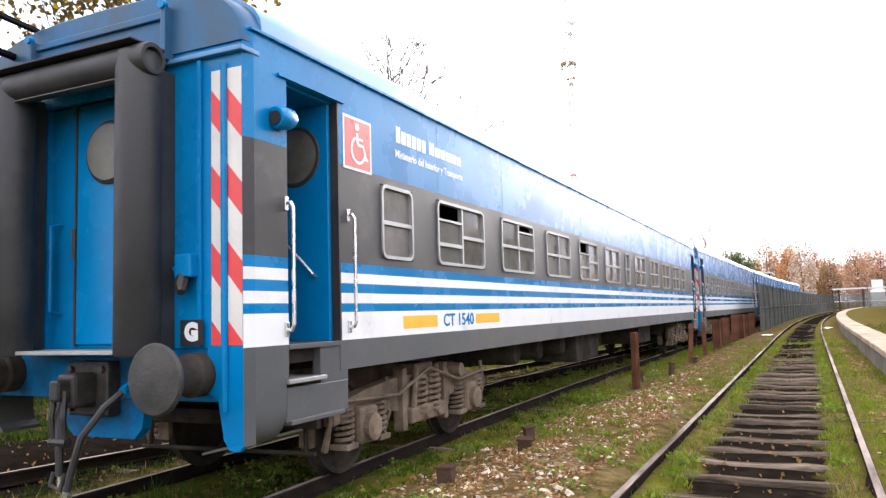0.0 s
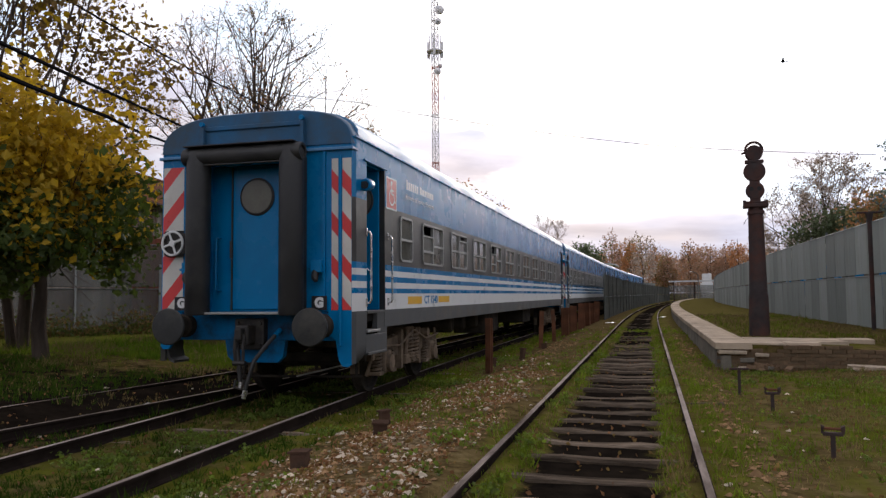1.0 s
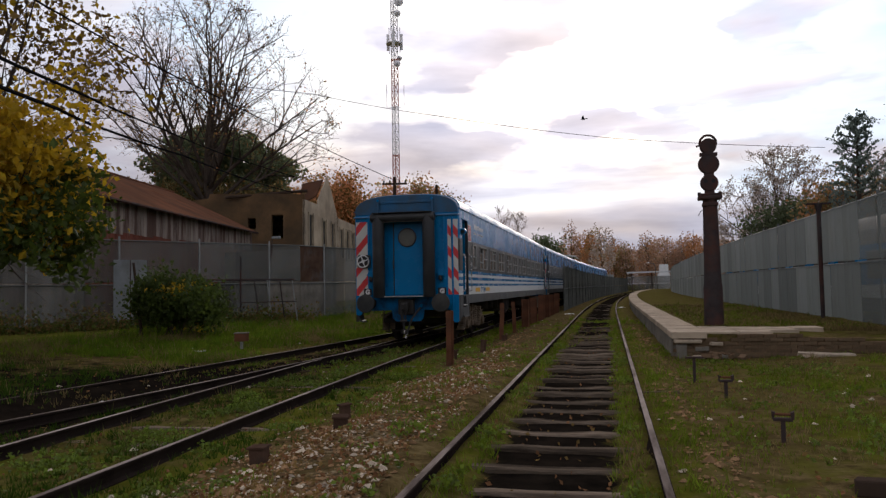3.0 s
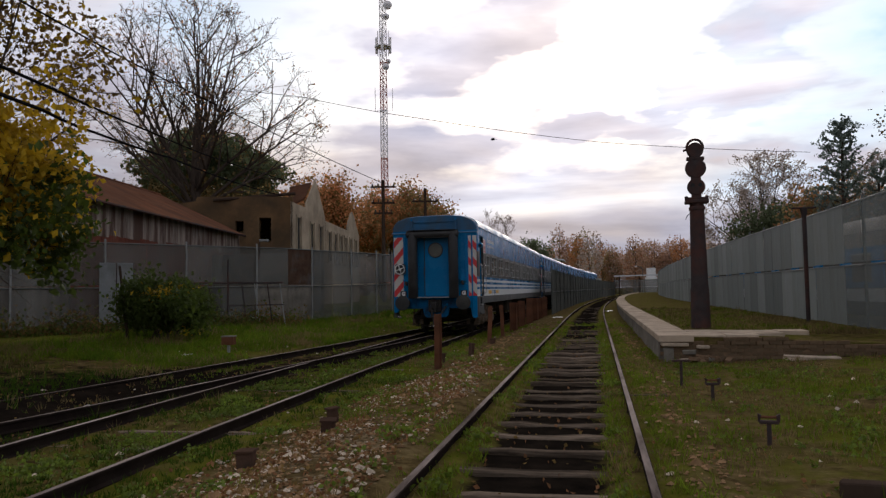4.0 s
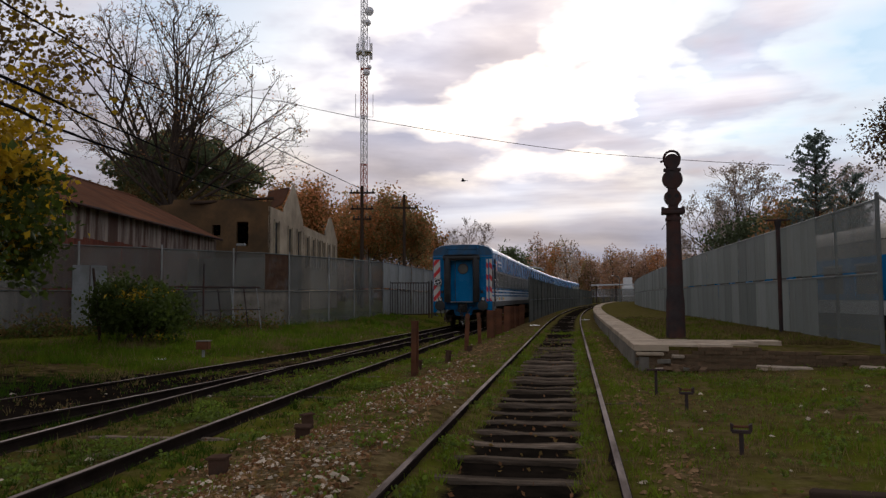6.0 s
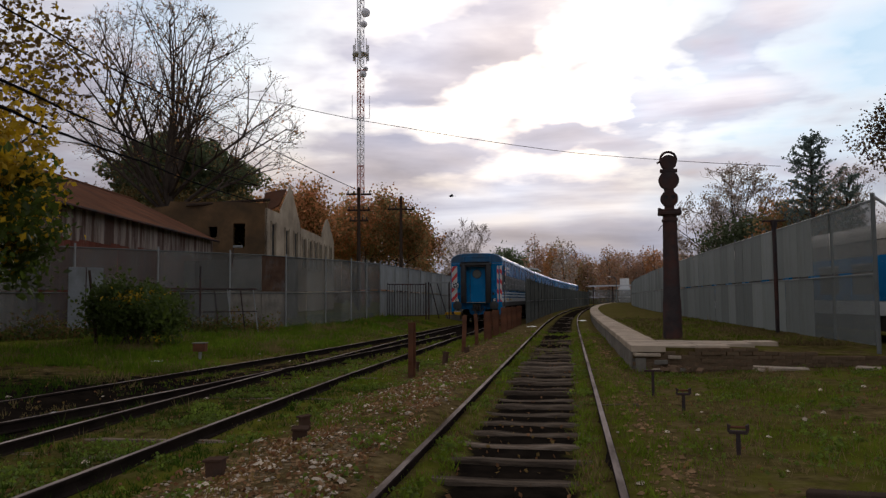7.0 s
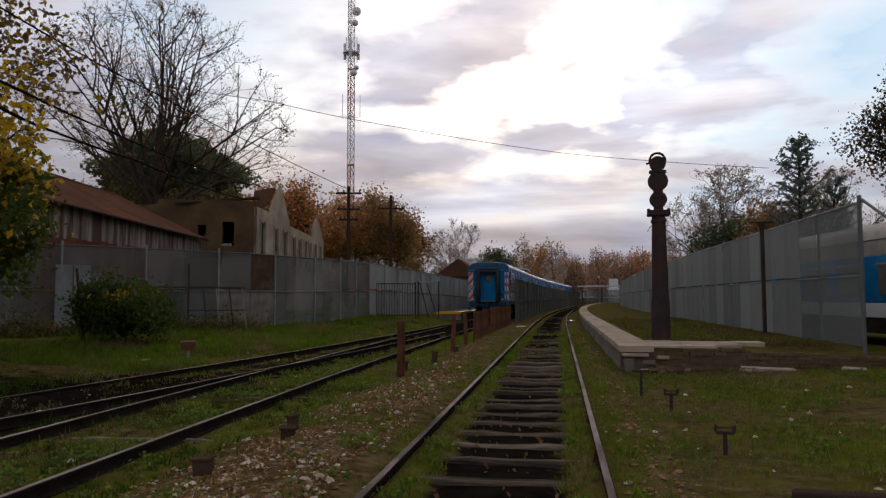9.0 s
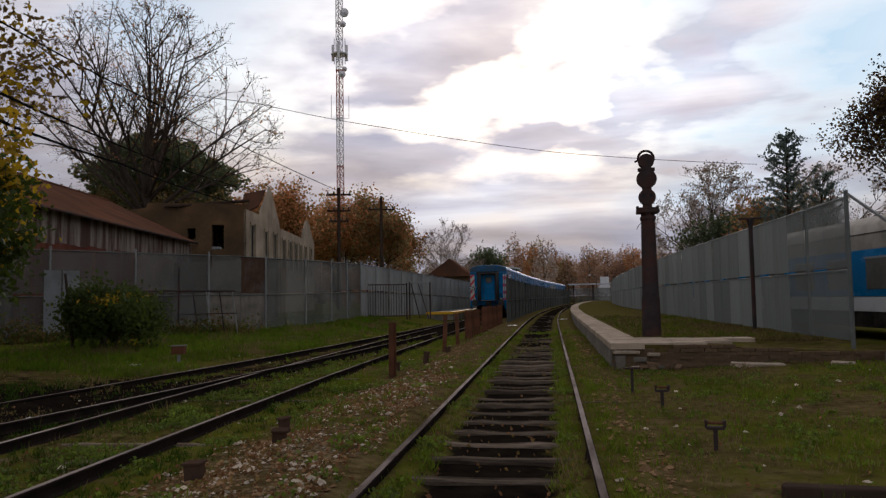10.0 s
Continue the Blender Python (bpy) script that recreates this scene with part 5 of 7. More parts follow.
    # equipment boxes under the floor
    for y0, y1, x0, x1, z0 in ((7.2, 8.2, -1.2, 0.1, 0.62), (9.4, 11.0, 0.4, 1.25, 0.55), (12.2, 14.4, -1.2, -0.3, 0.5), (15.2, 16.8, 0.3, 1.25, 0.6)):
        add("equipment_case", Shape().box(x0, x1, y0, y1, z0, 1.1, 0.03), M_UNDER)
    for y in (6.6, 7.7, 9.0):
        s = Shape().lathe([(0.16, -0.35), (0.2, -0.3), (0.2, 0.3), (0.16, 0.35)], (0.75, y, 0.9), "x", 14)
        add("air_tank", s, M_UNDER, smooth=True)
    # side panel seams
    s = Shape()
    for y in (3.2, 5.2, 9.2, 13.2, 17.2, 21.2):
        s.box(HALF - 0.001, HALF + 0.0015, y - 0.004, y + 0.004, 2.86, 3.69)
    add("panel_seams", s, M_DARKBLUE)
    for yb in (3.3, LENGTH - 3.3):
        bogie(c, yb)
    if detail:
        markings(c, add)
    return c


def del_keys(ob):
    for key in list(ob.keys()):
        del ob[key]


def text(body, u, v, z, size, axis, m, parent, bold=0.0, width=0.0):
    """Lettering; axis x: read on the side that faces +x, u along the train."""
    cu = bpy.data.curves.new("lettering", "FONT")
    cu.body, cu.size, cu.align_x, cu.align_y, cu.extrude, cu.offset = body, size, "CENTER", "CENTER", 0.0015, bold
    cu.resolution_u = 3
    tmp = bpy.data.objects.new("lettering", cu)
    scene.collection.objects.link(tmp)
    dg = bpy.context.evaluated_depsgraph_get()
    me = bpy.data.meshes.new_from_object(tmp.evaluated_get(dg))
    bpy.data.objects.remove(tmp)
    me.materials.clear()
    me.materials.append(m)
    ob = new("lettering", me)
    ob.parent = parent
    if width:
        xs = [p.co.x for p in me.vertices]
        k = width / (max(xs) - min(xs))
        for p in me.vertices:
            p.co.x *= k
    ob.matrix_basis = pose(u, v, z, 90, 0, 0) if axis == "y" else pose(v, u, z, 90, 0, 90)
    return ob


def hazard(add, end, Y, side):
    """Slanting red and pale bars beside the end door."""
    z0, z1 = 1.33, 3.36
    sg = 1 if end == 0 else -1

    def bars(name, pts, slope, period, out):
        # pts: the two plan points between which the strip runs
        (xa, ya), (xb, yb) = pts
        w = math.hypot(xb - xa, yb - ya)
        nx, ny = (yb - ya) / w, -(xb - xa) / w
        if ny * sg > 0:
            nx, ny = -nx, -ny

        def P(u, z, o):
            return (xa + (xb - xa) * u + nx * o, ya + (yb - ya) * u + ny * o, z)
        z = z1 + 0.19
        while z > z0 - abs(slope) * w - period:
            for j, m in ((0, M_CREAM), (1, M_RED)):
                hi, lo = (z, z - 0.58 * period) if j == 0 else (z - 0.58 * period, z - period)
                quad = [(0, hi), (1, hi - slope * w), (1, lo - slope * w), (0, lo)]
                quad = clip(clip(quad, z1, True), z0, False)
                if len(quad) > 2:
                    add(name, Shape().loft([[P(u, q, out) for u, q in quad], [P(u, q, out + 0.003) for u, q in quad]]), m)
            z -= period
    if side > 0 and end == 0 or side < 0 and end == 1:
        s = 1 if end == 0 else -1
        bars("hazard_bar", [(s * 1.165, Y(0.0)), (s * 1.262, Y(0.0))], 1.15, 0.57, 0.004)
        bars("hazard_bar", [(s * 1.318, Y(0.0)), (s * 1.449, Y(0.0))], 1.15, 0.57, 0.004)
    else:
        s = -1 if end == 0 else 1
        bars("hazard_bar", [(s * 1.43, Y(0.0)), (s * 1.10, Y(0.0))], -1.15, 0.57, 0.004)


def clip(poly, h, below):
    out = []
    for (u0, a), (u1, b) in zip(poly, poly[1:] + poly[:1]):
        ia, ib = (a <= h, b <= h) if below else (a >= h, b >= h)
        if ia:
            out.append((u0, a))
        if ia != ib:
            t = (h - a) / (b - a)
            out.append((u0 + (u1 - u0) * t, h))
    return out


def coil(x, y, z0, z1, r, turns, wire):
    """One wound spring."""
    n = turns * 10
    return Shape().tube([(x + r * math.cos(2 * math.pi * i / 10), y + r * math.sin(2 * math.pi * i / 10), z0 + (z1 - z0) * i / n) for i in range(n + 1)], wire, 5)


def bogie(c, yb):
    """Side frames, axleboxes, springs and two wheelsets."""
    b = thing("bogie", "", "")
    del_keys(b)
    b.parent = c
    b.location = (0, yb, 0)

    def add(name, s, m=None, smooth=False):
        s.make(name, m or M_BOGIE, b, smooth=smooth)
    for side in (1, -1):
        x = side * 1.10
        s = Shape()
        s.plate([(-1.75, 0.52), (-1.2, 0.62), (-0.5, 0.50), (0.5, 0.50), (1.2, 0.62), (1.75, 0.52), (1.75, 0.70), (1.2, 0.80), (0.6, 0.86), (-0.6, 0.86), (-1.2, 0.80), (-1.75, 0.70)], "x", *sorted((x - side * 0.06, x + side * 0.06)))
        s.box(*sorted((x - side * 0.02, x + side * 0.16)), -0.42, 0.42, 0.36, 0.52, 0.02)
        s.box(*sorted((x, x + side * 0.12)), -0.55, -0.45, 0.30, 0.95, 0.01).box(*sorted((x, x + side * 0.12)), 0.45, 0.55, 0.30, 0.95, 0.01)
        add("side_frame", s)
        for y in (-1.25, 1.25):
            s = Shape().box(*sorted((x - side * 0.08, x + side * 0.14)), y - 0.17, y + 0.17, 0.30, 0.66, 0.04)
            s.lathe([(0.13, 0.0), (0.13, 0.06), (0.08, 0.08)] if side > 0 else [(0.08, -0.08), (0.13, -0.06), (0.13, 0.0)], (x + side * 0.14, y, 0.46), "x", 14)
            add("axlebox", s)
            for dy in (-0.3, 0.3):
                s = coil(x + side * 0.04, y + dy, 0.34, 0.66, 0.08, 6, 0.02)
                s.box(*sorted((x - side * 0.06, x + side * 0.14)), y + dy - 0.1, y + dy + 0.1, 0.29, 0.345, 0.01)
                add("spring", s)
            for q in (-0.525, 0.525):
                add("brake_hanger", Shape().tube([(x + side * 0.02, y + q, 0.88), (x + side * 0.05, y + q * 1.04, 0.55), (x - side * 0.04, y + q * 0.96, 0.30)], [0.03, 0.024, 0.036], 6))
                add("brake_block", Shape().box(*sorted((x - side * 0.30, x - side * 0.16)), y + q * 0.96 - 0.04, y + q * 0.96 + 0.04, 0.32, 0.60, 0.015))
        s = Shape().lathe([(0.08, 0), (0.08, 0.3)] if side > 0 else [(0.08, -0.3), (0.08, 0)], (x - side * 0.1, 0.78, 0.84), "x", 12)
        add("brake_cylinder", s)
        for y in (-0.16, 0.16):
            add("bolster_spring", coil(x + side * 0.1, y, 0.40, 0.84, 0.09, 7, 0.022))
        add("brake_pipe", Shape().tube([(x + side * 0.13, -1.7, 0.74), (x + side * 0.15, -0.7, 0.70), (x + side * 0.16, 0.0, 0.92), (x + side * 0.15, 0.8, 0.72), (x + side * 0.13, 1.65, 0.78)], 0.02, 6))
        add("damper", Shape().tube([(x + side * 0.1, -0.3, 0.42), (x + side * 0.12, -0.24, 0.95)], 0.035, 8))
        add("damper", Shape().tube([(x + side * 0.1, 0.3, 0.42), (x + side * 0.12, 0.24, 0.95)], 0.035, 8))
    s = Shape().box(-1.2, 1.2, -0.22, 0.22, 0.6, 0.98, 0.03)
    add("bolster", s)
    for y in (-1.25, 1.25):
        w = thing("wheelset", "", "")
        del_keys(w)
        w.parent = c
        w.location = (0, yb + y, 0.46)
        for side in (1, -1):
            s = Shape()
            prof = [(0.10, -0.06), (0.16, -0.06), (0.22, -0.01), (0.38, -0.02), (0.40, -0.065), (0.455, -0.065), (0.46, 0.04), (0.49, 0.05), (0.485, 0.075), (0.39, 0.075), (0.38, 0.03), (0.2, 0.04), (0.12, 0.07)]
            pr = [(r, -h * side) for r, h in prof]
            s.lathe(pr if side < 0 else pr[::-1], (side * 0.86, 0, 0), "x", 30)
            s.make("wheel", M_UNDER, w, smooth=True)
        s = Shape().tube([(-1.1, 0, 0), (1.1, 0, 0)], 0.075, 10)
        s.box(-0.02, 0.02, -0.13, 0.13, -0.03, 0.03)
        s.make("axle", M_UNDER, w)
    return b


def markings(c, add):
    """Signs, letters and number bars on the platform side of the last coach."""
    x = HALF + 0.004
    sg = add("access_sign", Shape().box(HALF, x, 1.29, 1.77, 2.82, 3.31), M_WHITE, "square red and white wheelchair access sign")
    add("sign_field", Shape().box(x, x + 0.0015, 1.315, 1.745, 2.845, 3.285), M_SIGNRED, parent=sg)
    s = Shape()
    cy, cz, X = 1.53, 3.06, x + 0.0035
    s.lathe([(0.036, 0.0), (0.036, 0.002)], (X - 0.002, cy - 0.01, cz + 0.165), "x", 14)
    s.tube([(X, cy - 0.01, cz + 0.11), (X, cy - 0.005, cz + 0.0)], 0.02, 6)
    s.tube([(X, cy - 0.01, cz + 0.06), (X, cy + 0.09, cz + 0.055)], 0.012, 6)
    s.tube([(X, cy, cz), (X, cy + 0.09, cz), (X, cy + 0.14, cz - 0.12), (X, cy + 0.17, cz - 0.11)], 0.016, 6)
    s.tube([(X, cy + 0.005 + 0.115 * math.cos(a), cz - 0.05 + 0.115 * math.sin(a)) for a in np.linspace(radians(110), radians(350), 16)], 0.014, 6)
    s.v = [(X + (p - X) * 0.12, q, r) for p, q, r in s.v]
    add("pictogram", s, M_WHITE, parent=sg)
    # operator's lettering drawn as plain bars of its size
    for y0, y1, z0, z1 in ((2.25, 2.93, 3.235, 3.40), (2.99, 3.86, 3.245, 3.38)):
        n = 6 if y0 < 3 else 9
        w = (y1 - y0) / n
        for i in range(n):
            add("name_bar", Shape().box(HALF, HALF + 0.002, y0 + i * w + 0.012, y0 + (i + 1) * w - 0.012 - (0.0 if y0 < 3 else 0.015), z0, z1 if i in (0, 8) else z1 - 0.03), M_WHITE, "white bar of operator lettering")
    text("Ministerio del Interior y Transporte", 3.06, HALF + 0.001, 3.115, 0.11, "x", M_WHITE, c, 0.002, 1.64)
    for y0, y1, z0 in ((2.33, 3.10, 1.375), (4.16, 4.94, 1.385)):
        add("yellow_block", Shape().box(HALF, HALF + 0.002, y0, y1, z0, 1.50), M_YELLOW, "yellow block beside the coach number")
    text("CT 1540", 3.67, HALF + 0.001, 1.435, 0.19, "x", M_BLUE, c, 0.004, 0.84)


# greasy blue, darkened to stand for the shadow under the gangway
M_HEADSTOCK = mat("grimy_blue_headstock", (0.0, 0.135, 0.33), 0.5, var=0.25, scale=2, bump=0.1, dirt=(0.018, 0.022, 0.03), dirt_scale=2.4, dirt_at=0.53, dirt_soft=0.12, gloss=0.1)
M_GREASE = mat("black_coupling_grease", (0.016, 0.014, 0.013), 0.55, var=0.5, scale=6, bump=0.3, dirt=(0.06, 0.048, 0.036), dirt_scale=5, dirt_at=0.6)
M_DARKBLUE = mat("shaded_trim_paint", (0.010, 0.06, 0.17), 0.4, var=0.1, bump=0.02)
M_SIGNRED = mat("sign_red", (0.55, 0.07, 0.05), 0.35, var=0.06, bump=0.0)
M_DUSTY = mat("frosted_dusty_glass", (0.13, 0.125, 0.10), 0.35, var=0.2, scale=3, bump=0.02, dirt=(0.09, 0.085, 0.07), dirt_scale=4)

last_coach = coach(True)
COACHES = [last_coach]
plain = coach(False)
COACHES.append(plain)
for i in range(2):
    COACHES.append(copy_thing(plain, Matrix.Identity(4)))
for c in COACHES:
    c["group"] = "coaches of the train"


def coach_pose(y0):
    """A coach whose near end stands at y0, its bogies on the line."""
    a = Vector((train_track_x(y0 + 3.3), y0 + 3.3))
    b = Vector((train_track_x(y0 + 22.9), y0 + 22.9))
    d = (b - a).normalized()
    o = a - d * 3.3
    return pose(o.x, o.y, TRAIN_RAIL_Z, 0, 0, -math.degrees(math.atan2(d.x, d.y)))


TRAIN_Y = [(0.0, 4.16), (0.5, 6.65), (1.0, 9.23), (1.5, 11.8), (2.0, 14.38), (2.5, 17.02), (3.0, 19.72), (4.0, 24.9), (4.5, 27.5), (5.0, 30.25), (5.5, 33.15),
           (6.25, 37.6), (7.0, 42.15), (7.5, 45.1), (8.0, 48.1), (8.5, 50.8), (9.0, 53.4), (9.5, 56.1), (10.0, 59.2)]


# ---- buildings beyond the fences ----
def wall_with_openings(s, a, b, z0, tops, thick, holes):
    """A wall from a to b in plan. tops: (along, height) outline; holes: (u0, u1, z0, z1)."""
    a, b = Vector(a), Vector(b)
    d = (b - a)
    ln = d.length
    d /= ln
    n = Vector((d.y, -d.x)) * thick
    cuts = sorted({0.0, ln, *[u for u, _ in tops], *[u for h in holes for u in h[:2]]})

    def top(u):
        return float(np.interp(u, [p for p, _ in tops], [q for _, q in tops]))

    def quad(u0, u1, lo0, lo1, hi0, hi1):
        p, q = a + d * u0, a + d * u1
        ring = [[(p.x, p.y, lo0), (q.x, q.y, lo1), (q.x, q.y, hi1), (p.x, p.y, hi0)], [(p.x - n.x, p.y - n.y, lo0), (q.x - n.x, q.y - n.y, lo1), (q.x - n.x, q.y - n.y, hi1), (p.x - n.x, p.y - n.y, hi0)]]
        s.loft(ring)
    for u0, u1 in zip(cuts, cuts[1:]):
        m = (u0 + u1) / 2
        lo = z0
        for h in sorted(h for h in holes if h[0] - 1e-6 <= u0 and u1 <= h[1] + 1e-6):
            if h[2] > lo:
                quad(u0, u1, lo, lo, h[2], h[2])
            lo = h[3]
        quad(u0, u1, lo, lo, top(u0), top(u1))


def build_shed():
    h = thing("shed", "old corrugated shed with rusted roof and peeling walls", "shed")
    a, d = Vector((-19.15, 24.6)), Vector((-2.7, 17.0)).normalized()
    n = Vector((-d.y, d.x))
    ln, eave, ridge = 19.3, 5.3, 7.9

    def P(u, v, z):
        q = a + d * u + n * v
        return (q.x, q.y, z)
    # front wall of folded sheets
    i, u = 0, 0.0
    rnd = random.Random(6)
    while u < ln - 0.1:
        w = 0.95
        s = Shape()
        k = 8
        pts = [(u + w * j / k, 0.025 * (j % 2)) for j in range(k + 1)]
        z0, z1 = rnd.uniform(3.92, 4.12), eave - rnd.uniform(0.0, 0.05)
        r = Shape()
        for (u0, v0), (u1, v1) in zip(pts, pts[1:]):
            s.add([P(u0, v0 - 0.02, z0), P(u1, v1 - 0.02, z0), P(u1, v1 - 0.02, z1), P(u0, v0 - 0.02, z1)], [(0, 1, 2, 3)])
            r.add([P(u0, v0, 0.2), P(u1, v1, 0.2), P(u1, v1, z0 + 0.1), P(u0, v0, z0 + 0.1)], [(0, 1, 2, 3)])
        s.make("wall_sheet", M_SHEDWALL, h)
        r.make("lower_sheet", M_SHEDRED, h, "rust-red lower sheet")
        u += w
    s = Shape()
    s.loft([[P(0, 0.06, 0), P(ln, 0.06, 0), P(ln, 0.06, eave), P(0, 0.06, eave)], [P(0, 0.14, 0), P(ln, 0.14, 0), P(ln, 0.14, eave), P(0, 0.14, eave)]])
    for uu in (0.0, ln - 0.12):
        s.loft([[P(uu, 0.1, 0), P(uu, 10, 0), P(uu, 10, eave), P(uu, 5, ridge - 0.1), P(uu, 0.1, eave)], [P(uu + 0.12, 0.1, 0), P(uu + 0.12, 10, 0), P(uu + 0.12, 10, eave), P(uu + 0.12, 5, ridge - 0.1), P(uu + 0.12, 0.1, eave)]])
    s.make("end_wall", M_SHEDWALL, h)
    for v0, z0, v1, z1, nm in ((-0.45, eave - 0.08, 5.0, ridge, "roof_slope"), (10.4, eave - 0.08, 5.0, ridge, "roof_slope")):
        s = Shape()
        k = int(ln / 0.14)
        top, bot = [], []
        for j in range(k + 1):
            uu, dz = -0.3 + (ln + 0.6) * j / k, 0.03 * (j % 2)
            top.append((P(uu, v1, z1 + dz), P(uu, v0, z0 + dz)))
        for (p0, q0), (p1, q1) in zip(top, top[1:]):
            s.add([p0, q0, q1, p1], [(0, 1, 2, 3)])
        s.make(nm, M_ROOFRUST, h)
    s = Shape().tube([P(-0.3, 5, ridge + 0.03), P(ln + 0.3, 5, ridge + 0.03)], 0.09, 6)
    s.make("ridge_cap", M_ROOFRUST, h)
    s = Shape().tube([P(-0.3, -0.5, eave - 0.1), P(ln + 0.3, -0.5, eave - 0.12)], 0.07, 6)
    s.make("gutter", M_IRON, h)


build_shed()


def build_ruin():
    h = thing("ruined_building", "roofless ruined brick building with gables and gaping windows", "building")
    a, b = Vector((-19.4, 46.0)), Vector((-22.2, 69.0))
    ln = (b - a).length
    d = (b - a) / ln
    n = Vector((-d.y, d.x))
    wins = [(1.1, 2.2, 4.0, 6.6), (4.7, 5.8, 3.8, 6.5), (7.3, 8.4, 3.8, 6.5), (10.1, 11.2, 4.0, 6.3), (12.3, 13.4, 4.0, 6.3), (14.4, 15.5, 4.0, 6.3), (16.3, 17.3, 4.0, 6.3), (18.5, 19.5, 3.8, 6.3), (20.8, 21.8, 3.8, 6.3)]
    tops = [(0, 7.5), (3.6, 7.5), (3.7, 7.8), (5.6, 9.3), (6.3, 9.9), (7.2, 9.2), (9.2, 7.4), (9.3, 7.1), (17.6, 7.0), (17.7, 7.4), (19.2, 8.6), (19.9, 8.9), (20.8, 8.5), (22.6, 7.2), (ln, 6.8)]
    s = Shape()
    wall_with_openings(s, a, b, 0, tops, 0.10, wins)
    s.make("facade", M_RUINPALE, h, weld=True)
    for u0, u1, z0, z1 in wins:
        s = Shape()
        for uu, w in ((u0 - 0.12, 0.12), (u1, 0.12)):
            p, q = a + d * uu, a + d * (uu + w)
            o = Vector((d.y, -d.x)) * 0.08
            s.loft([[(p.x + o.x, p.y + o.y, z0), (q.x + o.x, q.y + o.y, z0), (q.x, q.y, z0), (p.x, p.y, z0)], [(p.x + o.x, p.y + o.y, z1 + 0.15), (q.x + o.x, q.y + o.y, z1 + 0.15), (q.x, q.y, z1 + 0.15), (p.x, p.y, z1 + 0.15)]])
        p, q = a + d * (u0 - 0.2), a + d * (u1 + 0.2)
        o = Vector((d.y, -d.x)) * 0.14
        s.loft([[(p.x + o.x, p.y + o.y, z0 - 0.15), (q.x + o.x, q.y + o.y, z0 - 0.15), (q.x, q.y, z0 - 0.15), (p.x, p.y, z0 - 0.15)], [(p.x + o.x, p.y + o.y, z0), (q.x + o.x, q.y + o.y, z0), (q.x, q.y, z0), (p.x, p.y, z0)]])
        s.make("window_surround", M_RUINPALE, h)
        # black sheet behind each opening stands for the dark inside
        p, q = a + d * (u0 - 0.05) + n * 0.11, a + d * (u1 + 0.05) + n * 0.11
        s = Shape()
        s.loft([[(p.x, p.y, z0 - 0.05), (q.x, q.y, z0 - 0.05), (q.x, q.y, z1 + 0.05), (p.x, p.y, z1 + 0.05)], [(p.x + n.x * 0.05, p.y + n.y * 0.05, z0 - 0.05), (q.x + n.x * 0.05, q.y + n.y * 0.05, z0 - 0.05), (q.x + n.x * 0.05, q.y + n.y * 0.05, z1 + 0.05), (p.x + n.x * 0.05, p.y + n.y * 0.05, z1 + 0.05)]])
        s.make("window_boarding", M_DARK, h, "dark boarded window")
    e = a + n * 9.5
    s = Shape()
    wall_with_openings(s, e, a, 0, [(0, 7.4), (3.0, 7.7), (3.1, 8.0), (7.5, 7.9), (9.5, 7.8)], 0.3, [(7.3, 8.1, 4.9, 6.5), (5.7, 6.25, 5.6, 6.3)])
    s.make("end_wall", M_RUIN, h, weld=True)
    s = Shape()
    c, f = a + n * 9.5, b + n * 9.5
    wall_with_openings(s, f, c, 0, [(0, 5.2), (8, 6.0), (12, 5.0), (ln, 7.0)], 0.4, [])
    wall_with_openings(s, b, f, 0, [(0, 6.8), (9.5, 5.2)], 0.4, [])
    s.make("rear_wall", M_RUIN, h)
    # added inner wall that hides the sky behind the window openings
    s = Shape()
    wall_with_openings(s, a + d * 9.3 + n * 9.3, a + d * 9.3, 0, [(0, 7.3), (9, 7.2)], 0.3, [])
    s.make("cross_wall", M_RUIN, h)
    # remains of the roof behind the gable
    s = Shape()
    p, q, r = a + d * 4.6 + n * 0.4, a + d * 6.3 + n * 0.3, a + d * 6.3 + n * 1.9
    t = a + d * 4.4 + n * 1.7
    s.add([(p.x, p.y, 8.3), (q.x, q.y, 9.7), (r.x, r.y, 9.4), (t.x, t.y, 7.6)], [(0, 1, 2, 3)])
    s.add([(p.x, p.y, 8.2), (q.x, q.y, 9.6), (r.x, r.y, 9.3), (t.x, t.y, 7.5)], [(0, 3, 2, 1)])
    s.make("roof_remnant", M_ROOFRUST, h)
    s = Shape()
    p, q = a + n * 5.2 - d * 0.3, a - d * 0.3
    s.tube([(p.x, p.y, 7.7), (q.x + 1.2 * d.x, q.y + 1.2 * d.y, 8.15)], 0.1, 6)
    s.make("fallen_beam", M_WOOD, h)
    # added slab that keeps skylight out of the roofless inside
    s = Shape()
    k = [a + d * 0.2 + n * 0.5, b - d * 0.2 + n * 0.5, b - d * 0.2 + n * 9.2, a + d * 0.2 + n * 9.2]
    s.slab([(q.x, q.y) for q in k], 6.45, 6.6)
    s.make("loft_floor", M_WOOD, h)
    # low plastered wall in front
    g = thing("yard_wall", "low plastered yard wall behind the fence", "wall")
    s = Shape()
    wall_with_openings(s, (-23.5, 40.0), (-14.2, 37.5), 0, [(0, 3.75), (9.6, 3.7)], 0.3, [])
    s.make("wall", M_CONCRETE, g)


build_ruin()


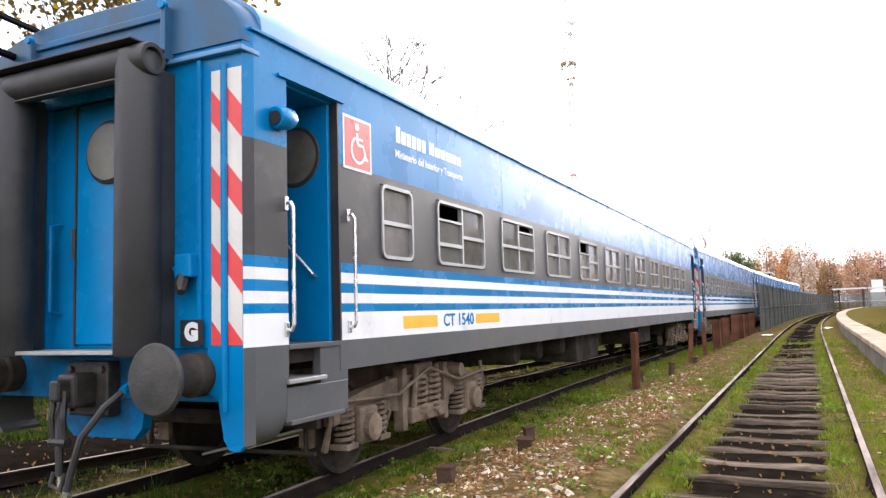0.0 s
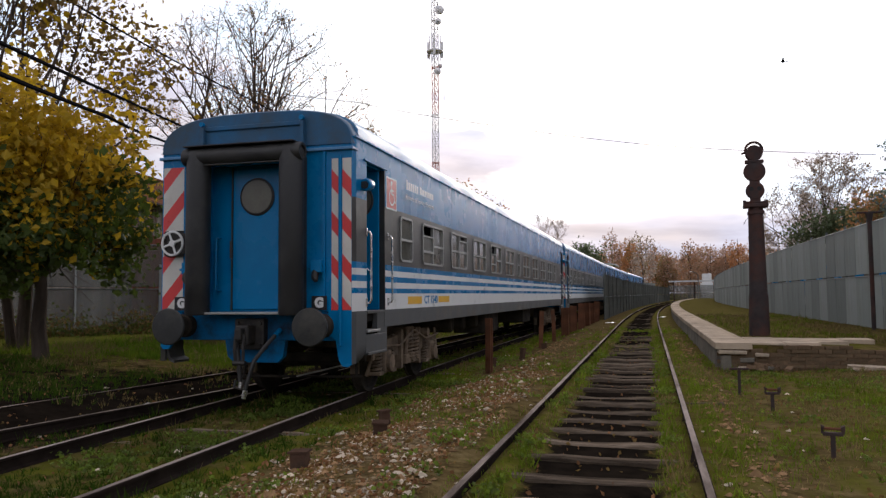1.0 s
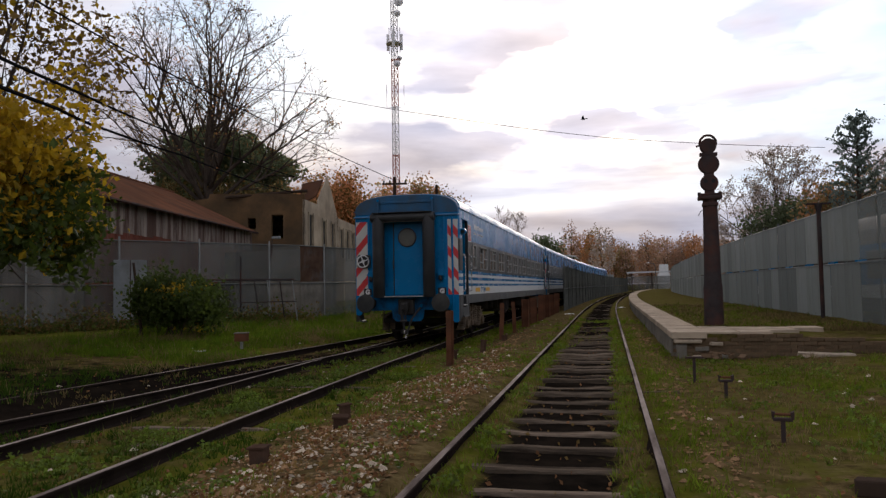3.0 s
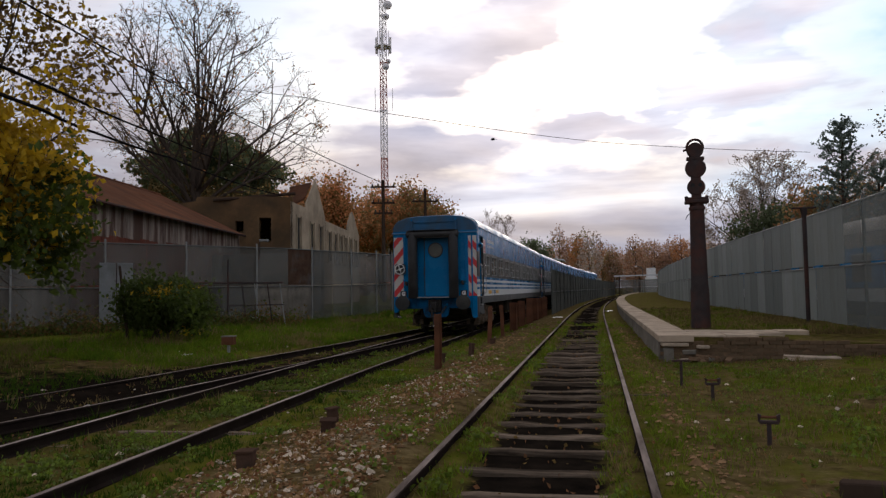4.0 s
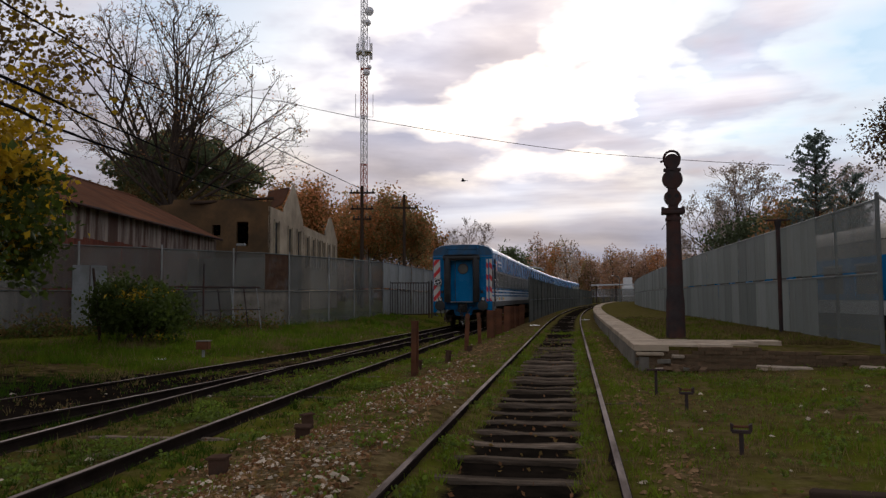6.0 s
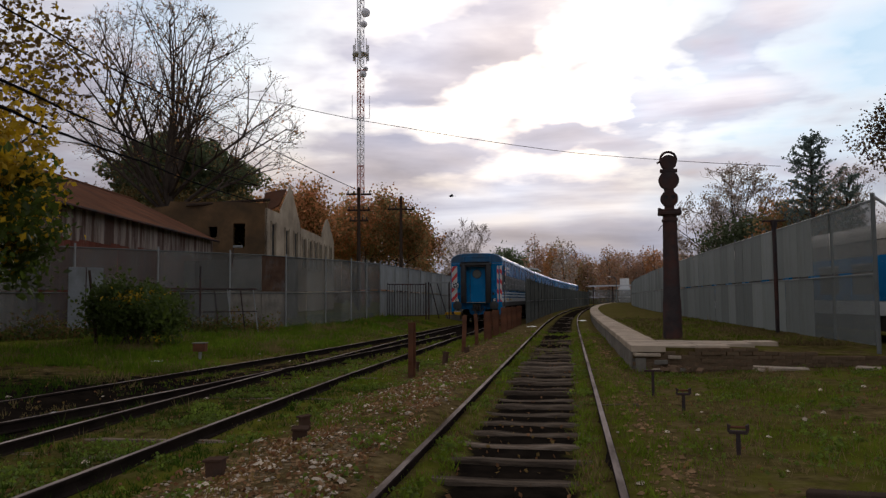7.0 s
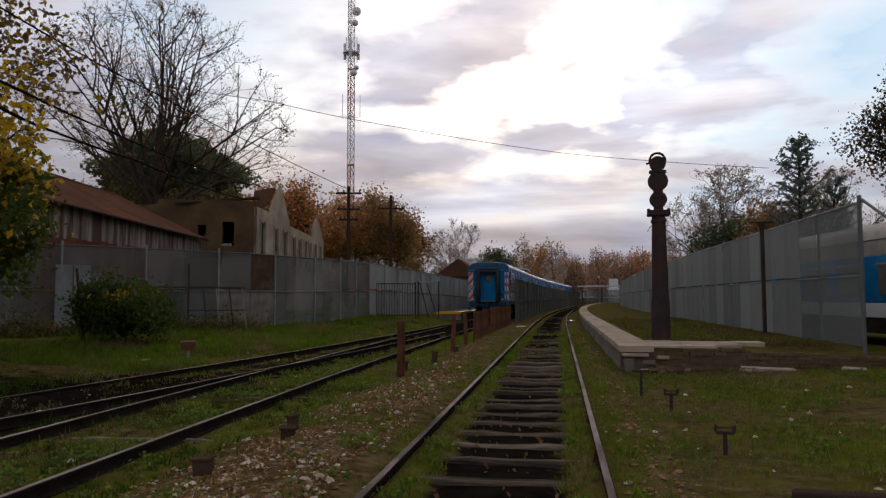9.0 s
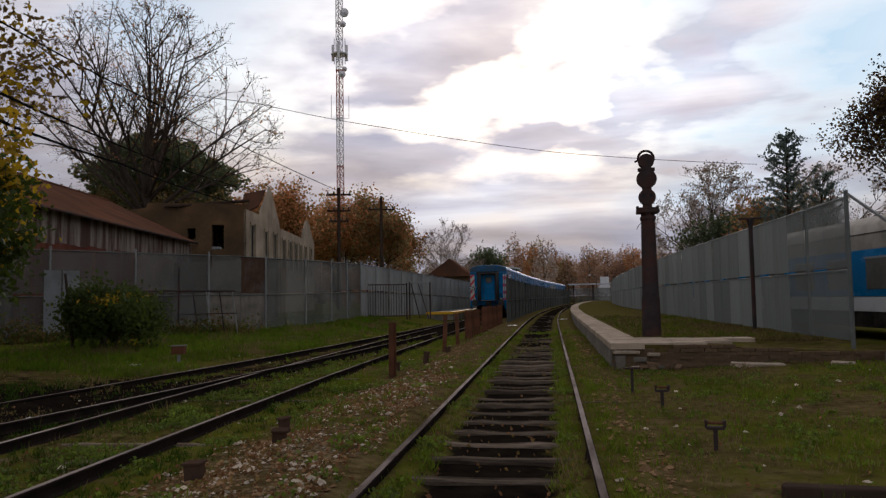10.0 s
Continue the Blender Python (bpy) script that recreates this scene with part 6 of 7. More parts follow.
def build_mast():
    m = thing("radio_mast", "tall slender lattice radio mast with antennas", "mast", pose(-24.6, 86.6, 0, 0, 0, 20))
    H, r = 47.0, 0.46
    legs = [(r * math.cos(radians(a)), r * math.sin(radians(a))) for a in (90, 210, 330)]
    for i in range(8):
        z0, z1 = i * H / 8, (i + 1) * H / 8
        mm = M_MASTRED if i % 2 == 0 and i < 5 else M_STEEL
        s = Shape()
        z = z0
        while z < z1 - 0.1:
            h = min(0.95, z1 - z)
            for (x0, y0), (x1, y1) in zip(legs, legs[1:] + legs[:1]):
                s.tube([(x0, y0, z), (x1, y1, z + h)], 0.032, 3, caps=False)
                s.tube([(x1, y1, z), (x0, y0, z + h)], 0.032, 3, caps=False)
                s.tube([(x0, y0, z), (x1, y1, z)], 0.028, 3, caps=False)
            z += h
        tagged(s.make("lattice", mm, m), kind="stuff")
        for x, y in legs:
            Shape().tube([(x, y, z0), (x, y, z1)], 0.055, 5).make("leg", mm, m)
    for i in range(3):
        a = radians(20 + 120 * i)
        x, y = 0.95 * math.cos(a), 0.95 * math.sin(a)
        Shape().box(x - 0.16, x + 0.16, y - 0.1, y + 0.1, 30.6, 32.6, 0.03).make("panel_antenna", M_STEEL, m, "grey panel antenna")
        Shape().tube([(0.4 * math.cos(a), 0.4 * math.sin(a), 31.4), (x, y, 31.4)], 0.05, 5).make("bracket", M_STEEL, m)
        Shape().tube([(x * 0.8, y * 0.8, 30.2), (x * 0.8, y * 0.8, 33.4)], 0.05, 5).make("mount_pipe", M_STEEL, m)
    Shape().lathe([(1.0, 31.2), (1.0, 31.35)], (0, 0, 0), "z", 16).make("platform", M_STEEL, m)
    for z, a, rr in ((36.3, -40, 0.55), (34.8, -60, 0.4), (28.6, -70, 0.42), (29.6, 30, 0.3)):
        ca, sa = math.cos(radians(a)), math.sin(radians(a))
        s = Shape().lathe([(0.05, -0.3), (rr, 0.0), (rr, 0.14), (0.05, 0.16)], (0.75 * ca, 0.75 * sa - 0.1, z), "y", 16)
        s.make("dish_antenna", M_STEEL, m, smooth=True)
    for z in (23.4,):
        s = Shape().tube([(-0.4, 0, z), (-1.0, 0, z), (-1.0, 0, z + 2.8)], 0.035, 5).tube([(0.4, 0, z), (1.1, 0, z), (1.1, 0, z + 2.8)], 0.035, 5)
        s.make("whip_aerial", M_STEEL, m)


build_mast()


def utility_pole(x, y, h, arms, turn):
    p = thing("utility_pole", "dark wooden utility pole with crossarms and insulators", "pole", pose(x, y, 0, 0, 0, turn), "utility poles")
    Shape().tube([(0, 0, -0.3), (0, 0, h)], [0.19, 0.13], 8).make("shaft", M_WOOD, p)
    for z, w in arms:
        Shape().box(-w, w, -0.07, 0.07, z - 0.08, z + 0.08, 0.01).make("crossarm", M_WOOD, p)
        for k in (-0.85, -0.4, 0.4, 0.85):
            Shape().lathe([(0.03, 0.08), (0.07, 0.12), (0.05, 0.22), (0.07, 0.26), (0.02, 0.32)], (k * w, 0, z), "z", 8).make("insulator", M_RUBBER, p)


utility_pole(-17.9, 62.5, 11.2, [(10.6, 1.1), (9.2, 1.0), (8.3, 0.8)], 10)
utility_pole(-16.2, 71.5, 11.6, [(10.3, 1.3)], 15)


def cable(pts, sag, r, label):
    """A hanging cable through its points."""
    s, path = Shape(), []
    for a, b in zip(pts, pts[1:]):
        a, b = Vector(a), Vector(b)
        for i in range(10):
            t = i / 10
            path.append(a.lerp(b, t) - Vector((0, 0, sag * 4 * t * (1 - t))))
    path.append(Vector(pts[-1]))
    s.tube(path, r, 5)
    tagged(s.make("cable", M_WIRE), label, "cable")


CABLE_A = [(-5.6, 3.0, 3.7), (-9.96, 12.0, 4.97), (-11.87, 16.0, 5.5), (-14.71, 24.0, 6.39), (-17.56, 34.0, 7.1), (-20.3, 46.6, 8.0)]
CABLE_B = [(-5.4, 3.0, 3.9), (-9.69, 12.0, 5.33), (-14.18, 22.0, 6.87), (-17.44, 32.0, 7.93), (-20.3, 46.6, 9.1)]
CABLE_C = [(-10.5, 8.0, 7.4), (-15.05, 20.0, 9.4), (-17.57, 30.0, 10.6), (-18.86, 45.0, 11.22), (-18.0, 62.4, 10.97)]
CABLE_D = [(-30.0, 44.0, 16.2), (-19.97, 49.0, 15.29), (-11.66, 53.0, 14.03), (0.81, 59.0, 12.8), (17.35, 65.0, 12.22)]
cable(CABLE_A, 0.03, 0.034, "thick black overhead cable")
cable(CABLE_B, 0.03, 0.028, "black overhead cable strung to a ruin")
cable(CABLE_C, 0.04, 0.028, "black overhead cable running to a pole")
cable(CABLE_D, 0.1, 0.022, "thin overhead wire crossing above the tracks")


def build_parked_coach():
    c = thing("parked_coach", "white and blue coach parked behind the fence", "train coach", pose(11.3, -0.35, -0.3, 0, 0, 6.56))
    L = 44
    for x0, x1, z0, z1, m, nm in ((0, 2.8, 1.66, 2.95, M_BLUE, "side"), (0.002, 2.8, 1.24, 1.64, M_WHITE, "stripe"), (0.03, 2.77, 0.80, 1.23, M_UNDER, "skirt"), (0.001, 2.8, 2.955, 3.38, M_OLDCREAM, "upper_side"), (-0.02, 2.82, 3.38, 3.41, M_BAND, "gutter")):
        Shape().box(x0, x1, 0, L, z0, z1, 0.01).make(nm, m, c)
    s = Shape()
    s.loft([[(1.4 - 1.42 * math.cos(math.pi * i / 10), y, 3.40 + 0.62 * math.sin(math.pi * i / 10) ** 0.8) for i in range(11)] for y in (0, L)])
    s.make("roof", M_OLDCREAM, c, smooth=True)
    for i in range(19):
        y = 1.6 + i * 2.2
        w = Shape().box(-0.02, 0.05, y, y + 1.3, 1.85, 2.7, 0.02).make("window", M_GLASS, c)
        Shape().box(-0.03, 0.0, y - 0.05, y + 1.35, 2.7, 2.75).make("window_frame", M_ALU, w)
    for y in (3, L - 3):
        for dy in (-1.2, 1.2):
            s = Shape().lathe([(0.45, 0.3), (0.45, 0.42), (0.4, 0.42), (0.4, 2.4), (0.45, 2.4), (0.45, 2.52)], (0, y + dy, 0.45), "x", 18)
            s.make("wheelset", M_UNDER, c)


build_parked_coach()


def build_station():
    s = thing("station_canopy", "distant pale station canopy roof", "canopy")
    Shape().slab([(3.5, 146), (12.0, 140), (12.5, 143), (4.0, 150)], 3.6, 3.85).make("roof", M_ROOFPALE, s)
    for x, y in ((4.5, 147), (8, 144.5), (11.5, 142)):
        Shape().tube([(x, y, 0), (x, y, 3.65)], 0.1, 6).make("column", M_IRON, s)
    w = thing("building", "small distant white building with a parapet", "building")
    Shape().box(10.0, 12.2, 157, 160, 0, 3.6, 0.03).make("wall", M_WHITE, w)
    Shape().box(10.3, 12.0, 157.4, 159.6, 3.6, 5.4, 0.03).make("tank_room", M_WHITE, w)
    k = thing("station_canopy", "pale pitched canopy seen above the train", "canopy")
    Shape().loft([[(-11.5, y, 6.2), (-9.0, y, 6.9), (-5.2, y, 6.5), (-5.2, y, 6.3), (-9.0, y, 6.6), (-11.5, y, 6.0)] for y in (128, 140)]).make("roof", M_ROOFPALE, k)
    for x in (-11, -5.6):
        Shape().tube([(x, 129, 0), (x, 129, 6.3)], 0.12, 6).make("column", M_IRON, k)
    b = thing("house", "low far house with a pitched tile roof", "house")
    Shape().box(-15.5, -10.2, 96, 101, 0, 4.4).make("wall", M_RUIN, b)
    Shape().loft([[(-16, y, 4.3), (-12.8, y, 6.6), (-9.8, y, 4.3)] for y in (95.6, 101.4)]).make("roof", M_ROOFRUST, b)
    l = thing("street_lamp", "curved far street lamp", "lamp")
    Shape().tube([(8.3, 138, 0), (8.3, 138, 4.6), (8.0, 138, 5.1), (7.2, 138, 5.3)], 0.07, 6).make("arm", M_MESHPOST, l)
    Shape().box(6.9, 7.3, 137.9, 138.1, 5.2, 5.35, 0.03).make("head", M_STEEL, l)


build_station()


# ---- trees ----
def grow(s, p, d, length, r, level, kids, angle, rnd, tips, lift=0.12, wig=0.16, ratio=(0.5, 0.75), least=0.0):
    n = 4 if level < 2 else 3
    pts, rr = [p.copy()], [r]
    for i in range(n):
        d = (d + Vector((rnd.gauss(0, wig), rnd.gauss(0, wig), rnd.gauss(0, wig) + lift)) * (0.6 if level < 2 else 1.0)).normalized()
        p = p + d * (length / n)
        pts.append(p.copy())
        rr.append(r * (1 - 0.62 * (i + 1) / n) if level < len(kids) else r * (1 - 0.85 * (i + 1) / n))
    rr = [max(least, q) for q in rr]
    s.tube(pts, rr, (8, 7, 5, 4, 3, 3)[min(level, 5)], caps=False)
    if level >= len(kids) - 1:
        tips += [q for q in pts[1:]]
    if level >= len(kids):
        return
    for k in range(kids[level]):
        t = rnd.uniform(0.3, 1.0) if level else rnd.uniform(0.55, 1.0)
        x = t * n
        i = min(n - 1, int(x))
        q = pts[i].lerp(pts[i + 1], x - i)
        rq = rr[i] * (1 - (x - i)) + rr[i + 1] * (x - i)
        side = d.orthogonal().normalized()
        side.rotate(Matrix.Rotation(rnd.uniform(0, 2 * math.pi), 3, d))
        a = radians(rnd.uniform(*angle[level]))
        nd = (d * math.cos(a) + side * math.sin(a)).normalized()
        grow(s, q, nd, length * rnd.uniform(*ratio), rq * rnd.uniform(0.5, 0.75), level + 1, kids, angle, rnd, tips, lift, wig, ratio, least)


def leaf_mesh(name, pts, size, mats, seed, pick=None, flat=0.0):
    """Small folded leaves at the points; pick: material number for each."""
    rng = np.random.default_rng(seed)
    pts = np.asarray(pts, float)
    n = len(pts)
    a = rng.normal(size=(n, 3))
    a /= np.linalg.norm(a, axis=1)[:, None]
    b = np.cross(a, rng.normal(size=(n, 3)))
    b /= np.linalg.norm(b, axis=1)[:, None]
    c = np.cross(a, b)
    k = (size * rng.uniform(0.55, 1.25, n))[:, None]
    v = np.stack([pts - a * k * 0.5, pts + b * k * 0.36 + c * k * 0.12, pts + a * k * 0.5, pts - b * k * 0.36 + c * k * 0.12], 1).reshape(-1, 3)
    i = np.arange(n) * 4
    f = np.stack([i, i + 1, i + 2, i + 3], 1)
    me = bpy.data.meshes.new(name)
    me.from_pydata(v.tolist(), [], f.tolist())
    for m in mats:
        me.materials.append(m)
    if pick is not None:
        me.polygons.foreach_set("material_index", np.asarray(pick, dtype=np.int32))
    return me


def scatter(tips, n, spread, seed):
    rng = np.random.default_rng(seed)
    t = np.array([tuple(p) for p in tips])
    return t[rng.integers(0, len(t), n)] + rng.normal(size=(n, 3)) * spread


def tree(base, height, trunk, r, kids, angle, seed, label, leaves=0, size=0.15, mats=(), spread=0.25, twig=None, lift=0.12, wig=0.16, stems=1, lean=0.0, ratio=(0.5, 0.75), colour=None, wide=0.0, least=0.0, floor=0.0):
    rnd = random.Random(seed)
    t = thing("tree", label, "tree", pose(base[0], base[1], ground_z(*base) - 0.05))
    s, tips = Shape(), []
    for i in range(stems):
        a = 2 * math.pi * i / max(1, stems) + rnd.uniform(-0.4, 0.4)
        d = Vector((math.cos(a) * lean, math.sin(a) * lean, 1)).normalized()
        grow(s, Vector((math.cos(a) * 0.15 * (stems > 1), math.sin(a) * 0.15 * (stems > 1), 0)), d, trunk, r * rnd.uniform(0.8, 1.0), 0, kids, angle, rnd, tips, lift, wig, ratio, least)
    top = max(p.z for p in tips)
    k = height / top
    kx = k
    if wide:
        kx = wide / sorted(math.hypot(p.x, p.y) for p in tips)[int(len(tips) * 0.93)]
    s.v = [(x * kx, y * kx, z * k) for x, y, z in s.v]
    tips = [Vector((p.x * kx, p.y * kx, p.z * k)) for p in tips]
    s.make("trunk", twig or M_BARK, t, smooth=False)
    if leaves:
        pts = scatter(tips, leaves, spread, seed)
        pts = pts[pts[:, 2] > floor + 0.35 * np.sin(pts[:, 0] * 2.1 + pts[:, 1] * 1.7)]
        pick = colour(pts) if colour else None
        ob = new("crown", leaf_mesh("crown", pts, size, mats, seed, pick))
        ob.parent = t
    return t


def by_height(split, soft, seed):
    def pick(pts):
        rng = np.random.default_rng(seed)
        return (pts[:, 2] + rng.normal(size=len(pts)) * soft + 0.6 * np.sin(pts[:, 0] * 1.9 + pts[:, 1]) < split).astype(int)
    return pick


def mixed(share, seed):
    def pick(pts):
        return (np.random.default_rng(seed).random(len(pts)) < share).astype(int)
    return pick


def dome_tree(x, y, fork_z, mid_z, reach, top, r0, limbs, seed, label, wood_m, twig_m, leaves, size, mats, share, twig_r=0.012, fans=(8, 5, 3)):
    """A bare tree whose limbs fan out from the head of the trunk and end on a wide round dome."""
    rnd = random.Random(seed)
    t = thing("tree", label, "tree", pose(x, y, ground_z(x, y) - 0.05))
    wood, twigs, tips = Shape(), Shape(), []
    k = reach / 8.0

    def room(p, d):
        """How far the dome lies from p along d."""
        sc = Vector((1 / reach, 1 / reach, 1 / (top - mid_z)))
        o = Vector(((p.x) * sc.x, p.y * sc.y, (p.z - mid_z) * sc.z))
        v = Vector((d.x * sc.x, d.y * sc.y, d.z * sc.z))
        a, b, c = v.dot(v), o.dot(v), o.dot(o) - 1
        return max(0.3, (-b + math.sqrt(max(0.0, b * b - a * c))) / a)

    def bough(s, p, d, length, r0, r1, n, sides, lift, wig):
        pts, rr = [p.copy()], [r0]
        for i in range(n):
            d = (d + Vector((rnd.gauss(0, wig), rnd.gauss(0, wig), rnd.gauss(0, wig) + lift))).normalized()
            p = p + d * (length / n)
            pts.append(p.copy())
            rr.append(r0 + (r1 - r0) * ((i + 1) / n) ** 0.75)
        s.tube(pts, rr, sides, caps=False)
        return pts

    def fork(pts, f, a):
        q = f * (len(pts) - 1)
        i = min(len(pts) - 2, int(q))
        d = (pts[i + 1] - pts[i]).normalized()
        side = d.orthogonal().normalized()
        side.rotate(Matrix.Rotation(rnd.uniform(0, 2 * math.pi), 3, d))
        a = radians(a)
        return pts[i].lerp(pts[i + 1], q - i), (d * math.cos(a) + side * math.sin(a)).normalized()

    bough(wood, Vector((0, 0, 0)), Vector((0, 0, 1)), fork_z, r0, r0 * 0.75, 5, 10, 0.0, 0.03)
    for i in range(limbs):
        az = 2 * math.pi * (i * 0.618) + rnd.uniform(-0.25, 0.25)
        el = radians((84, 62, 44, 28, 52)[i % 5] + rnd.uniform(-7, 5))
        d = Vector((math.cos(az) * math.cos(el), math.sin(az) * math.cos(el), math.sin(el)))
        p = Vector((0, 0, fork_z * rnd.uniform(0.72, 0.98)))
        ln = room(p, d) * rnd.uniform(0.9, 1.0)
        limb = bough(wood, p, (d + Vector((0, 0, 0.22))).normalized(), ln, r0 * 0.42, 0.028 * k, 8, 6, -0.028, 0.06)
        for j in range(fans[0]):
            f = 0.25 + 0.75 * (j + rnd.random()) / fans[0]
            p, d = fork(limb, f, rnd.uniform(26, 52))
            br = bough(wood, p, d, min(room(p, d), ln * 0.42 * rnd.uniform(0.7, 1.25)), (0.085 - 0.045 * f) * k, 0.018 * k, 5, 4, 0.03, 0.09)
            for q in range(fans[1]):
                p, d = fork(br, rnd.uniform(0.25, 1.0), rnd.uniform(25, 58))
                tw = bough(twigs, p, d, min(room(p, d) + 0.2, rnd.uniform(1.1, 2.2) * k), twig_r * 1.6, twig_r, 3, 3, 0.02, 0.12)
                tips += tw[1:]
                for w in range(fans[2]):
                    p, d = fork(tw, rnd.uniform(0.3, 1.0), rnd.uniform(25, 60))
                    tips += bough(twigs, p, d, rnd.uniform(0.5, 1.0) * k, twig_r, twig_r * 0.8, 2, 3, 0.0, 0.12)[1:]
    wood.make("trunk", wood_m, t, smooth=True)
    twigs.make("crown", twig_m, t)
    pts = scatter(tips, leaves, 0.12, seed)
    ob = new("foliage", leaf_mesh("foliage", pts, size, mats, seed, mixed(share, seed + 1)(pts)))
    ob.parent = t


def build_trees():
    V = [(18, 42), (25, 50), (25, 55), (25, 60), (30, 60)]
    # yellowing tree before the fence
    tree((-12.5, 13.2), 6.1, 1.9, 0.13, (10, 7, 5), [(30, 88), (30, 65), (30, 70)], 21, "small tree with yellow and green autumn leaves", 27000, 0.18, (M_LEAFY, M_LEAFDEEP), 0.2, lift=0.02, ratio=(0.6, 0.85), colour=by_height(3.2, 0.6, 1), floor=1.6)
    # tall slender trees losing their leaves behind it
    T = "tall tree with slender limbs and few withered leaves"
    tree((-14.9, 15.0), 15.0, 8.0, 0.17, (5, 4, 3, 3), [(14, 36)] + V, 5, T, 5200, 0.2, (M_LEAFB, M_LEAFY), 0.22, wide=6.6, stems=3, lean=0.2, colour=mixed(0.3, 3))
    tree((-16.6, 13.6), 16.0, 9.0, 0.16, (5, 4, 3, 3), [(14, 34)] + V, 9, T, 900, 0.2, (M_LEAFB, M_LEAFY), 0.22, wide=4.6, stems=2, lean=0.10, colour=mixed(0.3, 4))
    tree((-19.5, 17.0), 15.0, 8.0, 0.16, (5, 4, 3, 3), [(14, 36)] + V, 12, T, 800, 0.2, (M_LEAFB, M_LEAFY), 0.22, wide=4.2, stems=2, lean=0.14, colour=mixed(0.25, 5))
    # great bare tree
    dome_tree(-28.3, 49.5, 8.6, 13.0, 9.2, 21.7, 0.42, 19, 14, "large bare spreading tree with fine twigs and few leaves", M_BARK, M_TWIG, 5200, 0.17, (M_LEAFB, M_LEAFR), 0.3)
    tree((-38.0, 47.0), 12.0, 6.0, 0.18, (5, 5, 5, 4), [(18, 45)] + V, 33, "bare tree with a tangle of fine twigs", 900, 0.2, (M_LEAFB,), 0.4, stems=2, lean=0.2, twig=M_TWIG)
    tree((-35.5, 42.0), 10.5, 5.0, 0.16, (5, 5, 5, 4), [(20, 50)] + V, 35, "bare tree with a tangle of fine twigs", 700, 0.2, (M_LEAFB,), 0.4, stems=2, lean=0.2, twig=M_TWIG)
    for x, y, h, sd in ((-24.8, 49.5, 8.6, 71), (-28.2, 53.5, 9.6, 72), (-32.0, 53.0, 9.6, 73), (-35.5, 50.0, 9.2, 74)):
        tree((x, y), h, 2.6, 0.14, (7, 5, 4), [(25, 60)] + V, sd, "scrubby tree with brown thinning leaves", 6500, 0.24, (M_LEAFB, M_OLIVE), 0.45, twig=M_TWIG, colour=mixed(0.25, sd))
    # umbrella pine
    rng = np.random.default_rng(8)
    t = thing("pine_tree", "dark umbrella pine with a broad rounded crown", "tree", pose(-34.0, 61.5, 0))
    s, tips = Shape(), []
    rnd = random.Random(3)
    grow(s, Vector((0, 0, 0)), Vector((0, 0, 1)), 9.5, 0.4, 0, (9, 5), [(40, 70), (30, 60)], rnd, tips, 0.05, 0.08)
    s.make("trunk", M_BARK, t)
    n = 26000
    u = rng.normal(size=(n, 3))
    u /= np.linalg.norm(u, axis=1)[:, None]
    rad = rng.uniform(0.45, 1.0, n) ** 0.5
    lump = 1 + 0.16 * np.sin(u[:, 0] * 7 + 1) * np.sin(u[:, 1] * 6) + 0.10 * np.sin(u[:, 2] * 9 + u[:, 0] * 8)
    pts = u * (rad * lump)[:, None] * np.array([6.2, 6.2, 3.7]) + np.array([0, 0, 12.3])
    pts = pts[pts[:, 2] > 8.6]
    ob = new("crown", leaf_mesh("crown", pts, 0.36, (M_PINE, M_OLIVE), 8, mixed(0.12, 2)(pts)))
    ob.parent = t
    # russet trees round the ruin and the mast
    R = [(25, 55), (30, 60), (30, 60), (30, 60)]
    for x, y, h, sd, mats, nm in ((-26.0, 74.0, 13.0, 41, (M_LEAFR, M_LEAFB), 5200), (-24.0, 88.0, 13.5, 42, (M_LEAFR, M_OLIVE), 6500), (-21.2, 90.0, 14.0, 43, (M_OLIVE, M_LEAFR), 7500),
                                   (-30.0, 66.0, 10.5, 45, (M_LEAFR, M_LEAFB), 4500), (-27.5, 95.0, 12.0, 46, (M_OLIVE, M_LEAFB), 5200), (-32.5, 77.0, 13.5, 47, (M_LEAFR, M_OLIVE), 5200),
                                   (-21.5, 98.0, 13.0, 48, (M_LEAFR, M_LEAFB), 6500)):
        tree((x, y), h, 4.0, 0.22, (6, 5, 4), R, sd, "russet autumn tree with thinning leaves", int(nm * 2.1), 0.34, mats, 0.6, ratio=(0.55, 0.8), colour=mixed(0.4, sd))
    dome_tree(-14.8, 110.0, 3.5, 6.0, 5.2, 12.2, 0.25, 14, 51, "bare pale tree with fine twigs", M_PALETWIG, M_PALETWIG, 500, 0.2, (M_LEAFB,), 0.0, 0.02)
    tree((-10.5, 120.0), 9.5, 4.0, 0.25, (6, 5, 4), R, 52, "dark evergreen tree beyond the station", 4000, 0.4, (M_PINE,), 0.5)
    # trees beyond the platform fence
    dome_tree(14.0, 66.0, 3.0, 5.5, 5.4, 12.2, 0.26, 15, 61, "pale tree with sparse whitish leaves", M_TWIG, M_PALETWIG, 8500, 0.18, (M_PALELEAF, M_LEAFB), 0.25, 0.014)
    dome_tree(21.5, 62.0, 3.0, 6.0, 5.0, 11.5, 0.26, 12, 66, "pale tree with sparse whitish leaves", M_TWIG, M_PALETWIG, 6000, 0.18, (M_PALELEAF, M_LEAFB), 0.25, 0.014)
    tree((12.6, 58.0), 7.6, 2.5, 0.2, (8, 6, 4), R, 62, "dense dark green bush-like tree", 7500, 0.26, (M_PINE,), 0.4)
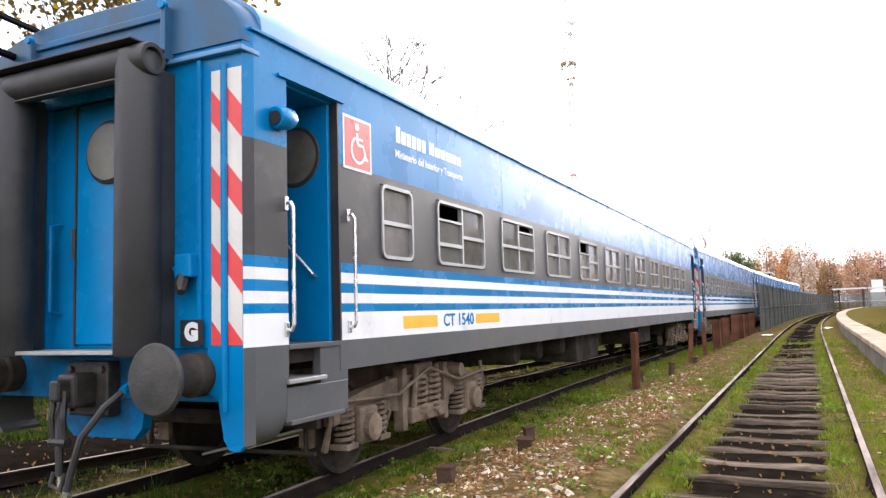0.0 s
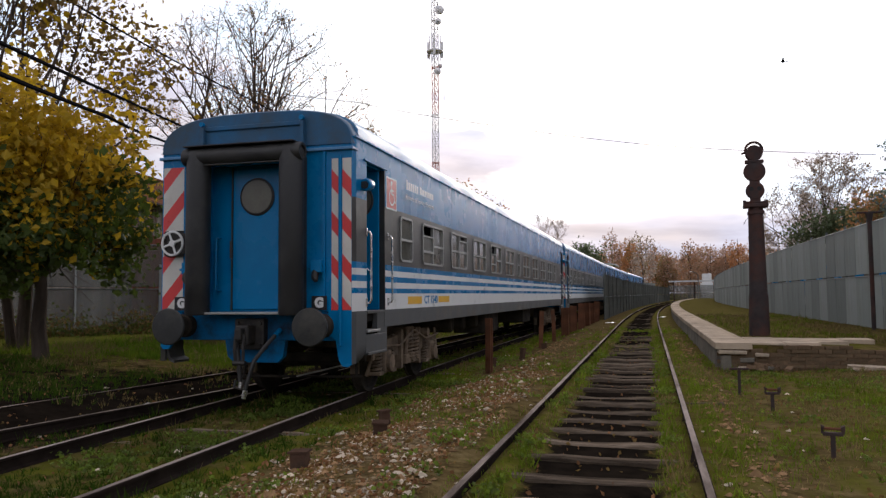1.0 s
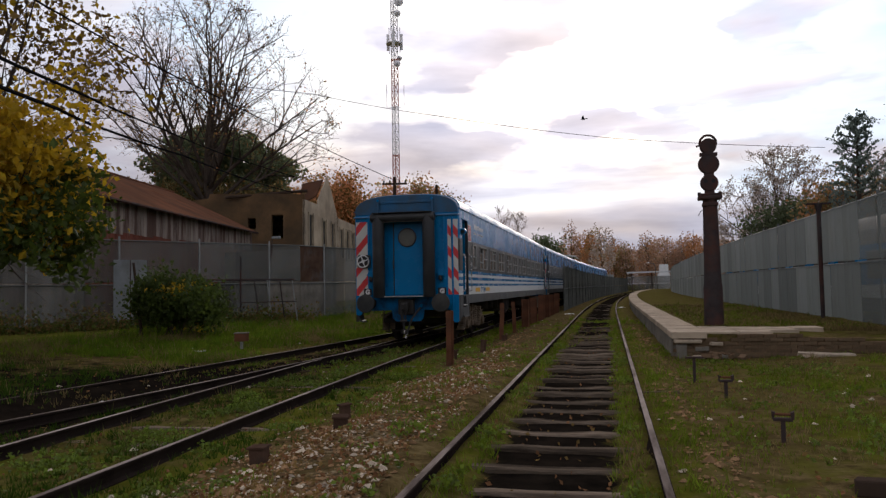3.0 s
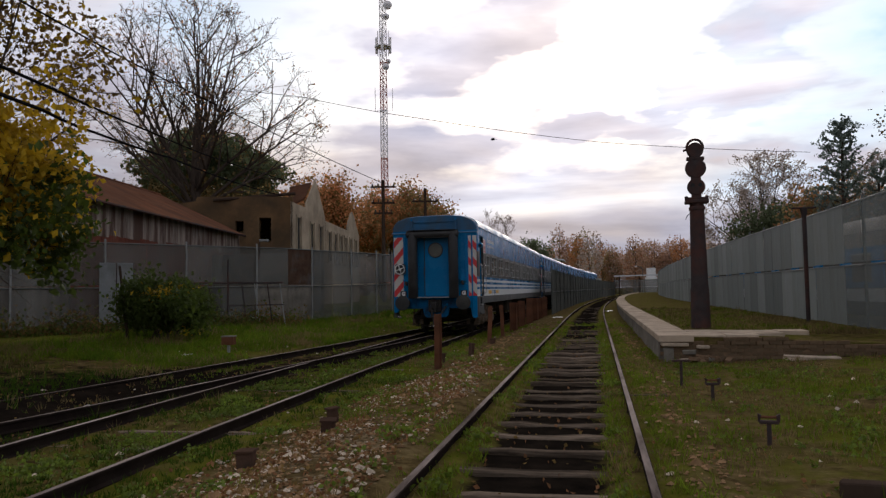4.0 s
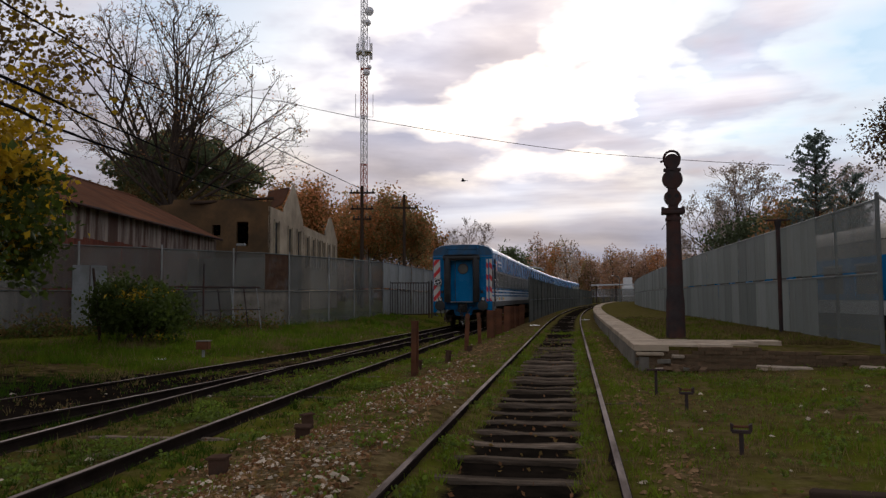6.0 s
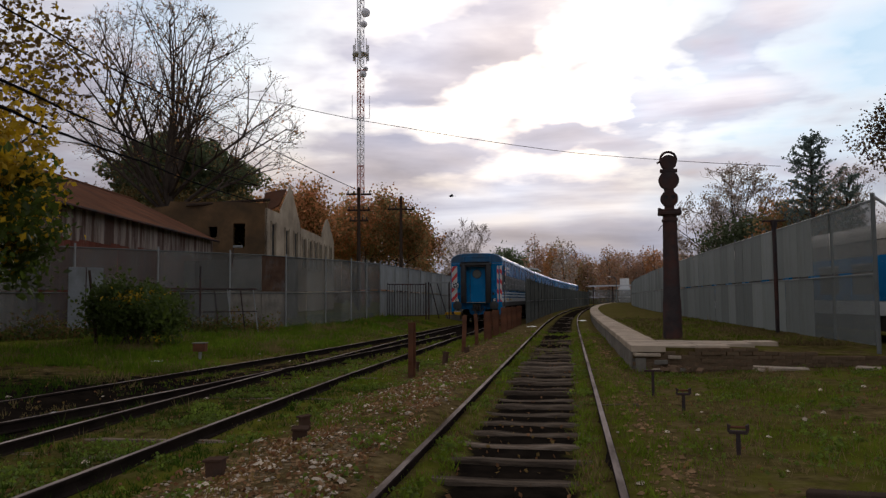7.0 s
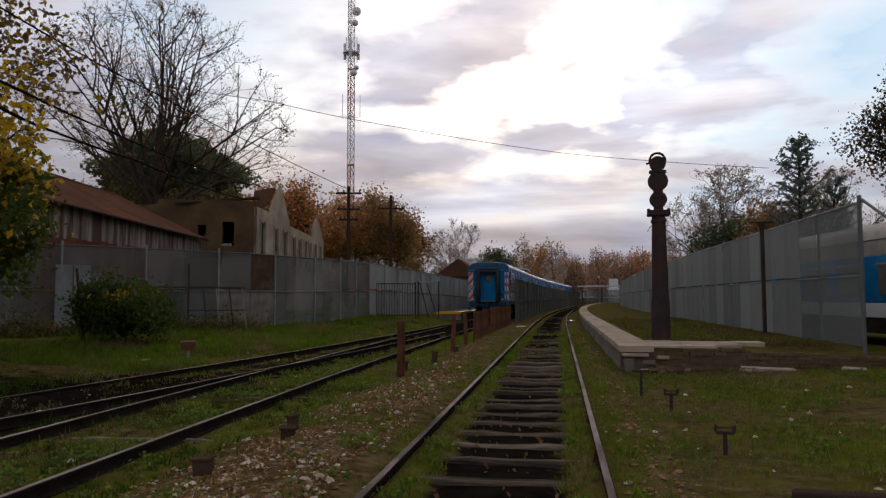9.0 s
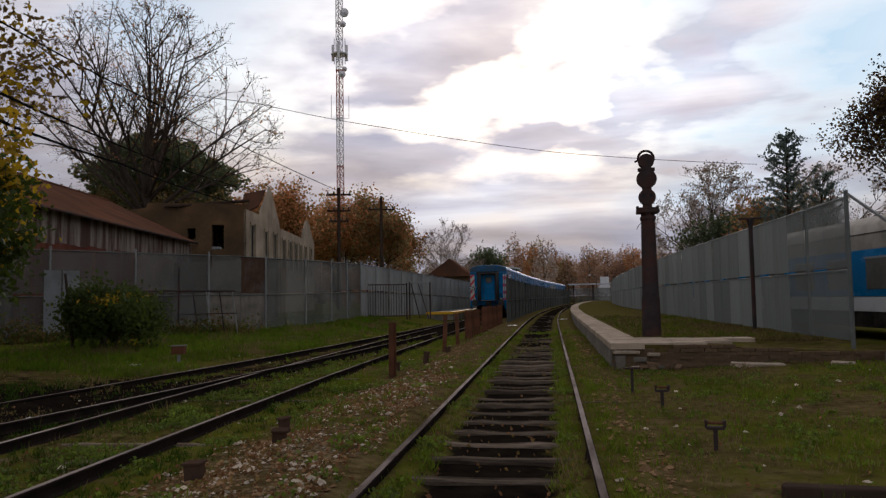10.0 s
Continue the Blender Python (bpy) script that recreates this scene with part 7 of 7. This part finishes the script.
    tree((17.8, 41.5), 15.0, 5.0, 0.26, (7, 6, 5, 3), [(20, 50)] + V, 63, "tall tree with dusky withered leaves", 24000, 0.19, (M_LEAFB, M_PURPLE), 0.35, colour=mixed(0.6, 9))
    tree((15.5, 52.0), 9.0, 3.5, 0.2, (7, 5, 4), R, 64, "russet tree with thinning leaves", 4200, 0.26, (M_LEAFR, M_OLIVE), 0.4, colour=mixed(0.5, 10))
    # conifer
    t = thing("conifer", "blue-green conifer with drooping layered branches", "tree", pose(14.4, 47.5, 0))
    s = Shape()
    pts = []
    rnd = random.Random(77)
    for x0, y0, hi, count, wide in ((0.0, 0.0, 11.3, 74, 1.0), (2.2, 0.4, 8.8, 30, 0.6)):
        s.tube([(x0 * 0.5, y0 * 0.5, 0), (x0 * 0.8, y0, hi * 0.5), (x0, y0, hi - 0.2)], [0.22, 0.14, 0.02], 7)
        for i in range(count):
            z = 2.2 + (hi - 2.6) * (i + rnd.random()) / count
            ln = (0.35 + 2.5 * wide * ((hi - z) / hi) ** 0.8) * rnd.uniform(0.6, 1.25)
            a = i * 2.4 + rnd.uniform(-0.4, 0.4)
            rise = rnd.uniform(0.35, 0.95)
            o = Vector((x0 * min(1.0, 0.5 + 0.6 * z / hi), y0, z))
            m = o + Vector((math.cos(a) * ln * 0.6, math.sin(a) * ln * 0.6, ln * rise * 0.35))
            e = o + Vector((math.cos(a) * ln, math.sin(a) * ln, ln * rise))
            s.tube([o, m, e], [0.045, 0.03, 0.008], 4, caps=False)
            # drooping plumes along the branch
            for k in range(9):
                f = 0.2 + 0.8 * k / 8
                q = o.lerp(m, f * 2) if f < 0.5 else m.lerp(e, f * 2 - 1)
                b = rnd.uniform(0, 2 * math.pi)
                u = Vector((math.cos(b) + 0.7 * math.cos(a), math.sin(b) + 0.7 * math.sin(a), rnd.uniform(-0.1, 0.8))).normalized()
                w = rnd.uniform(0.25, 0.55)
                for h in range(13):
                    c = q + u * (w * h / 12)
                    pts.append((c.x + rnd.gauss(0, 0.04), c.y + rnd.gauss(0, 0.04), c.z + rnd.gauss(0, 0.04)))
    s.make("trunk", M_BARK, t)
    ob = new("crown", leaf_mesh("crown", pts, 0.16, (M_CONIFER,), 77))
    ob.parent = t
    # bush by the fence with a few yellow leaves
    t = thing("bush", "dense green bush with some yellow leaves", "bush", pose(-12.6, 20.0, ground_z(-12.6, 20), 0, 0, 0))
    s, tips = Shape(), []
    for i in range(16):
        a = rnd.uniform(0, 2 * math.pi)
        grow(s, Vector((rnd.uniform(-0.5, 0.6), rnd.uniform(-0.5, 0.5), 0)), Vector((math.cos(a) * 0.6, math.sin(a) * 0.5, 1)).normalized(), rnd.uniform(0.7, 1.15), 0.02, 0, (4, 3), [(25, 60), (25, 60)], rnd, tips)
    s.make("stem", M_BARK, t)
    pts = scatter(tips, 15000, 0.2, 3)
    pts[:, 2] = np.maximum(pts[:, 2], 0.03)
    pk = (np.sin(pts[:, 0] * 3.1) + np.sin(pts[:, 2] * 5 + 1) + np.random.default_rng(5).normal(size=len(pts)) * 0.5 > 1.95).astype(int)
    ob = new("crown", leaf_mesh("crown", pts, 0.13, (M_LEAFDEEP, M_LEAFY), 3, pk))
    ob.parent = t
    Shape().tube([(-0.75, -0.4, 0), (-1.0, -0.45, 2.15)], [0.05, 0.035], 6).make("broken_stake", M_WOOD, t)


M_LITTER = mat("dead_brown_leaves", (0.27, 0.135, 0.065), 0.85, var=0.4, scale=0.8, piece=0.6, bump=0, leaf=0.2)
M_WEED = mat("fresh_green_weeds", (0.135, 0.190, 0.022), 0.7, var=0.4, scale=0.8, piece=0.6, bump=0, leaf=0.5)
# leaf green lowered to stand for shade on the bush and low crown
M_LEAFDEEP = mat("deep_green_leaves", (0.055, 0.080, 0.012), 0.7, var=0.4, scale=0.8, piece=0.6, bump=0, leaf=0.5)
M_PALELEAF = mat("pale_dry_leaves", (0.60, 0.50, 0.42), 0.85, var=0.3, scale=0.5, piece=0.4, bump=0, leaf=0.3)
# russet paled and greyed, with the distant haze put into the leaf colour
M_WOODS = mat("far_russet_leaves", (0.52, 0.33, 0.22), 0.85, var=0.3, scale=0.1, piece=0.4, bump=0, leaf=0.55)
M_PURPLE = mat("dusky_leaves", (0.105, 0.070, 0.062), 0.85, var=0.3, scale=0.5, piece=0.5, bump=0)
build_trees()


def build_far_woods():
    """The wooded skyline: crowns of many small leaves on thin stems, in one mesh."""
    rng = np.random.default_rng(17)
    pts, pick = [], []
    s = Shape()
    rnd = random.Random(4)
    for i in range(150):
        az = radians(-24 + 50 * i / 150 + rnd.uniform(-0.5, 0.5))
        r = rnd.uniform(170, 235)
        deg = math.degrees(az)
        h = rnd.uniform(11, 14) if -4.5 < deg < 9 else rnd.uniform(8, 12)
        if -3.0 < deg < 0.5:
            h += 2.5
        x, y = r * math.sin(az), r * math.cos(az)
        tone = 0 if deg > 0.8 and rnd.random() < 0.85 else rnd.choice((1, 1, 2, 0, 3))
        n = 1500
        u = rng.normal(size=(n, 3))
        u /= np.linalg.norm(u, axis=1)[:, None]
        lump = 1 + 0.22 * np.sin(u[:, 0] * 5 + i) * np.sin(u[:, 1] * 4 + 2 * i) + 0.12 * np.sin(u[:, 2] * 8 + i)
        q = u * (rng.uniform(0.3, 1.0, n) ** 0.5 * lump)[:, None] * np.array([2.9, 2.9, 0.46 * h]) + np.array([x, y, h * 0.54])
        q = q[q[:, 2] > 0.4]
        pts.append(q)
        pick += [tone if rnd.random() < 0.8 else rnd.randrange(4) for _ in range(len(q))]
        s.tube([(x, y, 0), (x + rnd.uniform(-0.6, 0.6), y, h)], [0.25, 0.05], 4, caps=False)
        for k in range(4):
            z = rnd.uniform(0.35, 0.75) * h
            s.tube([(x, y, z), (x + rnd.uniform(-2, 2), y + rnd.uniform(-2, 2), z + rnd.uniform(1.5, 3.5))], [0.12, 0.03], 3, caps=False)
    me = leaf_mesh("far_woods", np.concatenate(pts), 0.5, (M_WOODS, M_OLIVE, M_LEAFR, M_PALELEAF), 5, pick)
    t = thing("far_woods", "russet and olive autumn woods on the skyline", "woods", kind="stuff")
    ob = new("foliage", me)
    ob.parent = t
    s.make("stems", M_TWIG, t)


build_far_woods()


# ---- ground cover ----
def rocks(name, centres, size, m, seed, label, cat):
    rng = np.random.default_rng(seed)
    c = np.asarray(centres, float)
    n = len(c)
    base = np.array([(1, 0, 0), (0.3, 0.95, 0), (-0.8, 0.6, 0), (-0.8, -0.6, 0), (0.3, -0.95, 0), (0.3, 0.2, 0.8), (-0.3, -0.1, 0.75), (0, 0, -0.6)])
    fc = np.array([(0, 1, 5), (1, 2, 5), (2, 6, 5), (2, 3, 6), (3, 4, 6), (4, 5, 6), (4, 0, 5), (1, 0, 7), (2, 1, 7), (3, 2, 7), (4, 3, 7), (0, 4, 7)])
    k = size * rng.lognormal(0, 0.45, n)
    a = rng.uniform(0, 2 * np.pi, n)
    v = base[None] * (1 + rng.uniform(-0.32, 0.32, (n, 8, 3))) * k[:, None, None] * np.array([1, 0.8, 0.6])
    x = v[..., 0] * np.cos(a)[:, None] - v[..., 1] * np.sin(a)[:, None]
    y = v[..., 0] * np.sin(a)[:, None] + v[..., 1] * np.cos(a)[:, None]
    v = np.stack([x, y, v[..., 2]], -1) + c[:, None, :]
    f = (fc[None] + (np.arange(n) * 8)[:, None, None]).reshape(-1, 3)
    me = bpy.data.meshes.new(name)
    me.from_pydata(v.reshape(-1, 3).tolist(), [], f.tolist())
    me.materials.append(m)
    return tagged(new(name, me), label, cat, kind="stuff")


def near_rail(x, y, pad=0.09):
    for line in (near_track_x, main_rail_x, siding_x):
        for o in (-GAUGE, GAUGE):
            if abs(x - line(y) - o) < pad:
                return True
    return False


def build_cover():
    rng = np.random.default_rng(23)

    def pick(n, x0, x1, y0, y1, test, power=1.6):
        out = []
        while len(out) < n:
            x, y = rng.uniform(x0, x1), y0 + (y1 - y0) * rng.random() ** power
            if test(x, y) > rng.random() and not near_rail(x, y):
                out.append((x, y, ground_z(x, y)))
        return out

    def patchy(x, y):
        return 0.5 + 0.9 * noise.noise((x * 0.55, y * 0.55, 7.0))
    g = lambda x, y: 0.0 if abs(x - near_track_x(y)) < 0.8 else max(0.0, gravel_at(x, y) - 0.1) * (0.6 + noise.noise((x * 1.1, y * 1.1, 2.0)))
    c = pick(9500, -4.2, 1.5, 3.2, 26, g)
    rocks("ballast_stones", [(x, y, z + 0.006) for x, y, z in c], 0.019, M_STONE, 1, "loose brown and grey ballast stones", "stones")
    c = pick(2600, -4.2, -1.2, 3.2, 18, g)
    rocks("rubble_stones", [(x, y, z + 0.01) for x, y, z in c], 0.020, M_PALE, 2, "pale broken stones and rubble", "stones")
    c = pick(240, -11, 6, 4, 34, lambda x, y: 0.0 if abs(x - near_track_x(y)) < 0.7 else 0.5)
    rocks("scattered_stones", [(x, y, z + 0.005) for x, y, z in c], 0.026, M_PALE, 6, "scattered pale stones and scraps in the grass", "stones")
    # fallen leaves
    c = pick(5200, -11, 7, 3.2, 30, lambda x, y: 0.6) + pick(5500, -4.2, -1.2, 3.2, 18, g)
    me = leaf_mesh("fallen_leaves", [(x, y, z + 0.02) for x, y, z in c], 0.05, (M_LEAFB, M_LITTER), 4, mixed(0.5, 6)(np.zeros(len(c))))
    tagged(new("fallen_leaves", me), "brown fallen leaves scattered on the ground", "leaves", kind="stuff")

    # grass in tufts
    def lawn(x, y):
        s = soil_at(x, y) + 0.15 * gravel_at(x, y) + 1.2 * (1 - smooth01(abs(x - near_track_x(y)), 0.45, 0.6)) * (1 - 0.6 * smooth01(y, 13, 22))
        return max(0.0, patchy(x, y) + 0.35 - 0.75 * s + 1.3 * math.exp(-((abs(x - near_track_x(y)) - 0.68) / 0.09) ** 2))
    tufts = pick(25000, -15, 6.6, 3.2, 34, lawn, 1.9)
    tufts += pick(3500, -9, 6.6, -6, 3.2, lawn, 1.0)
    plat = []
    for i in range(2600):
        x, y = rng.uniform(2.0, 5.7), 16.5 + 20 * rng.random() ** 1.5
        if not (x < 4.4 and y < 18.0):
            plat.append((x, y, PLAT_Z - 0.03))
    def blades(name, T, mats, share, label):
        T = np.array(T)
        n, b = len(T), 8
        base = np.repeat(T, b, 0) + np.concatenate([rng.normal(0, 0.035, (n * b, 2)), np.zeros((n * b, 1))], 1)
        h = np.repeat(rng.lognormal(math.log(0.052), 0.5, n), b) * rng.uniform(0.5, 1.2, n * b)
        h *= 1 + 0.9 * np.repeat((T[:, 0] < -8).astype(float), b)
        a = rng.uniform(0, 2 * np.pi, n * b)
        w = rng.uniform(0.004, 0.009, n * b) * (1 + np.maximum(0, base[:, 1] - 9) * 0.07)
        tx, ty = np.cos(a), np.sin(a)
        lean = rng.normal(0, 0.45, (n * b, 2)) * h[:, None]
        v0 = base + np.stack([tx * w, ty * w, np.full(n * b, -0.01)], 1)
        v1 = base + np.stack([-tx * w, -ty * w, np.full(n * b, -0.01)], 1)
        v2 = base + np.concatenate([lean, h[:, None]], 1)
        v = np.stack([v0, v1, v2], 1).reshape(-1, 3)
        f = np.arange(n * b * 3).reshape(-1, 3)
        me = bpy.data.meshes.new(name)
        me.from_pydata(v.tolist(), [], f.tolist())
        for m in mats:
            me.materials.append(m)
        dry = np.array([0.5 + 0.9 * noise.noise((p[0] * 0.7, p[1] * 0.5, 31.0)) for p in T])
        pick_dry = np.repeat(dry, b) + rng.normal(0, 0.22, n * b) > 1 - share
        me.polygons.foreach_set("material_index", pick_dry.astype(np.int32))
        tagged(new(name, me), label, "grass", kind="stuff")
    # tufts at the near left take the shade-darkened green
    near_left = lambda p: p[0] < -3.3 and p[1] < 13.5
    blades("grass", [p for p in tufts if not near_left(p)], (M_GRASS, M_DRY), 0.30, "short uneven tufts of green and dry grass")
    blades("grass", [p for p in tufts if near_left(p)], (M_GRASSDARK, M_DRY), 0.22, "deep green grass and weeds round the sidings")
    blades("grass", pick(6500, -14.5, -7.6, 14.5, 46, lambda x, y: max(0.0, 1.4 * patchy(x, y) - 0.1), 1.2), (M_LUSH, M_DRY), 0.25, "lush green grass along the fence")
    blades("grass", plat, (M_GRASS, M_DRY), 0.62, "thin browning grass on the platform")
    # weeds along the foot of the left fence
    pts = []
    for i in range(9000):
        t = rng.random()
        x, y = -22 + 9.5 * t, 15.5 + 14 * t
        hh = abs(rng.normal(0, 0.33)) * (0.4 + 0.8 * abs(math.sin(t * 23)))
        x, y = x + 0.2 + abs(rng.normal(0, 0.5)), y - abs(rng.normal(0, 0.4))
        pts.append((x, y, ground_z(x, y) + hh))
    me = leaf_mesh("weeds", pts, 0.12, (M_LEAFG, M_LEAFB), 9, mixed(0.45, 12)(np.zeros(len(pts))))
    tagged(new("weeds", me), "rank weeds along the foot of the fence", "weeds", kind="stuff")
    # low broad-leaved weeds in clumps round the rails and over the ballast
    def rank(x, y):
        edge = max(math.exp(-((abs(x - near_track_x(y)) - 0.72) / 0.12) ** 2), 0.8 * math.exp(-((x - train_track_x(y)) / 0.7) ** 2), 0.6 * math.exp(-((x + 3.6) / 0.35) ** 2), 0.12 * smooth01(x, -4.0, -3.2) * (1 - smooth01(x, -1.6, -1.2)), 0.22 * smooth01(x, 1.0, 1.6))
        return edge * max(0.0, 0.15 + 1.2 * noise.noise((x * 1.3, y * 1.0, 17.0)))
    pts = []
    for x, y, z in pick(1500, -6.4, 6.0, 3.2, 20, rank, 1.5):
        r = rng.uniform(0.03, 0.09)
        for k in range(14):
            pts.append((x + rng.normal(0, r), y + rng.normal(0, r), z + abs(rng.normal(0, 0.028)) + 0.012))
    me = leaf_mesh("weeds", pts, 0.05, (M_WEED, M_LEAFG), 19, mixed(0.35, 13)(np.zeros(len(pts))))
    tagged(new("weeds", me), "low bright green weeds in clumps round the rails", "weeds", kind="stuff")
    # litter
    for x, y, sx, turn in ((-7.2, 9.85, 0.22, 20), (0.72, 47.0, 0.35, 60), (-1.9, 38.0, 0.3, 10), (-9.6, 16.4, 0.16, 40)):
        bm = bmesh.new()
        bmesh.ops.create_grid(bm, x_segments=6, y_segments=4, size=0.5)
        for p in bm.verts:
            p.co = (p.co.x * sx * 1.6, p.co.y * sx, 0.05 + 0.05 * noise.noise((p.co.x * 6 + x, p.co.y * 6, y)))
        bmesh.ops.solidify(bm, geom=bm.faces[:], thickness=0.004)
        me = bpy.data.meshes.new("plastic_bag")
        bm.to_mesh(me)
        bm.free()
        me.materials.append(M_CREAM)
        ob = new("plastic_bag", me)
        ob.matrix_basis = pose(x, y, ground_z(x, y) + 0.01, 0, 0, turn)
        tagged(ob, "crumpled pale plastic bag on the ground", "litter")


build_cover()


# ---- bird ----
def build_bird():
    b = thing("bird", "small dark bird flying across the sky", "bird")
    s = Shape().lathe([(0.005, -0.17), (0.05, -0.08), (0.06, 0.02), (0.035, 0.1), (0.02, 0.14)], (0, 0, 0), "y", 8)
    s.make("body", M_WIRE, b, smooth=True)
    for k in (-1, 1):
        s = Shape().loft([[(k * 0.03, 0.06, 0), (k * 0.03, -0.07, 0), (k * 0.03, -0.0, 0.015)], [(k * 0.2, 0.05, 0.09), (k * 0.2, -0.06, 0.09), (k * 0.2, 0, 0.1)], [(k * 0.36, -0.03, 0.07), (k * 0.36, -0.07, 0.07), (k * 0.36, -0.05, 0.075)]])
        s.make("wing", M_WIRE, b)
    Shape().plate([(-0.04, -0.15), (0.04, -0.15), (0.06, -0.27), (-0.06, -0.27)], "z", -0.006, 0.006).make("tail", M_WIRE, b)
    return b


bird = build_bird()


def motions():
    for i, c in enumerate(COACHES):
        walk(c, [(t, coach_pose(y + i * PITCH)) for t, y in TRAIN_Y])

    # wheels turn as the train draws away
    steps = [i / 10 for i in range(101)]
    gone = [float(np.interp(t, [r[0] for r in TRAIN_Y], [r[1] for r in TRAIN_Y])) - TRAIN_Y[0][1] for t in steps]
    for c in COACHES:
        for w in c.children:
            if w.name.startswith("wheelset"):
                at = w.location.copy()
                walk(w, [(t, pose(at.x, at.y, at.z, -math.degrees(g / 0.46))) for t, g in zip(steps, gone)])

    path = [(0.0, 13.0, 51.4, 16.2), (0.5, 10.53, 49.73, 15.82), (1.0, 8.06, 48.1, 15.36), (1.5, 5.93, 47.14, 13.93), (2.5, 1.52, 46.09, 12.05), (4.5, -6.6, 44.14, 9.96),
            (5.5, -6.35, 44.21, 8.77), (7.0, -6.9, 44.16, 7.65), (7.5, -7.93, 44.05, 6.69), (8.5, -12.0, 44.0, 5.9), (10.0, -24.0, 46.0, 6.4)]
    walk(bird, [(t, pose(x, y, z, 0, (12, -14)[i % 2], 85)) for i, (t, x, y, z) in enumerate(path)])

motions()
